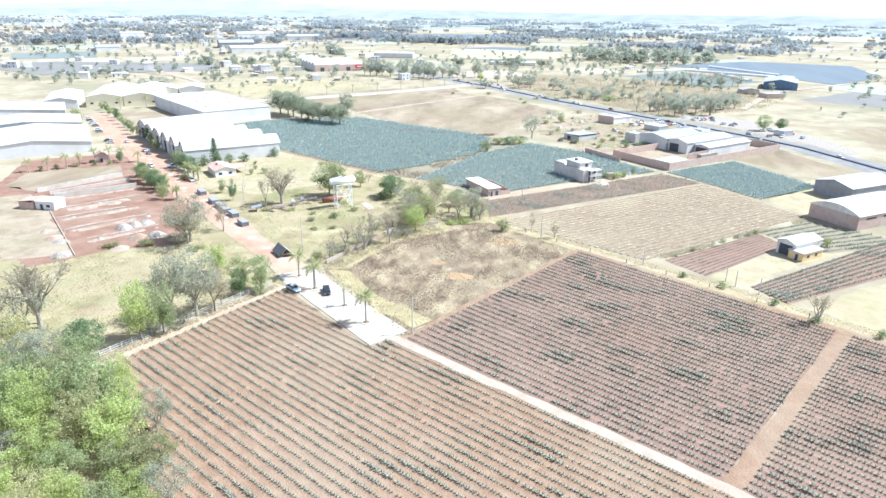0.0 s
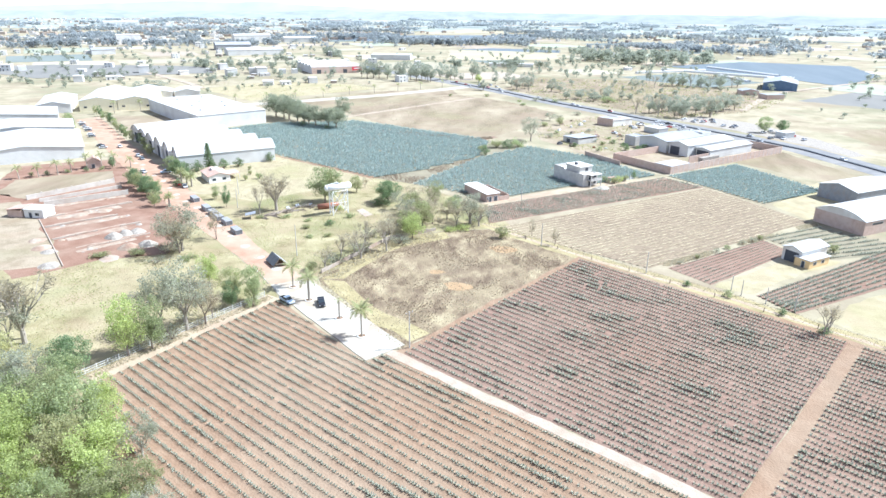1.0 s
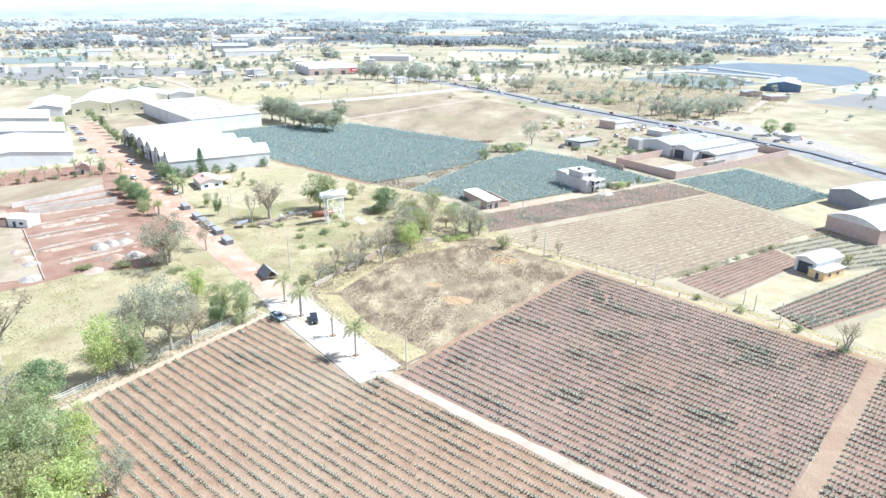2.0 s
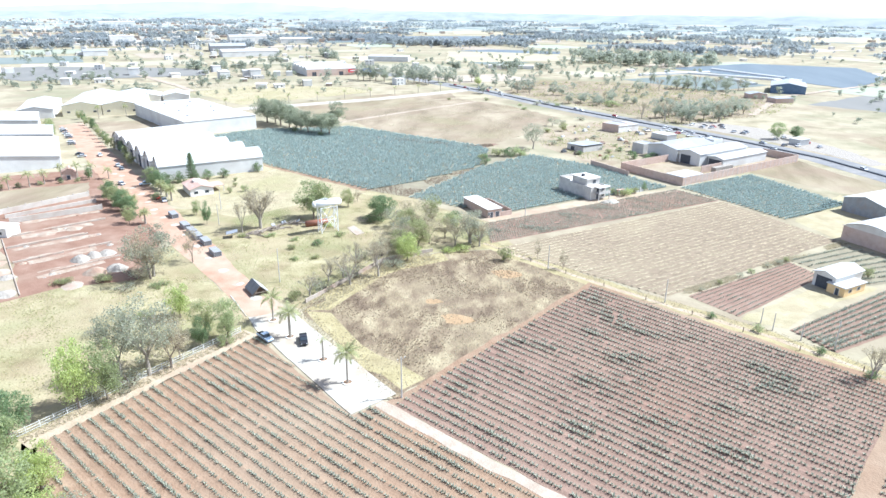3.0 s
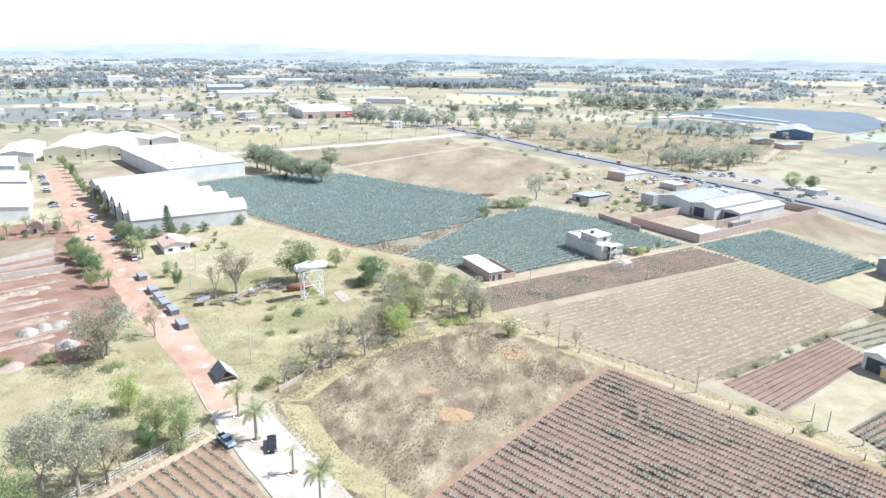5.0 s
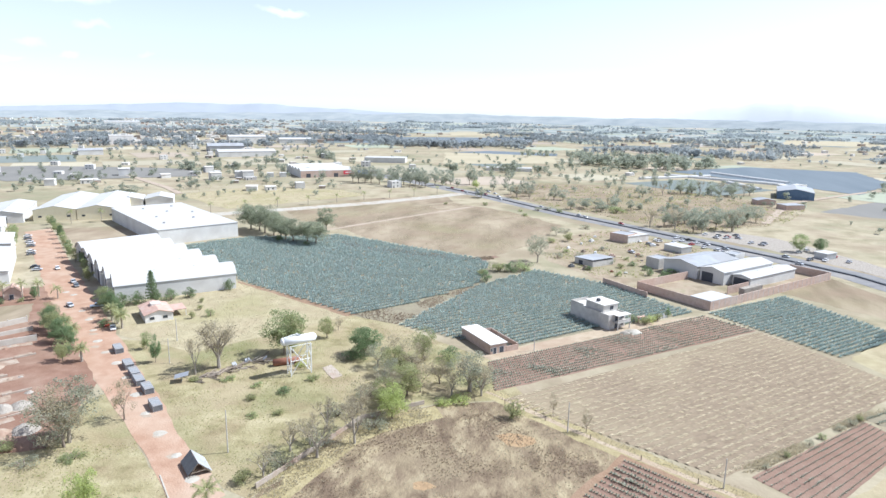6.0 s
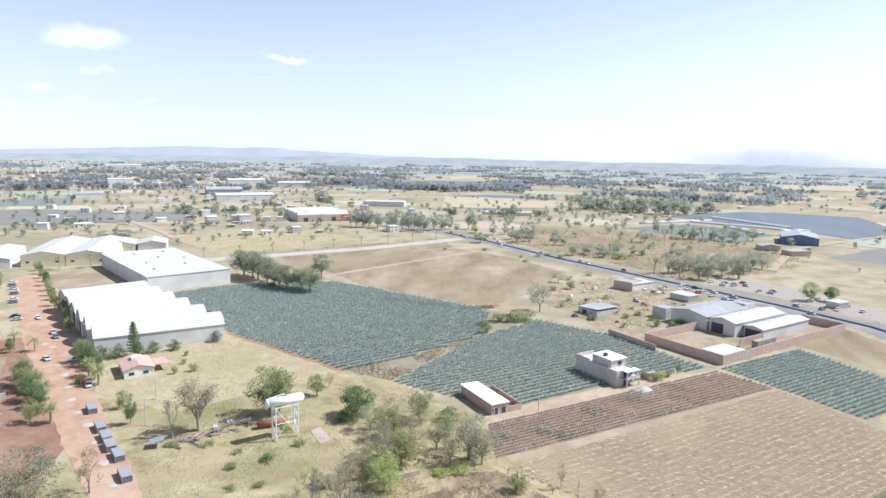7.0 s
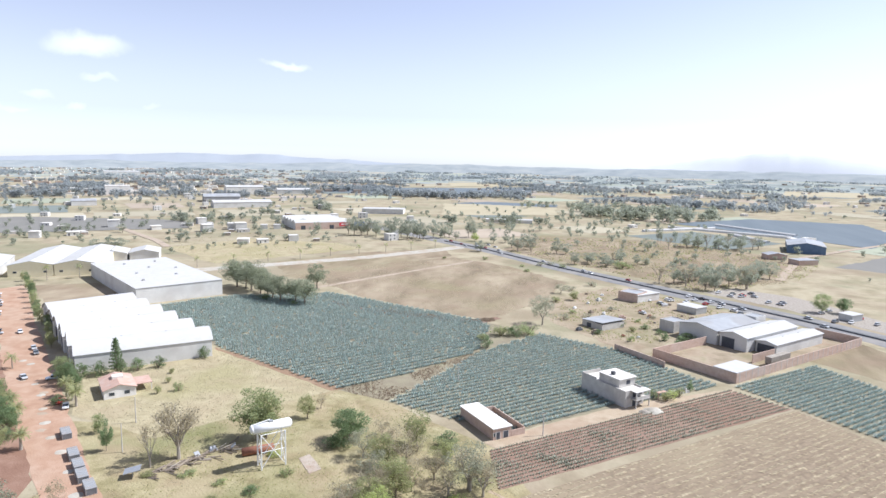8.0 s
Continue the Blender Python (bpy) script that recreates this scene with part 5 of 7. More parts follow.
def hall(name, x, y, angle, w, d, h, wall, roof, label, shape="gable", rise=2.0, across=False, doors=(), windows=(), category="building", group="", gable_mat=None):
    """A shed or house. w along its local x, d along y. across: the ridge runs along x instead of y.
    doors, windows: (side, offset, width, z0, height) on side f, b, l or r."""
    t = thing(name, at(x, y, angle), label, category, group)
    walls(t, w, d, h, M[wall])
    if shape in ("gable", "arch"):
        prof = gable_profile if shape == "gable" else arc_profile
        ww, dd = (d, w) if across else (w, d)
        bm = bmesh.new()
        extrude_profile(bm, prof(ww, h + 0.2, rise), -0.5, dd + 0.5)
        ob = part("roof", bm, M[roof], t)
        if across:
            swap_xy(ob, d)
        for y0 in (0.02, dd - 0.28):
            bm = bmesh.new()
            n = 12
            pts = [(0, h)] + ([(ww / 2, h + rise)] if shape == "gable" else [(ww * i / n, h + rise * (1 - (2 * i / n - 1) ** 2)) for i in range(1, n)]) + [(ww, h)]
            extrude_profile(bm, pts, y0, y0 + 0.26)
            ob = part("gable_wall", bm, gable_mat or M[wall], t)
            if across:
                swap_xy(ob, d)
        for i in range(1, int(dd // 12)):
            yy = dd * i / int(dd // 12)
            zz = h + 0.2 + rise
            ob = part("roof_vent", boxes((ww / 2 - 0.25, ww / 2 + 0.25, yy - 0.25, yy + 0.25, zz - 0.3, zz + 0.12)), M["grey_roof"], t)
            if across:
                swap_xy(ob, d)
    elif shape == "flat":
        part("roof", boxes((0.3, w - 0.3, 0.3, d - 0.3, h - 0.5, h - 0.3)), M[roof], t)
    elif shape == "lid":
        part("roof", boxes((-0.3, w + 0.3, -0.3, d + 0.3, h, h + 0.22)), M[roof], t)
    elif shape == "slope":
        bm = bmesh.new()
        extrude_profile(bm, [(-0.3, h), (w + 0.3, h + rise), (w + 0.3, h + rise + 0.2), (-0.3, h + 0.2)], -0.4, d + 0.4)
        part("roof", bm, M[roof], t)
    # door panels are flat dark boxes; on open ends they stand for inner shade
    for kind, items in (("door", doors), ("window", windows)):
        for side, off, ow, z0, oh in items:
            e = 0.04
            b = {"f": (off, off + ow, -e, 0.05), "b": (off, off + ow, d - 0.05, d + e), "l": (-e, 0.05, off, off + ow), "r": (w - 0.05, w + e, off, off + ow)}[side]
            o = part(kind, boxes((*b, z0, z0 + oh)), M["dark"] if kind == "door" else M["glass"], t)
            fr = 0.12
            c = {"f": (off - fr, off + ow + fr, -e - 0.03, 0.04), "b": (off - fr, off + ow + fr, d - 0.04, d + e + 0.03), "l": (-e - 0.03, 0.04, off - fr, off + ow + fr), "r": (w - 0.04, w + e + 0.03, off - fr, off + ow + fr)}[side]
            if side in "fb":
                bm = boxes((c[0], c[1], c[2], c[3], z0 + oh, z0 + oh + fr), (c[0], off, c[2], c[3], z0, z0 + oh), (off + ow, c[1], c[2], c[3], z0, z0 + oh))
            else:
                bm = boxes((c[0], c[1], c[2], c[3], z0 + oh, z0 + oh + fr), (c[0], c[1], c[2], off, z0, z0 + oh), (c[0], c[1], off + ow, c[3], z0, z0 + oh))
            part("frame", bm, M["grey_wall"], o)
    return t


# two-storey raw concrete house in the agave
def concrete_house():
    t = thing("concrete_house", at(-1, 290, 44), "unfinished two-storey grey concrete house with a roof terrace", "house")
    w, d = 8.6, 20
    walls(t, w, d, 5.6, M["concrete"])
    part("floor_slab", boxes((0.3, w - 0.3, 0.3, d - 0.3, 2.7, 2.95)), M["concrete"], t)
    part("roof", boxes((0.3, w - 0.3, 0.3, d - 0.3, 4.9, 5.1)), M["white_wall"], t, "pale flat roof terrace")
    # upper room set back from the street
    for b in ((1.2, w, 4, 4.3), (1.2, w, 12.7, 13), (1.2, 1.5, 4.3, 12.7), (w - 0.3, w, 4.3, 12.7)):
        part("upper_wall", boxes((*b, 5.1, 8.0)), M["concrete"], t)
    part("upper_roof", boxes((0.9, w + 0.3, 3.5, 13.3, 8.0, 8.25)), M["white_wall"], t, "pale flat roof slab")
    part("water_tank", boxes((2.5, 3.6, 8, 9.1, 8.25, 9.3)), M["dark"], t, "black rooftop water tank")
    part("porch_slab", boxes((2.2, w + 0.2, -2.6, 0, 2.75, 3.0)), M["concrete"], t)
    part("porch_roof", boxes((2.2, w + 0.2, -2.6, 0, 5.4, 5.65)), M["white_wall"], t, "pale porch roof slab")
    for x in (2.3, w - 0.2):
        part("column", boxes((x, x + 0.3, -2.5, -2.2, 0, 5.4)), M["concrete"], t)
    part("balcony_wall", boxes((2.6, w - 0.2, -2.5, -2.35, 3.0, 3.9)), M["concrete"], t)
    # dark panels on the wall stand for the shade inside each opening
    for x, z, h in ((3.2, 0, 2.3), (6.2, 0.9, 1.3), (3.2, 3.0, 2.1), (6.2, 3.6, 1.2)):
        o = part("opening", boxes((x, x + 1.6, -0.04, 0.06, z, z + h)), M["dark"], t)
        part("frame", boxes((x - 0.12, x, -0.07, 0.05, z, z + h), (x + 1.6, x + 1.72, -0.07, 0.05, z, z + h), (x - 0.12, x + 1.72, -0.07, 0.05, z + h, z + h + 0.12)), M["white_wall"], o)
    o = part("window", boxes((4.5, 6.3, 3.94, 4.05, 5.9, 7.3)), M["dark"], t)
    o = part("window", boxes((w - 0.05, w + 0.04, 6, 7.6, 5.9, 7.3)), M["dark"], t)
    part("parapet", boxes((0, w, d - 0.3, d, 5.6, 6.3), (0, 0.3, 13.3, d - 0.3, 5.6, 6.3)), M["concrete"], t)


concrete_house()
t = thing("garden_gate", at(10.5, 300.5, 42), "small brick gateway with an orange roof beside the concrete house", "gate")
for x in (0, 2.6):
    part("pillar", boxes((x, x + 0.4, 0, 0.4, -0.1, 2.4)), M["brick"], t)
part("roof", boxes((-0.4, 3.4, -0.4, 0.9, 2.4, 2.6)), M["red_tile"], t)
for i in range(4):
    t = thing("garden_pillar", at(13.8 + 2.2 * i, 303.6 + 2 * i, 42), "pale concrete garden pillar beside the lane", "pillar", "garden pillars")
    part("pillar", boxes((0, 0.5, 0, 0.4, -0.1, 1.8)), M["grey_wall"], t)
    part("wall", boxes((0.5, 2.4, 0.1, 0.3, -0.1, 0.9)), M["grey_wall"], t)
hall("brick_house", -39, 255, 40, 6, 19, 3.3, "brick", "white_wall", "low unfinished brick house with a white flat roof", "lid", doors=[("f", 1.0, 1.2, 0, 2.2), ("f", 3.4, 1.6, 0.2, 2.0)], windows=[("f", 0.1, 0.6, 1, 1.1)], category="house")
t = thing("brick_yard", at(-34.4, 258.9, 40), "roofless brick yard walls beside the low house", "wall")
for b in ((0.1, 4.8, 0, 0.25, 1.9), (4.55, 4.8, 0.25, 17, 2.2), (0.1, 4.55, 16.75, 17, 2.4)):
    part("wall", boxes((*b[:4], -0.1, b[4])), M["brick"], t)


# walled compound by the highway
def compound():
    c = (40, 325, 46)
    t = thing("compound_wall", at(*c), "long bare brick boundary wall of a workshop compound", "wall")
    for b in ((0, 96, 0, 0.3), (0, 0.3, 0.3, 37), (0.3, 36, 36.7, 37), (95.7, 96, 0.3, 20), (28, 44, 10.5, 10.8)):
        part("wall", boxes((*b, -0.1, 3.7)), M["brick"], t)
    bm = boxes(*((4 * i + 1.9, 4 * i + 2.15, -0.06, 0, 0, 3.72) for i in range(24)))
    part("pillar", bm, M["concrete"], t)
    yard = plot("compound_yard", [(41, 326), (106, 393), (84, 414), (16, 353)], 0.07, "yardsoil", "bare swept yard inside the brick compound", "yard", 0.2)
    def loc(x, y):
        a = radians(c[2])
        return c[0] + x * math.cos(a) - y * math.sin(a), c[1] + x * math.sin(a) + y * math.cos(a)
    hall("lean_to", *loc(0.4, 0.4), c[2], 14, 9, 3.75, "brick", "white_roof", "white flat roof over the compound's corner", "lid")
    hall("workshop", *loc(39, 34), c[2], 33, 19, 6.2, "grey_wall", "grey_roof", "large workshop with a pale grey low gable roof", "gable", 1.8, True)
    # dark end panels of these two sheds stand for shade in open ends
    hall("workshop", *loc(40, 20.5), c[2], 40, 12.5, 6.0, "grey_wall", "white_roof", "long workshop with a white metal gable roof", "gable", 1.6, True, doors=[("l", 5.5, 6, 0, 4.6)])
    hall("metal_shed", *loc(46, 11), c[2], 38, 9, 4.6, "grey_wall", "white_roof", "low open-ended shed with a white metal roof", "gable", 1.0, True, doors=[("l", 0.8, 7.4, 0, 3.9)])
    hall("storage_box", *loc(39, 56), c[2], 9, 8, 5.5, "concrete", "grey_roof", "plain grey concrete block building", "flat")
    hall("concrete_tower", *loc(73, 36), c[2], 8, 7, 8, "grey_wall", "grey_roof", "pale square concrete tower", "flat")
    tr = thing("truck_trailer", at(*loc(30, 4), c[2]), "long beige box trailer parked inside the compound", "trailer")
    part("box", boxes((0, 14, 0, 2.6, 1.1, 3.8)), M["gravel"], tr)
    part("chassis", boxes((0.3, 13.7, 0.3, 2.3, 0.7, 1.1)), M["rubber"], tr)
    for x in (1, 2.2, 12, 13):
        for y in (0.1, 2.2):
            bm = bmesh.new()
            beam(bm, (x, y, 0.5), (x, y + 0.3, 0.5), 0.5, 12)
            part("wheel", bm, M["rubber"], tr)
    return loc


comp = compound()
t = thing("brick_wall_piece", at(-1.5, 357, -48), "short stretch of bare brick boundary wall", "wall")
part("wall", boxes((0, 27, 0, 0.3, -0.1, 2.6)), M["brick"], t)

# six arched white halls standing side by side, stepped back
for i in range(6):
    hall("arched_hall", -192 - 11.4 * i, 271 + 9.8 * i, 43 + 2.6 * i, 47 - 2.0 * i, 14.3, 6.6, "grey_wall", "white_roof", "long white arched hall with pale block walls", "arch", 3.6, True, doors=[("l", 4.2, 5, 0, 6.0)], category="warehouse", group="arched halls", gable_mat=M["concrete"])
t = hall("flat_warehouse", -244, 370, 53, 46, 100, 8.6, "grey_wall", "white_roof", "big pale warehouse with a nearly flat white roof", "lid", category="warehouse")
for x, y in ((9, 20), (12, 44), (30, 30), (24, 62), (37, 52), (15, 82), (34, 84)):
    part("roof_vent", boxes((x, x + 1.1, y, y + 1.1, 8.82, 9.7)), M["grey_roof"], t)
for i in range(2):
    hall("yellow_warehouse", -369.5 + 22.5 * i, 412 + 13 * i, 30, 25.5, 80, 7.4, "yellow_wall", "white_roof", "warehouse with a yellow front and white gable roof", "gable", 2.6, windows=[("f", 3, 2, 2.4, 1.2), ("f", 20, 2, 2.4, 1.2)], category="warehouse", group="yellow warehouses")
for i in range(2):
    hall("gabled_shed", -361 + 18 * i, 478 + 12 * i, 33, 20, 26, 6, "grey_wall", "white_roof", "grey shed with a white gable roof", "gable", 2.4, category="warehouse", group="gabled sheds")
hall("grey_hall", -389, 393, 37, 22, 60, 6, "grey_wall", "white_roof", "warehouse with a dark doorway and white gable roof", "gable", 2.2, doors=[("f", 8, 5, 0, 4.5)], category="warehouse")
hall("long_hall", -255, 283, 133, 56, 52, 5.6, "grey_wall", "white_roof", "long white-roofed hall across the dirt road", "gable", 2.6, True, category="warehouse")
hall("long_hall", -300, 328, 133, 34, 60, 6, "grey_wall", "white_roof", "white-roofed hall with a small skylight ridge", "gable", 2.4, True, category="warehouse")
hall("long_hall", -342, 362, 133, 40, 80, 6.5, "grey_wall", "white_roof", "broad white-roofed hall behind the palms", "gable", 3.0, True, category="warehouse")
t = hall("small_house", -164.5, 252.5, 46, 9.5, 13.5, 2.9, "white_wall", "red_tile", "small white house with a low red hipped roof", "gable", 1.5, windows=[("f", 1.5, 1.6, 1, 1.1), ("f", 6, 1.6, 1, 1.1), ("r", 4, 1.6, 1, 1.1)], doors=[("r", 7, 1.1, 0, 2.1)], category="house")
part("terrace_roof", boxes((9.9, 15, 3, 11, 2.5, 2.65)), M["red_tile"], t, "faded terrace roof")
for p in ((14.6, 3.2), (14.6, 10.6)):
    part("post", boxes((p[0], p[0] + 0.2, p[1], p[1] + 0.2, 0, 2.5)), M["white_wall"], t)
part("dormer", boxes((3.3, 6.6, 7, 10, 3.6, 5.0)), M["white_wall"], t, "pale box on the roof")
hall("site_hut", -203.5, 191.5, 4, 8, 6, 3.2, "white_wall", "white_wall", "white flat-roofed hut at the building lot", "lid", doors=[("f", 2, 1.2, 0, 2.1)], windows=[("f", 4.6, 1.6, 1, 1)], category="hut")
hall("site_hut", -210, 190.5, 4, 6, 6, 2.8, "brick", "red_tile", "small hut with a red sheet roof", "slope", 0.8, category="hut")
hall("gate_hut", -236, 262, 40, 6, 6, 3, "brick", "red_tile", "little gatehouse with a steep tiled roof", "gable", 2.2, doors=[("f", 2, 1.4, 0, 2.1)], category="hut")
hall("brick_warehouse", 98, 247, 38, 36, 19.5, 5.2, "brick", "white_roof", "brick warehouse with a white arched roof", "arch", 2.6, True, windows=[("f", 4, 6, 3.6, 0.8), ("f", 14, 6, 3.6, 0.8), ("f", 24, 6, 3.6, 0.8)], category="warehouse", gable_mat=M["white_wall"])
hall("grey_warehouse", 109, 288, 38, 30, 17, 5.5, "crate_grey", "white_roof", "dark grey warehouse with a pale gable roof", "gable", 2.2, True, category="warehouse")
hall("field_shed", 68, 211.5, 41, 13, 6.5, 4.2, "white_wall", "white_roof", "small open shed with a white gable roof in the fields", "gable", 1.2, True, doors=[("l", 1, 4.6, 0, 3.6)], category="shed")
hall("field_hut", 69.5, 208, 41, 10, 5, 2.7, "orange_wall", "white_roof", "low yellow hut with a white roof beside the field shed", "lid", doors=[("l", 1.6, 1, 0, 2.1)], windows=[("f", 2, 1.4, 1, 1), ("f", 6, 1.4, 1, 1)], category="hut")
hall("roadside_store", 5, 462, -32, 12, 12, 5.2, "brick", "grey_roof", "square brick store with an open front", "flat", category="store")
hall("roadside_store", 15.5, 455.5, 44, 18, 12, 4.2, "white_wall", "white_roof", "open-fronted store with a pale sheet roof", "lid", doors=[("l", 1, 9, 0, 3.2)], category="store")
hall("tin_shack", -15, 396, -45, 13, 15, 3, "concrete", "grey_roof", "low shack with a grey sheet roof", "slope", 0.7, doors=[("f", 3, 3, 0, 2.2)], category="shed")
hall("yard_shed", 35, 443, -45, 12, 9, 3.4, "steel", "white_roof", "small open shed among parked cars", "lid", category="shed")
hall("white_kiosk", 120, 441, 40, 9, 7, 3.4, "steel", "white_roof", "small white-roofed kiosk beside the highway", "lid", category="kiosk")
hall("blue_shed", 168, 722, -14, 31, 48, 7, "blue_sheet", "grey_roof", "big dark blue metal shed with a grey roof", "gable", 3, category="warehouse")
hall("brick_farmhouse", 138, 668, 10, 16, 12, 4, "brick", "grey_roof", "brick farm building with a grey roof", "gable", 1.6, category="farm building")
hall("brick_farmhouse", 154, 640, 25, 18, 12, 4, "brick", "grey_roof", "brick farm building with a flat grey roof", "lid", category="farm building")
for x, y, a, n in ((54, 858, 37, 112), (87, 918, -30, 139), (152, 975, -57, 121), (147, 858, -73, 69)):
    hall("crop_tunnel", x, y, a, n, 5, 1.6, "white_paint", "white_roof", "long low white crop tunnel", "arch", 1.0, True, category="greenhouse", group="crop tunnels")
def sawtooth_hall():
    t = thing("market_hall", at(-323, 727, 38), "large hall with a white sawtooth roof and a brick front", "warehouse")
    w, bays, deep, h = 58, 5, 15, 7.5
    d = bays * deep
    part("front_wall", boxes((0, w, 0, 0.4, -0.1, h)), M["brick"], t)
    for b in ((0, w, d - 0.4, d), (0, 0.4, 0.4, d - 0.4), (w - 0.4, w, 0.4, d - 0.4)):
        part("wall", boxes((*b, -0.1, h)), M["grey_wall"], t)
    for k in range(bays):
        bm = bmesh.new()
        extrude_profile(bm, [(x + deep * k, z) for x, z in arc_profile(deep - 0.2, h + 0.2, 2.6, 0.0)], -0.6, w + 0.6)
        swap_xy(part("roof", bm, M["white_roof"], t), d)
        for y0 in (0.02, w - 0.28):
            bm = bmesh.new()
            extrude_profile(bm, [(deep * k, h)] + [(deep * (k + q / 8), h + 2.5 * (1 - (q / 4 - 1) ** 2)) for q in range(1, 8)] + [(deep * (k + 1), h)], y0, y0 + 0.26)
            swap_xy(part("gable_wall", bm, M["grey_wall"], t), d)
    for x in (6, 22, 38):
        part("gate", boxes((x, x + 5, -0.06, 0, 0, 4.5)), M["dark"], t)


sawtooth_hall()
hall("far_hall", -566, 957, 40, 88, 34, 8, "grey_wall", "white_roof", "long distant hall with a white roof", "gable", 3, True, category="warehouse")
hall("far_hall", -652, 1064, 36, 60, 44, 9, "crate_grey", "grey_roof", "distant hall with a grey arched roof", "arch", 4, True, category="warehouse")
hall("far_hall", -928, 1160, 42, 44, 34, 17, "white_wall", "white_wall", "tall white distant block", "lid", category="building")
hall("far_hall", -770, 902, 44, 34, 36, 7, "grey_wall", "grey_roof", "distant pale blue-grey hall", "gable", 2.5, True, category="warehouse")
hall("far_hall", -742, 1285, 38, 76, 40, 15, "white_wall", "white_roof", "distant tall white hall", "gable", 3, True, category="warehouse")
hall("far_hall", -662, 1353, 32, 70, 34, 9, "grey_wall", "white_roof", "distant low white hall", "gable", 3, True, category="warehouse")
hall("far_hall", -1755, 2135, 42, 120, 50, 14, "white_wall", "white_roof", "very distant long white hall", "gable", 3, True, category="warehouse")
hall("far_hall", -330, 960, 10, 60, 30, 7, "grey_wall", "white_roof", "distant white-roofed market hall", "lid", category="warehouse")
hall("far_hall", -140, 900, 5, 60, 16, 4, "white_wall", "white_roof", "long low white roofs beyond the junction", "lid", category="building")
hall("far_hall", -1305, 3130, 30, 130, 50, 12, "white_wall", "white_roof", "very distant pale hall near the skyline", "lid", category="warehouse")


# distant houses of the town
def far_houses():
    rng = random.Random(31)
    src = []
    for i, (w, d, h, wm, rm) in enumerate([(9, 8, 3.2, "white_wall", "white_wall"), (10, 9, 6, "grey_wall", "white_wall"), (8, 7, 3, "lot_wall", "concrete"), (12, 8, 3.4, "concrete", "grey_wall"), (9, 9, 6.2, "grey_wall", "white_wall")]):
        two = [("f", 1.2, 1.3, 4, 1.2), ("f", 5.2, 1.3, 4, 1.2)] if h > 5 else []
        src.append(hall("town_house", 0, -900, 0, w, d, h, wm, rm, ("small whitewashed flat-roofed house far off", "two-storey grey block house far off", "little earth-coloured block house far off", "low raw concrete house far off", "two-storey pale house far off")[i], "flat" if i % 2 else "lid", windows=[("f", 5.2, 1.3, 1, 1.2)] + two, doors=[("f", 1.4, 1.1, 0, 2.1)], category="house", group="town houses"))
    fixed = [(-273, 645), (-262, 650), (-351, 720), (-345, 728), (-367, 684), (-378, 690), (-365, 658), (-310, 609), (-302, 616), (-393, 674), (-450, 680), (-504, 604), (-490, 610), (-498, 616), (-560, 592), (-506, 579), (-370, 700), (-386, 700), (-198, 678), (-420, 720), (-440, 742)]
    spots = [(p[0] + rng.uniform(-6, 6), p[1] + rng.uniform(-6, 6), rng.uniform(0.75, 1.3)) for p in fixed]
    while len(spots) < 170:
        d = 800 * (2600 / 800) ** rng.random()
        az = radians(rng.uniform(-54, -14) if rng.random() < 0.88 else rng.uniform(-14, 28))
        if inside((math.sin(az) * d, math.cos(az) * d), FAR_CLEAR):
            continue
        spots.append((math.sin(az) * d, math.cos(az) * d, rng.uniform(0.8, 1.25)))
    for x, y, s in spots:
        k = copy_thing(rng.choice(src), at(x, y, rng.choice((28, 43, 118, 133)) + rng.uniform(-6, 6)))
        k.scale = (s, s, s)
    for o in src:
        for c in (*o.children_recursive, o):
            bpy.data.objects.remove(c)
    for count, mat, label in ((520, "white_wall", "white blocks of a distant low town"), (520, "lot_wall", "earth-coloured blocks of a distant low town")):
        V, F = [], []
        for _ in range(count):
            d = 1500 * (4100 / 1500) ** rng.random()
            az = radians(rng.triangular(-56, -14, -36) if rng.random() < 0.85 else rng.uniform(-16, 34))
            x, y = math.sin(az) * d, math.cos(az) * d
            w, h, b = rng.uniform(7, 18), rng.uniform(3, 7.5), len(V)
            q = radians(rng.choice((28, 43, 118)))
            p, r = Vector((math.cos(q), math.sin(q))) * w, Vector((-math.sin(q), math.cos(q))) * w * rng.uniform(0.5, 0.9)
            for z in (0, h):
                V += [(x, y, z), (x + p.x, y + p.y, z), (x + p.x + r.x, y + p.y + r.y, z), (x + r.x, y + r.y, z)]
            F += [tuple(b + k for k in f) for f in ((4, 5, 6, 7), (0, 1, 5, 4), (1, 2, 6, 5), (2, 3, 7, 6), (3, 0, 4, 7))]
        tagged(raw("distant_town", V, F, M[mat]), label, "town", kind="stuff")


far_houses()


# red building lot with low block walls
plot("building_lot", [(-160.5, 142.5), (-151.8, 153.8), (-145.9, 162.6), (-129.5, 171.5), (-135, 186), (-144, 204.5), (-190, 242.5), (-236, 285), (-272, 258), (-242, 208), (-205, 170)], 0.045, "lotsoil", "cleared red earth lot with foundations", "lot", 0.8)
LOT_ROWS = [(-161.6, 164.3, -147, 187.5, 0.45), (-174.5, 173.2, -158, 197, 0.6), (-186.7, 183.1, -167.9, 207, 0.7), (-195, 193.2, -177.7, 218.4, 0.7), (-207.5, 205, -187.4, 228.4, 2.2), (-214, 209.5, -197, 236.5, 1.4), (-221, 210.5, -206, 243.3, 2.3)]
plot("sandy_plot", [(-153, 153.5), (-195, 189.5), (-222, 208), (-236, 196), (-205, 168), (-172, 146)], 0.06, "yardsoil", "pale trodden sand beside the building lot", "lot", 1.5)
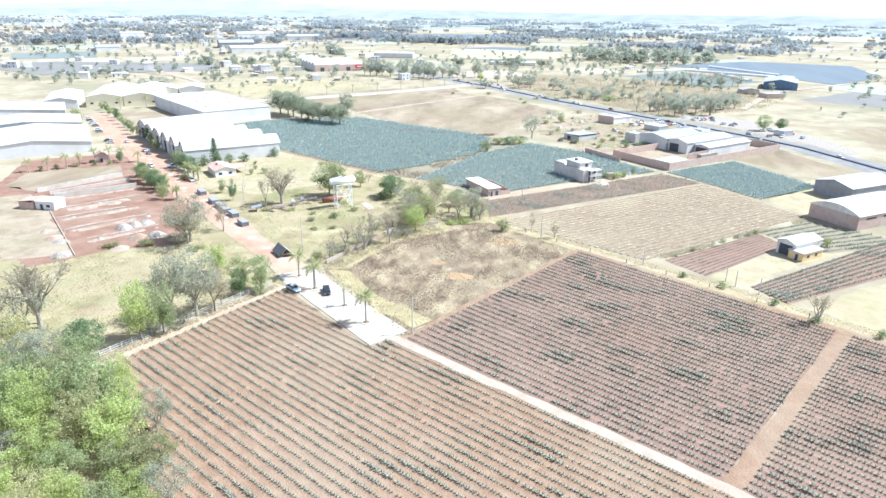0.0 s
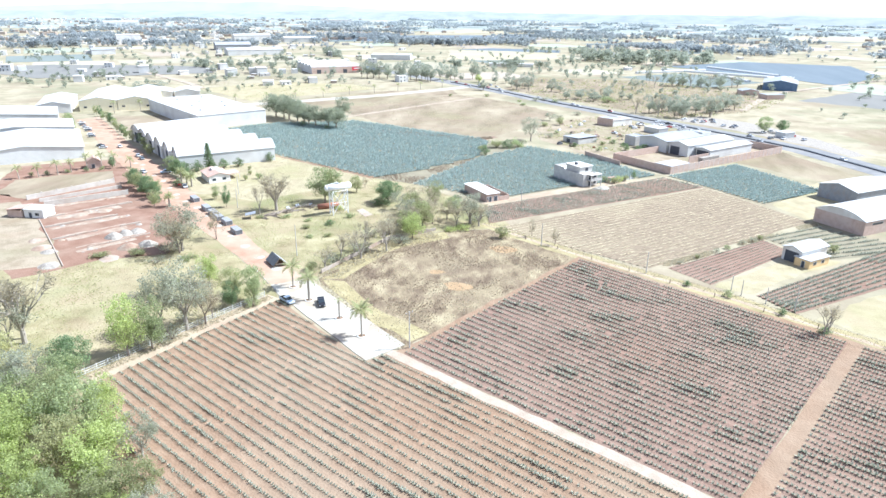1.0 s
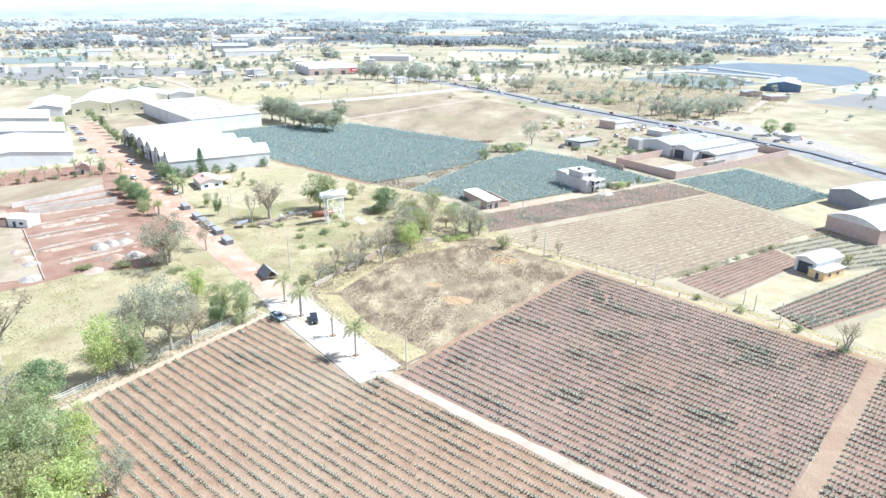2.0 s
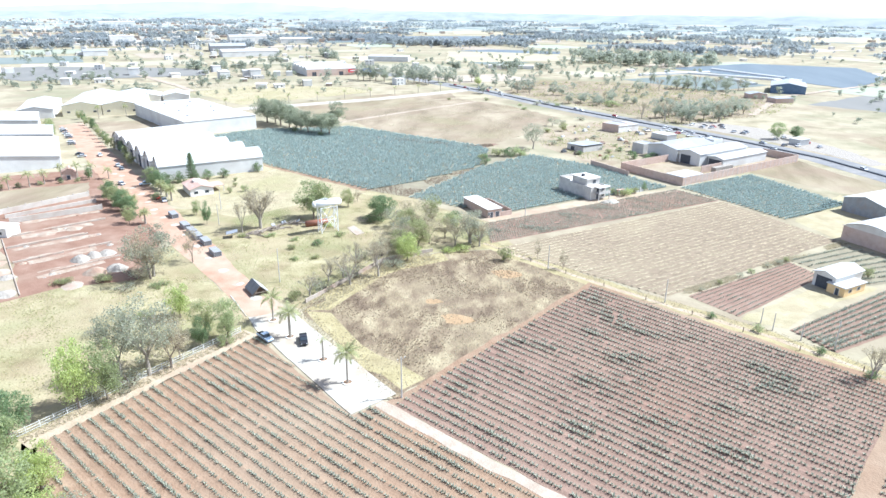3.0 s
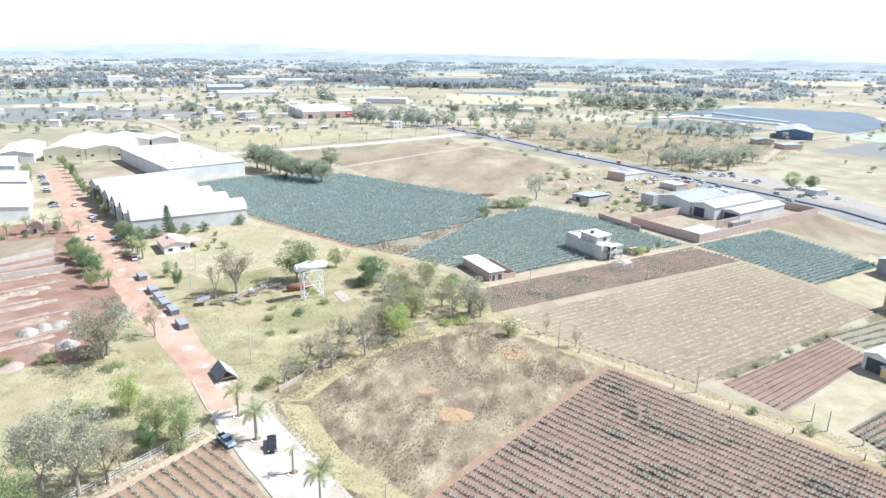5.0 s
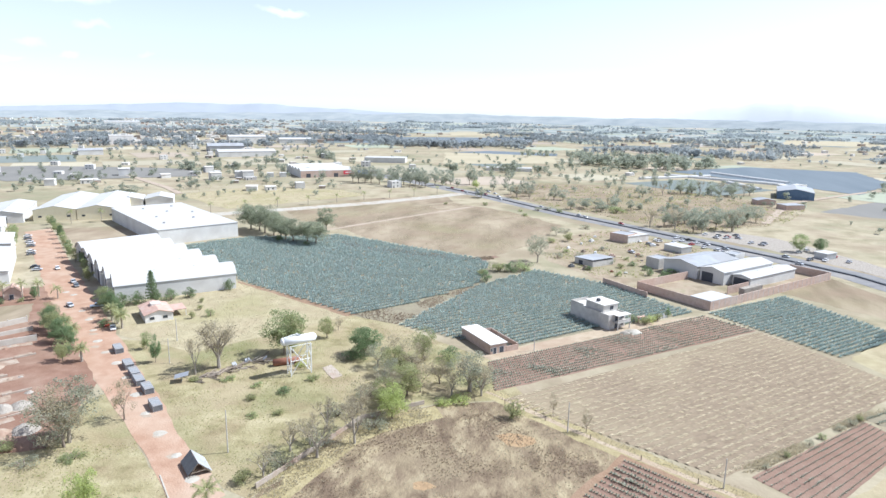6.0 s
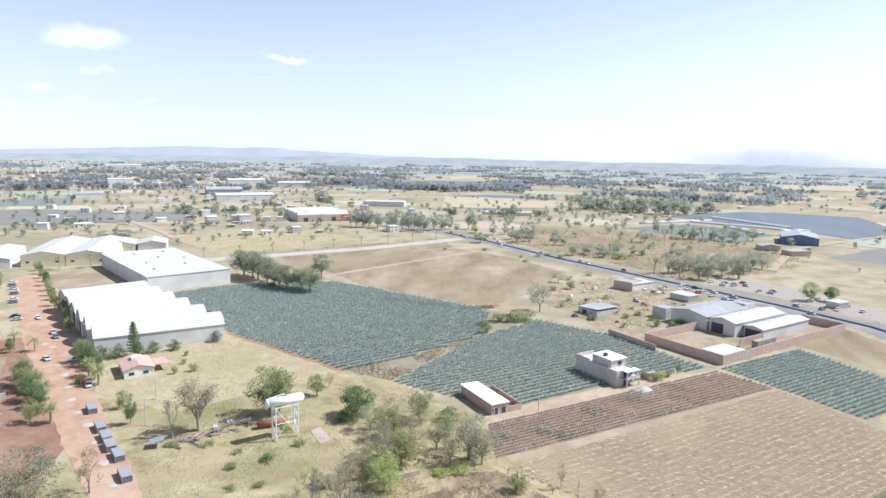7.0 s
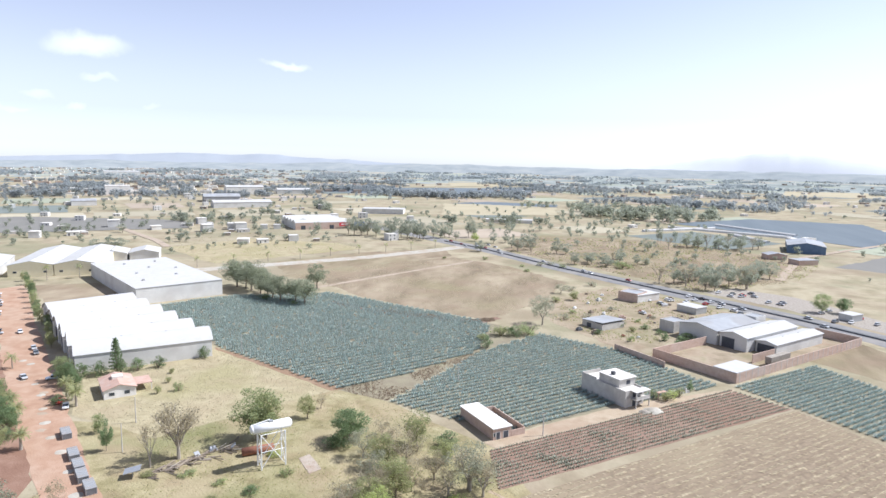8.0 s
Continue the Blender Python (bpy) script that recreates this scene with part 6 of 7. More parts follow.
plot("grass_plot", [(-223, 212), (-207.5, 245), (-222, 262), (-252, 236), (-243, 216)], 0.06, "brownfield", "rough brown grass behind the lot's tall wall", "grass", 1.0)
r4 = random.Random(91)
for x0, y0, x1, y1, h in LOT_ROWS[:5]:
    d = Vector((x1 - x0, y1 - y0)).normalized()
    q = Vector((d.y, -d.x))
    a = Vector((x0, y0)) + q * 0.3
    ln = math.hypot(x1 - x0, y1 - y0)
    for off, wide in ((0.4, r4.uniform(2.2, 4.2)), (-3.4, r4.uniform(1.2, 2.4))):
        g0, g1 = ln * r4.uniform(0, 0.15), ln * r4.uniform(0.75, 0.98)
        c = [a + d * g0 + q * off, a + d * g1 + q * off, a + d * g1 + q * (off + wide), a + d * g0 + q * (off + wide)]
        plot("sand_strip", [tuple(p) for p in c], 0.075, "lotsand", "strip of pale spilled sand along a block wall", "sand", 0.6)


def lot_walls():
    # rows across the lot, from its west edge to the road side
    for i, (x0, y0, x1, y1, h) in enumerate(LOT_ROWS):
        a, b = Vector((x0, y0)), Vector((x1, y1))
        d = b - a
        t = thing("low_block_wall", at(a.x, a.y, math.degrees(math.atan2(d.y, d.x))), "pale concrete block wall across the red building lot", "wall", "lot walls")
        n = max(3, int(d.length / 6))
        for k in range(n):
            if h < 1 and (k * 7 + i) % 5 == 0:
                continue
            part("wall", boxes((d.length * k / n, d.length * (k + 1) / n - 0.25, -0.1, 0.35, -0.1, h * (0.85 + 0.15 * ((k * 3 + i) % 3) / 2))), M["panel_wall" if h > 1 else "lot_wall"], t)
        if h > 1:
            for k in range(n):
                part("pillar", boxes((d.length * (k + 1) / n - 0.25, d.length * (k + 1) / n, -0.14, 0.39, -0.1, h + 0.1)), M["panel_wall"], t)
    a, b = Vector((-153.2, 154.3)), Vector((-196, 190.5))
    d = b - a
    t = thing("lot_kerb", at(a.x, a.y, math.degrees(math.atan2(d.y, d.x))), "low pale kerb along the red lot", "wall")
    part("kerb", boxes((0, d.length, 0, 0.3, -0.1, 0.4)), M["lot_wall"], t)


lot_walls()


def mound(name, x, y, r, h, mat, label, category, group="", seed=0):
    """A heap with an uneven outline, lying on the ground."""
    V, F = [(x, y, h)], []
    n, rings = 14, 4
    for j in range(1, rings + 1):
        for i in range(n):
            a = 2 * math.pi * i / n
            k = 1 + 0.28 * noise.noise(Vector((math.cos(a) * 1.4, math.sin(a) * 1.4, seed + x)))
            rr = r * j / rings * k
            z = h * (1 - (j / rings) ** 1.6) * (1 + 0.25 * noise.noise(Vector((math.cos(a) * j, math.sin(a) * j, seed))))
            V.append((x + rr * math.cos(a), y + rr * math.sin(a), z if j < rings else 0.02))
    for i in range(n):
        F.append((0, 1 + i, 1 + (i + 1) % n))
    for j in range(rings - 1):
        for i in range(n):
            p, q = 1 + j * n + i, 1 + j * n + (i + 1) % n
            F.append((p, p + n, q + n, q))
    ob = raw(name, V, F, M[mat])
    ob.data.shade_smooth()
    return tagged(ob, label, category, group)


for i, (x, y) in enumerate([(-222, 278.5), (-216, 276), (-197, 259), (-187, 251), (-177, 241.5), (-168, 233), (-158.5, 225), (-149, 218.5), (-139, 210), (-128.5, 201), (-119, 192), (-109, 184), (-99, 176), (-90, 168.5)]):
    mound("lime_mound", x, y, 1.55 + 0.2 * math.sin(i * 3), 0.22, "slab", "flat white mound of gravel on the dirt road", "gravel mound", "road mounds", i)
for i, (x, y, r, h, m) in enumerate([(-156.5, 180.5, 3.0, 2.0, "gravel"), (-154.8, 184.5, 2.6, 1.8, "gravel"), (-152.5, 187.6, 3.0, 1.5, "gravel"), (-145, 173.2, 3.6, 1.7, "lotsand"), (-141, 177.4, 3.4, 1.6, "gravel"), (-144.7, 163.4, 3.2, 0.5, "lot_wall"), (-158, 153.6, 3.2, 1.0, "gravel"), (-172, 166, 3.4, 0.9, "lotsand"), (-167, 163.5, 2.6, 0.8, "gravel"), (-179, 171.5, 3, 0.8, "lotsand"), (-186, 199, 3.4, 0.6, "lotsand"), (-181, 206, 3, 0.6, "lotsand"), (8, 290, 3.2, 1.1, "slab"), (5, 288, 2, 0.8, "gravel")]):
    mound("sand_mound", x, y, r, h, m, "pile of pale sand and gravel on bare earth", "sand mound", "sand mounds", 30 + i)


r3 = random.Random(44)
for i in range(22):
    x0, y0, x1, y1, h = r3.choice(LOT_ROWS[:5])
    g = r3.uniform(0.02, 0.95)
    p = Vector((x0 + (x1 - x0) * g + r3.uniform(0.5, 3), y0 + (y1 - y0) * g - r3.uniform(0.5, 2)))
    r = r3.uniform(0.5, 1.3)
    mound("rubble_mound", p.x, p.y, r, r * 0.4, r3.choice(("lotsand", "lotsand", "gravel", "lotsoil")), "small mound of rubble beside a block wall", "rubble mound", "rubble mounds", 60 + i)


# crates along the road
def crate(x, y, angle, ln=5.6, wd=2.3, h=1.6):
    t = thing("metal_crate", at(x, y, angle), "grey metal formwork crate standing along the dirt road", "crate", "road crates")
    part("floor", boxes((0, ln, 0, wd, 0.12, 0.22)), M["steel"], t)
    part("side_panel", boxes((0, ln, 0, 0.08, 0.22, h)), M["crate_grey"], t)
    part("side_panel", boxes((0, ln, wd - 0.08, wd, 0.22, h)), M["crate_grey"], t)
    part("end_panel", boxes((0, 0.08, 0.08, wd - 0.08, 0.22, h)), M["grey_dark"], t)
    part("end_panel", boxes((ln - 0.08, ln, 0.08, wd - 0.08, 0.22, h)), M["grey_dark"], t)
    part("lid", boxes((-0.05, ln + 0.05, -0.05, wd + 0.05, h, h + 0.1)), M["crate_grey"], t)
    for i in range(5):
        xx = 0.1 + (ln - 0.3) * i / 4
        part("rib", boxes((xx, xx + 0.12, -0.08, 0, 0, h + 0.02), (xx, xx + 0.12, wd, wd + 0.08, 0, h + 0.02), (xx, xx + 0.12, 0, wd, h + 0.1, h + 0.16)), M["steel"], t)


for x, y in ((-115.8, 194.6), (-124.4, 202.9), (-130.2, 207), (-135.0, 211.2), (-140.8, 216), (-152.5, 226.2)):
    crate(x, y, 139)


def awning():
    t = thing("tarpaulin_shelter", at(-87.4, 171.8, 137), "open ridge shelter with a pale sheet over a dark frame", "shelter")
    ln, w, h, r = 6.6, 5.0, 3.2, 2.7
    # local x runs along the ridge, y away from the pale side
    def sheet(name, y0, z0, y1, z1, mat, label=""):
        bm = bmesh.new()
        for x0, x1 in ((0, ln * 0.33), (ln * 0.335, ln * 0.66), (ln * 0.665, ln)):
            v = [bm.verts.new(p) for p in ((x0, y0, z0), (x1, y0, z0), (x1, y1, z1), (x0, y1, z1), (x0, y0, z0 - 0.08), (x1, y0, z0 - 0.08), (x1, y1, z1 - 0.08), (x0, y1, z1 - 0.08))]
            for f in ((0, 1, 2, 3), (7, 6, 5, 4), (0, 4, 5, 1), (1, 5, 6, 2), (2, 6, 7, 3), (3, 7, 4, 0)):
                bm.faces.new([v[k] for k in f])
        part(name, bm, M[mat], t, label)
    sheet("sheet", -0.1, 0.4, r, h, "grey_roof", "pale grey sheet")
    # the slope turned from the sun has its shade put into a dark colour
    sheet("dark_sheet", r + 0.05, h - 0.06, w, 0.9, "grey_dark", "sheet coloured dark as the shaded slope")
    for x in (0.1, ln / 2, ln - 0.1):
        for a, b in (((x, 0, -0.1), (x, r, h - 0.12)), ((x, w, -0.1), (x, r, h - 0.12)), ((x, 0.5, 1.1), (x, w - 0.8, 1.1))):
            bm = bmesh.new()
            beam(bm, a, b, 0.07)
            part("frame", bm, M["wood"], t)


awning()


SCRAP = [(-119.5, 213.5), (-107, 233.5)]


# water tower and scrap in the meadow
def water_tower():
    t = thing("water_tower", at(-93.2, 222.6, 46) @ Matrix.Diagonal((1.2, 1.2, 1.0, 1)), "white horizontal water tank on a lattice steel stand", "water tower")
    for x in (0, 5.2):
        for y in (0, 2.6):
            bm = bmesh.new()
            beam(bm, (x, y, -0.1), (x, y, 9.4), 0.14)
            part("leg", bm, M["white_paint"], t)
        for a, b in (((x, 0, 0.4), (x, 2.6, 4.7)), ((x, 2.6, 0.4), (x, 0, 4.7)), ((x, 0, 4.8), (x, 2.6, 9.2)), ((x, 2.6, 4.8), (x, 0, 9.2))):
            bm = bmesh.new()
            beam(bm, a, b, 0.07)
            part("brace", bm, M["white_paint"], t)
    for y in (0, 2.6):
        for a, b in (((0, y, 0.4), (5.2, y, 9.2)), ((5.2, y, 0.4), (0, y, 9.2)), ((0, y, 9.3), (5.2, y, 9.3)), ((0, y, 4.7), (5.2, y, 4.7))):
            bm = bmesh.new()
            beam(bm, a, b, 0.08)
            part("brace", bm, M["white_paint"], t)
    bm = bmesh.new()
    beam(bm, (-1.4, 1.3, 10.6), (6.6, 1.3, 10.6), 1.2, 20)
    beam(bm, (-1.4, 1.3, 10.6), (-1.8, 1.3, 10.6), 1.2, 20, 0.7)
    beam(bm, (6.6, 1.3, 10.6), (7.0, 1.3, 10.6), 1.2, 20, 0.7)
    part("tank", bm, M["white_paint"], t, "weathered white steel tank", True)
    bm = bmesh.new()
    beam(bm, (-1.2, 1.3, 11.8), (2.4, 1.3, 12.4), 0.12)
    part("pipe", bm, M["white_paint"], t)
    part("manhole", boxes((2.2, 3.0, 0.9, 1.7, 11.7, 12.1)), M["steel"], t)


water_tower()
bm = bmesh.new()
beam(bm, (-102, 228.5, 1.1), (-95.5, 233.5, 1.1), 1.1, 18)
tagged(part("rusty_tank", bm, M["rust"], None, "", True), "rusty brown steel cylinder lying in the grass", "tank")
plot("old_slab", [(-87, 231), (-81, 224), (-79, 227), (-85.5, 234)], 0.12, "lot_wall", "broken old concrete slab in the meadow", "pavement", 0.2, 0.12)
rng = random.Random(9)
for i in range(70):
    f = rng.random()
    x, y = SCRAP[0][0] + (SCRAP[1][0] - SCRAP[0][0]) * f + rng.uniform(-1.6, 1.6), SCRAP[0][1] + (SCRAP[1][1] - SCRAP[0][1]) * f + rng.uniform(-1.6, 1.6)
    t = thing("scrap_timber", at(x, y, rng.uniform(-20, 80)), "weathered plank in a scrap heap under the trees", "scrap", "scrap heap")
    ln, z = rng.uniform(1.8, 5), rng.uniform(0.0, 0.7)
    bm = bmesh.new()
    beam(bm, (0, 0, 0.05), (ln, 0, 0.1 + z), rng.uniform(0.12, 0.26), 4)
    part("plank", bm, M[rng.choice(("wood", "wood", "wood", "bark", "palebark"))], t)
for i in range(4):
    f = 0.6 + 0.4 * i / 4
    x, y = SCRAP[0][0] + (SCRAP[1][0] - SCRAP[0][0]) * f + rng.uniform(-1, 1), SCRAP[0][1] + (SCRAP[1][1] - SCRAP[0][1]) * f + rng.uniform(-1, 1)
    t = thing("broken_sheet", at(x, y, rng.uniform(0, 180)), "white broken panel leaning on the scrap heap", "scrap", "scrap heap")
    bm = bmesh.new()
    extrude_profile(bm, [(0, 0.05), (1.5, 1.2), (1.62, 1.1), (0.2, 0.0)], 0, rng.uniform(0.8, 1.8))
    part("panel", bm, M["grey_roof"], t)
t = thing("solar_table", at(-122, 211.8, 30), "small pale grey solar panel on a post beside the lane", "solar panel")
bm = bmesh.new()
beam(bm, (0, 0, -0.1), (0, 0, 1.85), 0.1)
part("post", bm, M["steel"], t)
bm = bmesh.new()
extrude_profile(bm, [(-1.9, 1.5), (1.9, 2.2), (1.9, 2.3), (-1.9, 1.6)], -1.6, 1.6)
part("panel", bm, M["steel"], t)


# walls, fences and poles
def long_wall(name, pts, h, thick, mat, label, step=3.0):
    for (x0, y0), (x1, y1) in zip(pts, pts[1:]):
        d = math.hypot(x1 - x0, y1 - y0)
        t = thing(name, at(x0, y0, math.degrees(math.atan2(y1 - y0, x1 - x0))), label, "wall")
        n = max(1, int(d / step))
        for i in range(n):
            hh = h * (0.9 + 0.2 * abs(noise.noise(Vector((x0 + i * 1.7, y0, 3)))))
            part("wall", boxes((d * i / n + 0.02, d * (i + 1) / n - 0.02, 0, thick, -0.1, hh)), M[mat], t)


long_wall("stone_wall", [(-75.2, 168.5), (-70.2, 184), (-64.5, 202), (-51, 215)], 1.3, 0.28, "lot_wall", "low pale stone wall along the dry lot")


bm = boxes((0, 0.035, -0.02, 0.02, 0.12, 1.35))
BAR = bpy.data.meshes.new("bar")
bm.to_mesh(BAR)
bm.free()
BAR.materials.append(M["steel"])


def railing(pts):
    for (x0, y0), (x1, y1) in zip(pts, pts[1:]):
        d = math.hypot(x1 - x0, y1 - y0)
        t = thing("metal_railing", at(x0, y0, math.degrees(math.atan2(y1 - y0, x1 - x0))), "pale metal railing along the crop field", "fence")
        n = max(1, round(d / 2.6))
        for i in range(n + 1):
            part("post", boxes((d * i / n - 0.06, d * i / n + 0.06, -0.06, 0.06, -0.1, 1.55)), M["grey_wall"], t)
        for i in range(n):
            a, b = d * i / n + 0.06, d * (i + 1) / n - 0.06
            for z in (0.2, 0.75, 1.3):
                part("rail", boxes((a, b, -0.035, 0.035, z, z + 0.07)), M["grey_wall"], t)
            for k in range(6):
                p = new("bar", BAR)
                p.parent = t
                p.location = (a + 0.2 + k * 0.4, 0, 0)


railing([(-84, 149.6), (-93, 127.3), (-103.5, 101.5)])


def pole(x, y, h, label, arm=True, group="poles"):
    t = thing("utility_pole", at(x, y, 50), label, "pole", group)
    bm = bmesh.new()
    beam(bm, (0, 0, -0.2), (0, 0, h), 0.16, 8, 0.1)
    part("post", bm, M["concrete"], t)
    if arm:
        part("crossarm", boxes((-1.0, 1.0, -0.06, 0.06, h - 0.5, h - 0.36)), M["wood"], t)
        for k in (-0.9, 0, 0.9):
            part("insulator", boxes((k - 0.05, k + 0.05, -0.05, 0.05, h - 0.36, h - 0.12)), M["white_paint"], t)
    return t


for x, y, h, arm in [(-37.5, 131.5, 9.6, True), (-88.5, 180, 10.5, False), (-13, 209, 8, False), (20, 192.5, 7, False), (45, 182, 5, False), (43, 185.5, 4.5, False), (-133.5, 222.5, 8, False), (-143, 240, 8, False),
                     (-210, 296, 9, False), (-196, 330, 8, False), (-58, 300, 7, False), (-25.5, 262, 7, True), (57, 175, 7.5, False), (50.5, 178, 5, False), (-150, 312, 7, False), (-120, 345, 7, False)]:
    pole(x, y, h, "slim concrete utility pole with a crossarm" if arm else "slim plain concrete pole", arm)
for i in range(9):
    f = i / 8
    t = thing("fence_post", at(-30 + 90 * f, 220.5 - 55 * f, 0), "short weathered wooden fence post beside the track", "post", "track posts")
    part("post", boxes((-0.09, 0.09, -0.09, 0.09, -0.1, 1.4)), M["wood"], t)
for x, y, a, m in ((-283.5, 756, 38, "sign_red"), (-270, 767, 38, "sign_blue")):
    t = thing("billboard", at(x, y, a), "red billboard beside the large hall" if m == "sign_red" else "blue billboard beside the large hall", "billboard")
    part("board", boxes((0, 12, 0, 0.4, 3, 7)), M[m], t)
    part("lettering_bar", boxes((2, 10, -0.06, 0, 4.6, 5.6)), M["white_paint"], t)
    for k in (2, 9.5):
        part("post", boxes((k, k + 0.4, 0.05, 0.35, 0, 3)), M["steel"], t)


# ---- vehicles ----
def car(paint, pickup=False):
    t = thing("pickup_truck" if pickup else "car", at(0, -900), "", "pickup" if pickup else "car", "vehicles")
    ln = 5.2 if pickup else 4.4
    w = 1.8
    if pickup:
        prof = [(0, 0.45), (0.1, 0.95), (1.5, 1.05), (ln, 1.05), (ln, 0.45)]
        cab = [(1.35, 1.05), (1.95, 1.7), (3.0, 1.7), (3.25, 1.05)]
    else:
        prof = [(0, 0.4), (0.05, 0.8), (1.1, 0.95), (3.9, 1.0), (ln, 0.85), (ln, 0.4)]
        cab = [(0.95, 0.95), (1.65, 1.45), (3.2, 1.45), (3.95, 0.99)]
    bm = bmesh.new()
    extrude_profile(bm, prof, 0, w)
    bmesh.ops.bevel(bm, geom=list(bm.edges), offset=0.08, segments=1, affect="EDGES")
    body = part("body", bm, CAR[paint], t)
    bm = bmesh.new()
    extrude_profile(bm, cab, 0.12, w - 0.12)
    part("window_glass", bm, M["glass"], t)
    bm = bmesh.new()
    top = max(z for _, z in cab)
    xs = [x for x, z in cab if z == top]
    box(bm, xs[0] - 0.05, xs[1] + 0.05, 0.1, w - 0.1, top, top + 0.06)
    part("roof", bm, CAR[paint], t)
    if pickup:
        part("load_bed", boxes((3.4, ln - 0.1, 0.15, w - 0.15, 1.06, 1.09)), M["rubber"], t)
    for x in (0.85, ln - 0.95):
        for y in (-0.02, w - 0.2):
            bm = bmesh.new()
            beam(bm, (x, y, 0.33), (x, y + 0.22, 0.33), 0.33, 12)
            wh = part("wheel", bm, M["rubber"], t)
            bm = bmesh.new()
            beam(bm, (x, y - 0.01, 0.33), (x, y + 0.23, 0.33), 0.18, 8)
            part("rim", bm, M["steel"], wh)
    for y in (0.12, w - 0.42):
        part("headlight", boxes((-0.02, 0.05, y, y + 0.3, 0.66, 0.8)), M["white_paint"], t)
        part("tail_light", boxes((ln - 0.04, ln + 0.02, y, y + 0.3, 0.7, 0.84)), CAR["red"], t)
    return t


CARS = {(c, p): car(c, p) for c, p in (("white", False), ("silver", False), ("black", False), ("red", False), ("grey", False), ("blue", True), ("white", True), ("black", True))}


def park(paint, pickup, x, y, angle, label):
    k = copy_thing(CARS[(paint, pickup)], at(x, y, angle, 0.09))
    k["label"] = label
    return k


park("blue", True, -73.6, 146.8, 148, "light blue pickup parked on the concrete apron").location.z = 0.15
park("black", True, -64.8, 146.6, 118, "dark pickup parked on the concrete apron").location.z = 0.15
rng = random.Random(17)
WORDS = {"white": "white", "silver": "silver grey", "black": "black", "red": "red", "grey": "dark grey", "blue": "light blue"}
cars = [k for k in CARS if not k[1]] + [("white", False)] * 3 + [("silver", False)]
for x, y, a in [(-316, 358, 220), (-311, 354, 220), (-306, 349, 220), (-295, 338, 220), (-290, 333, 220), (-266, 311, 220), (-261, 307, 220), (-222, 286, 140), (-228, 291, 140), (-253, 309, 140), (-174, 246, 140), (-169, 243, 130), (-330, 371, 220), (-324, 365, 220), (-203, 262, 150)]:
    c = rng.choice(cars)
    park(*c, x, y, a, WORDS[c[0]] + " car parked beside the dirt road")
park("blue", True, -196, 262, 45, "light blue pickup standing across the dirt road")
for x, y in [(70, 492), (77, 489), (82, 494), (88, 492), (89, 476), (93, 475), (51, 477), (46, 480), (58, 470), (60, 457), (63, 450), (73, 454), (112, 459), (118, 466), (102, 441), (112, 440), (118, 436), (76, 500), (66, 498), (84, 503), (54, 464), (48, 470), (30, 455), (24, 462), (100, 478), (126, 446), (131, 440), (36, 468), (42, 462), (68, 445), (14, 430), (80, 408), (88, 400)]:
    c = rng.choice(cars)
    park(*c, x, y, rng.choice((45, 132, 225, 315)) + rng.uniform(-8, 8), WORDS[c[0]] + " car parked beside the highway")
for x, y, a in [(-82, 622, 130), (-48, 590, 310), (-17, 556, 310), (-8, 545, 130), (17, 524, 130), (104, 424, 128), (136, 380, 118), (150, 340, 296), (60, 466, 310), (-120, 660, 130), (-110, 664, 130), (-130, 672, 310), (-100, 652, 130), (-92, 660, 140), (-113, 678, 120), (-140, 690, 130), (-100, 672, 140), (-86, 640, 130)]:
    c = rng.choice(cars)
    park(*c, x, y, a, WORDS[c[0]] + " car standing on the highway")
for k in CARS.values():
    for o in (*k.children_recursive, k):
        bpy.data.objects.remove(o)


# straw lying over the harvested rows
rng = random.Random(23)
spots = []
for line in stubble:
    for x, y, a in along(line, 0.4, rng, 0.24):
        if rng.random() < 0.7 + 0.9 * noise.noise(Vector((x * 0.3, y * 0.3, 4))):
            spots.append((x, y, 0.2, a - 1.0 + rng.uniform(-0.6, 0.6), rng.uniform(0.4, 1.05)))
STRAW = []
for i in range(5):
    V, F = [], []
    r2 = random.Random(500 + i)
    for _ in range(5):
        p = Vector((r2.uniform(-0.4, 0.4), r2.uniform(-0.2, 0.2), r2.uniform(0, 0.16)))
        a = r2.uniform(-0.35, 0.35)
        d = Vector((math.cos(a), math.sin(a), r2.uniform(-0.1, 0.2))) * r2.uniform(0.6, 1.1)
        s = Vector((-d.y, d.x, 0)).normalized() * 0.06
        b = len(V)
        V += [tuple(p - d / 2 - s), tuple(p - d / 2 + s), tuple(p + d / 2 + s), tuple(p + d / 2 - s)]
        F.append((b, b + 1, b + 2, b + 3))
    STRAW.append((np.array(V), F))
scatter("straw_litter", spots, STRAW, M["straw"], "dry straw lying along harvested rows", "straw", rng=rng)

# rough grass tufts in the meadow and the dry lot
TUFT = []
for i in range(6):
    V, F = [], []
    r2 = random.Random(700 + i)
    for _ in range(8):
        a, t0 = r2.uniform(0, 6.28), r2.uniform(0.1, 0.9)
        p = Vector((r2.uniform(-0.35, 0.35), r2.uniform(-0.35, 0.35), 0))
        d = Vector((math.cos(a) * t0, math.sin(a) * t0, 1)).normalized() * r2.uniform(0.4, 1)
        s = Vector((-math.sin(a), math.cos(a), 0)) * 0.09
        b = len(V)
        V += [tuple(p - s), tuple(p + s), tuple(p + d)]
        F.append((b, b + 1, b + 2))
    TUFT.append((np.array(V), F))


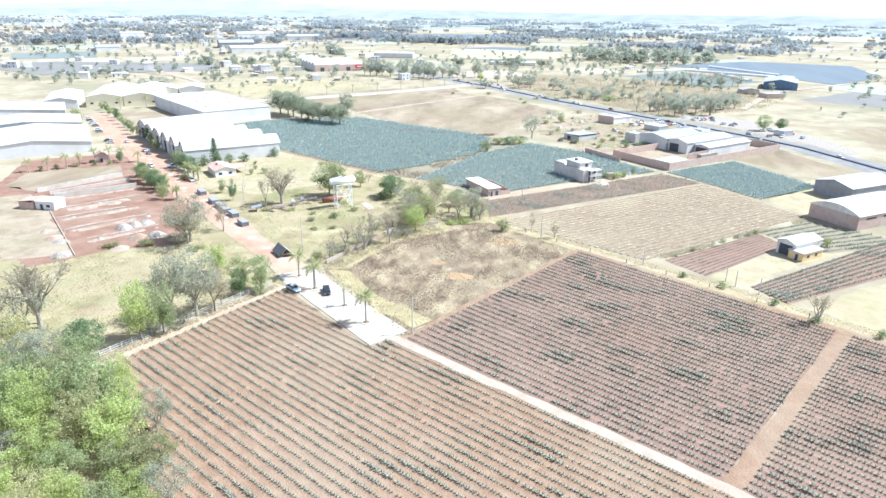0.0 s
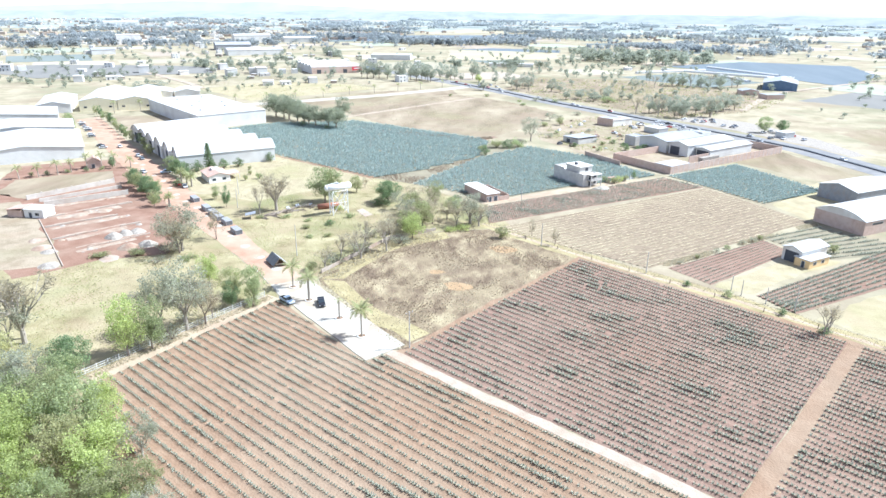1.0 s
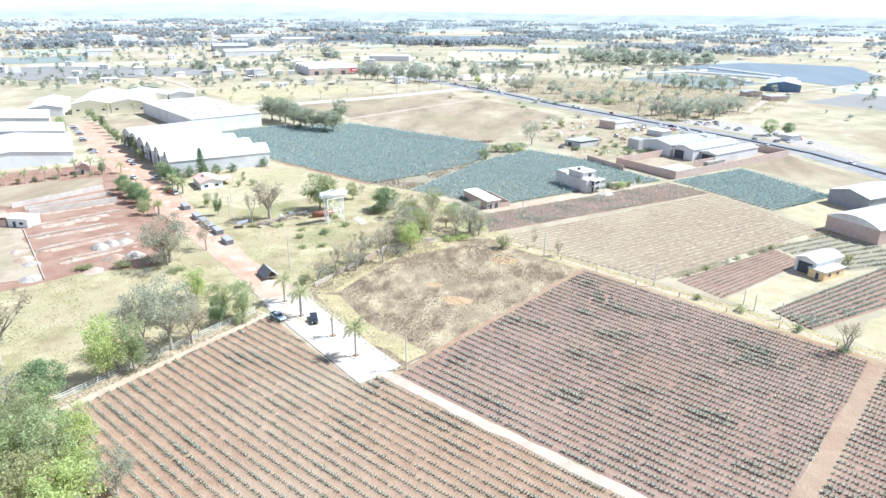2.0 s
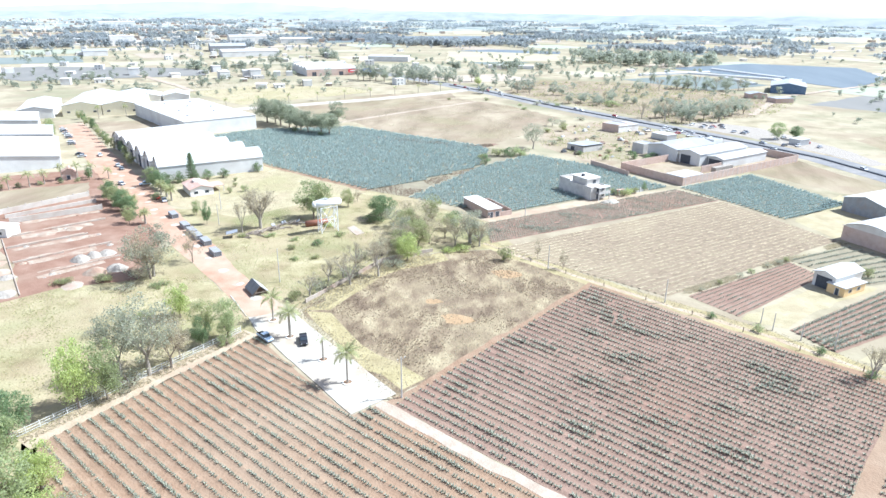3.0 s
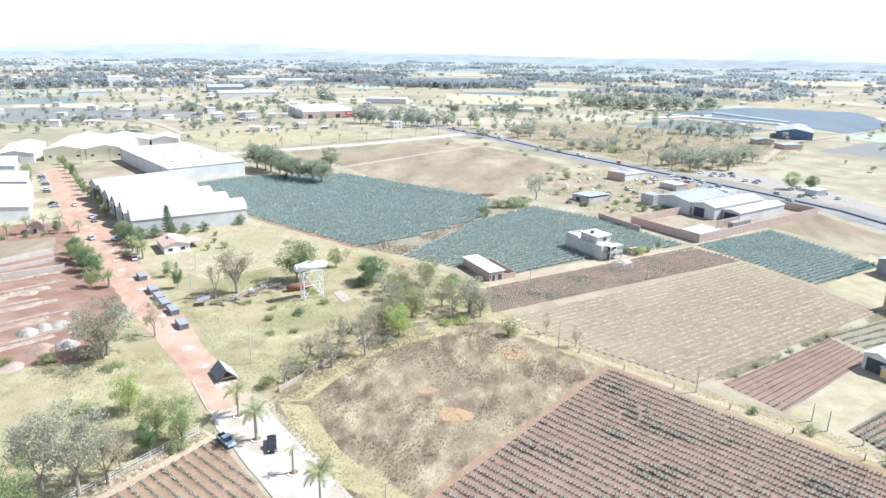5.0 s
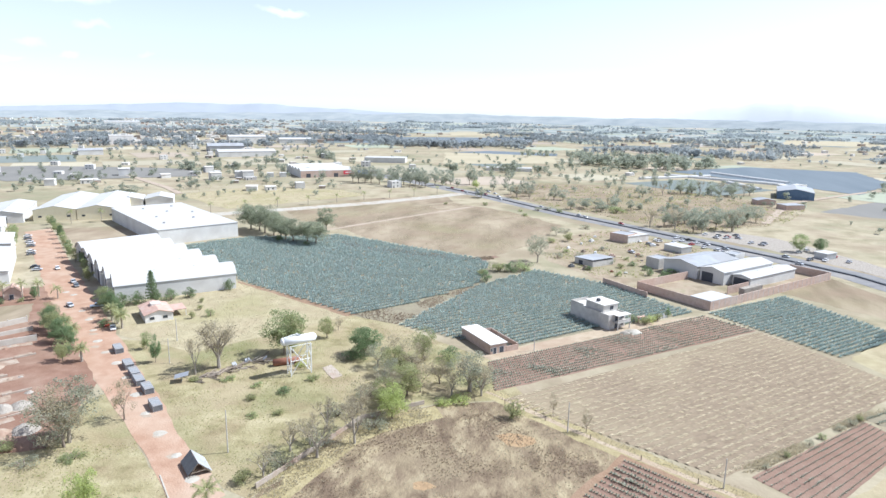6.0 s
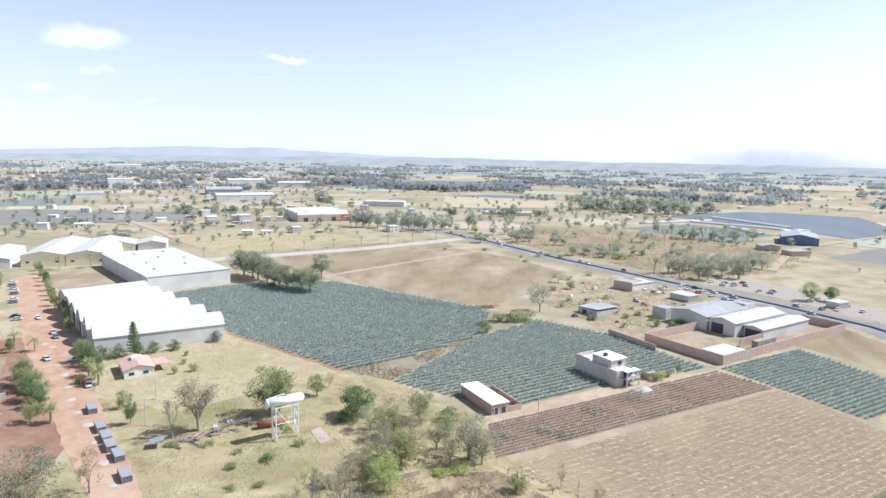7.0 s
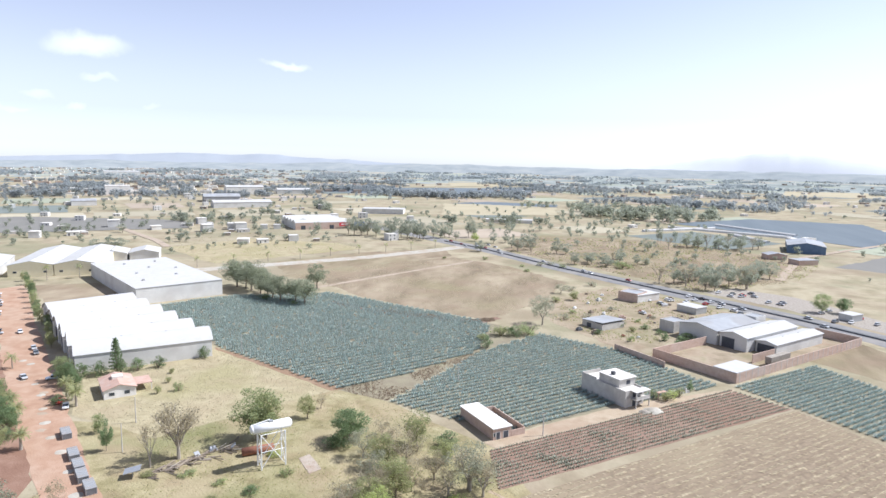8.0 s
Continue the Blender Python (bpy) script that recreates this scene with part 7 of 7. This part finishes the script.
def tufts(poly, count, size, mat, label, seed, keep=-1.0):
    r2 = random.Random(seed)
    xs, ys = [p[0] for p in poly], [p[1] for p in poly]
    out = []
    while len(out) < count:
        p = (r2.uniform(min(xs), max(xs)), r2.uniform(min(ys), max(ys)))
        if inside(p, poly) and noise.noise(Vector((p[0] * 0.07, p[1] * 0.07, seed))) > (keep(p) if callable(keep) else keep) + r2.uniform(-0.2, 0.2):
            out.append((*p, 0.02, r2.uniform(0, 6.28), size * r2.uniform(0.5, 1.4)))
    scatter("grass_tufts", out, TUFT, M[mat], label, "grass", rng=r2)


def rim(poly, p):
    """Distance from a point to the outline."""
    q = Vector(p)
    best = 1e9
    for a, b in zip(poly, poly[1:] + poly[:1]):
        a, b = Vector(a), Vector(b)
        f = max(0, min(1, (q - a).dot(b - a) / (b - a).length_squared))
        best = min(best, (a + (b - a) * f - q).length)
    return best


LOT = [(-74, 164), (-62, 153), (-38, 134), (-2, 200), (-33, 221), (-48, 214.5), (-63.5, 203)]
tufts(LOT, 5000, 0.42, "weed_brown", "low brown dry weeds", 61, lambda p: 0.0 if rim(LOT, p) > 6 else 0.5)
tufts(LOT, 4200, 0.36, "weed_straw", "straw-yellow dry weeds", 62, lambda p: 0.0 if rim(LOT, p) > 9 else -0.8)
for k, (x, y, r) in enumerate([(-24.8, 202.0, 4.6), (-33.5, 168.9, 4.2), (-42, 178, 2.4)]):
    ring = [(x + r * math.cos(a * 0.7) * (1 + 0.25 * math.sin(2 * a + k)), y + r * 0.7 * math.sin(a * 0.7)) for a in range(9)]
    plot("weed_patch", ring, 0.047, "rustgrass", "patch of rust-coloured dry weeds", "grass", 0.8)
L, R = ribbon([(-73, 167), (-69, 183), (-62.5, 199), (-50, 211.5)], 8)
tufts(L + R[::-1], 2600, 0.5, "weed_straw", "tall yellow grass along the low stone wall", 70)
MEADOW = [(-101, 183), (-82, 167), (-75, 165), (-64, 204), (-48, 218), (-42, 250), (-78, 275), (-97, 280), (-131, 232), (-125, 206)]
tufts(MEADOW, 3500, 0.34, "weed_green", "tufts of green grass in the meadow", 63, 0.05)
tufts(MEADOW, 3000, 0.3, "weed_straw", "tufts of dry grass in the meadow", 64, -0.3)
WEST = [(-89, 160), (-112, 179), (-129, 172), (-145.5, 162), (-151.5, 153), (-161, 141), (-170, 90), (-105, 100), (-82, 149)]
tufts(WEST, 4000, 0.34, "weed_green", "tufts of green grass below the building lot", 65, 0.0)
tufts(WEST, 3000, 0.3, "weed_straw", "tufts of dry grass below the building lot", 66, -0.3)
L, R = ribbon([(-36, 229), (-17, 216), (-0.5, 205), (20, 193), (43, 180.5), (62, 167), (90, 150)], 4.5)
tufts(L + R[::-1], 2600, 0.32, "weed_straw", "dry grass along the sandy track", 67)
L, R = ribbon([(-38.5, 131), (-50, 142), (-62, 152), (-76, 166)], 4)
tufts(L + R[::-1], 500, 0.5, "weed_straw", "tall yellow grass edging the concrete apron", 68)

LAWN = [(-131, 233), (-98, 280), (-160, 311), (-199, 282), (-165, 241)]
tufts(LAWN, 7000, 0.3, "weed_straw", "short dry grass on the lawn", 71, -0.4)
YARD = [(-30, 398), (-36, 440), (0, 500), (40, 470), (86, 420), (44, 396), (28, 388), (12, 360), (0, 362)]
tufts(YARD, 1500, 0.9, "weed_green", "weeds in the dusty yard", 72, 0.0)
tufts([(-118, 590), (-70, 560), (-26, 508), (-38, 440), (-61, 392), (-150, 432), (-215, 470)], 5000, 0.5, "weed_straw", "dry grass on the fallow field", 73, 0.0)
L, R = ribbon([(-126, 398), (-100, 391), (-72, 388), (-58, 393)], 6)
tufts(L + R[::-1], 1300, 1.0, "weed_brown", "brown scrubby weeds on the bank of the fallow field", 85, -0.2)
FARSIDE = [(-80, 640), (-10, 570), (60, 500), (130, 560), (170, 640), (100, 760), (-60, 760)]
tufts(FARSIDE, 6000, 1.1, "weed_straw", "dry grass beyond the highway", 74, -0.1)
tufts(FARSIDE, 1500, 1.6, "weed_green", "low green scrub beyond the highway", 75, 0.1)
rng = random.Random(81)
for i in range(60):
    p = (rng.uniform(-24, 60), rng.uniform(372, 480))
    if not inside(p, YARD):
        continue
    s = rng.uniform(0.6, 2.2)
    t = thing("scrap_block", at(*p, rng.uniform(0, 90)), "discarded block or machine part in the dusty yard", "scrap", "yard scrap")
    bm = boxes((0, s * 1.5, 0, s, -0.05, s * 0.6), (s * 0.3, s * 1.1, s * 0.2, s * 0.8, s * 0.6, s * 0.9))
    bmesh.ops.bevel(bm, geom=list(bm.edges), offset=0.06, segments=1, affect="EDGES")
    part("block", bm, M[rng.choice(("rust", "grey_wall", "wood", "brick", "grey_dark", "white_paint"))], t)
L, R = ribbon([(21, 196), (40, 214), (62, 236), (86, 258.5)], 3)
tufts(L + R[::-1], 1600, 0.6, "weed_straw", "dry weeds along the stubble field's edge", 76, 0.05)
L, R = ribbon([(-82.3, 149.4), (-91.2, 127.3), (-101.7, 101.8)], 2.6)
tufts(L + R[::-1], 1500, 0.4, "weed_straw", "dry weeds inside the railing", 78)
tufts([(-97, 282), (-79.5, 299), (-57.5, 338), (-56, 336), (-77, 275.5), (-90, 279)], 1200, 0.6, "weed_brown", "dry weeds between the two agave fields", 82, -0.2)
GRASSY = [(-365, 560), (-280, 500), (-205, 612), (-240, 660), (-330, 700), (-420, 640)]
tufts(GRASSY, 2600, 0.5, "weed_straw", "dry grass along the pale avenue", 83, -0.1)
tufts(GRASSY, 700, 0.8, "weed_green", "green scrub along the pale avenue", 84, 0.1)
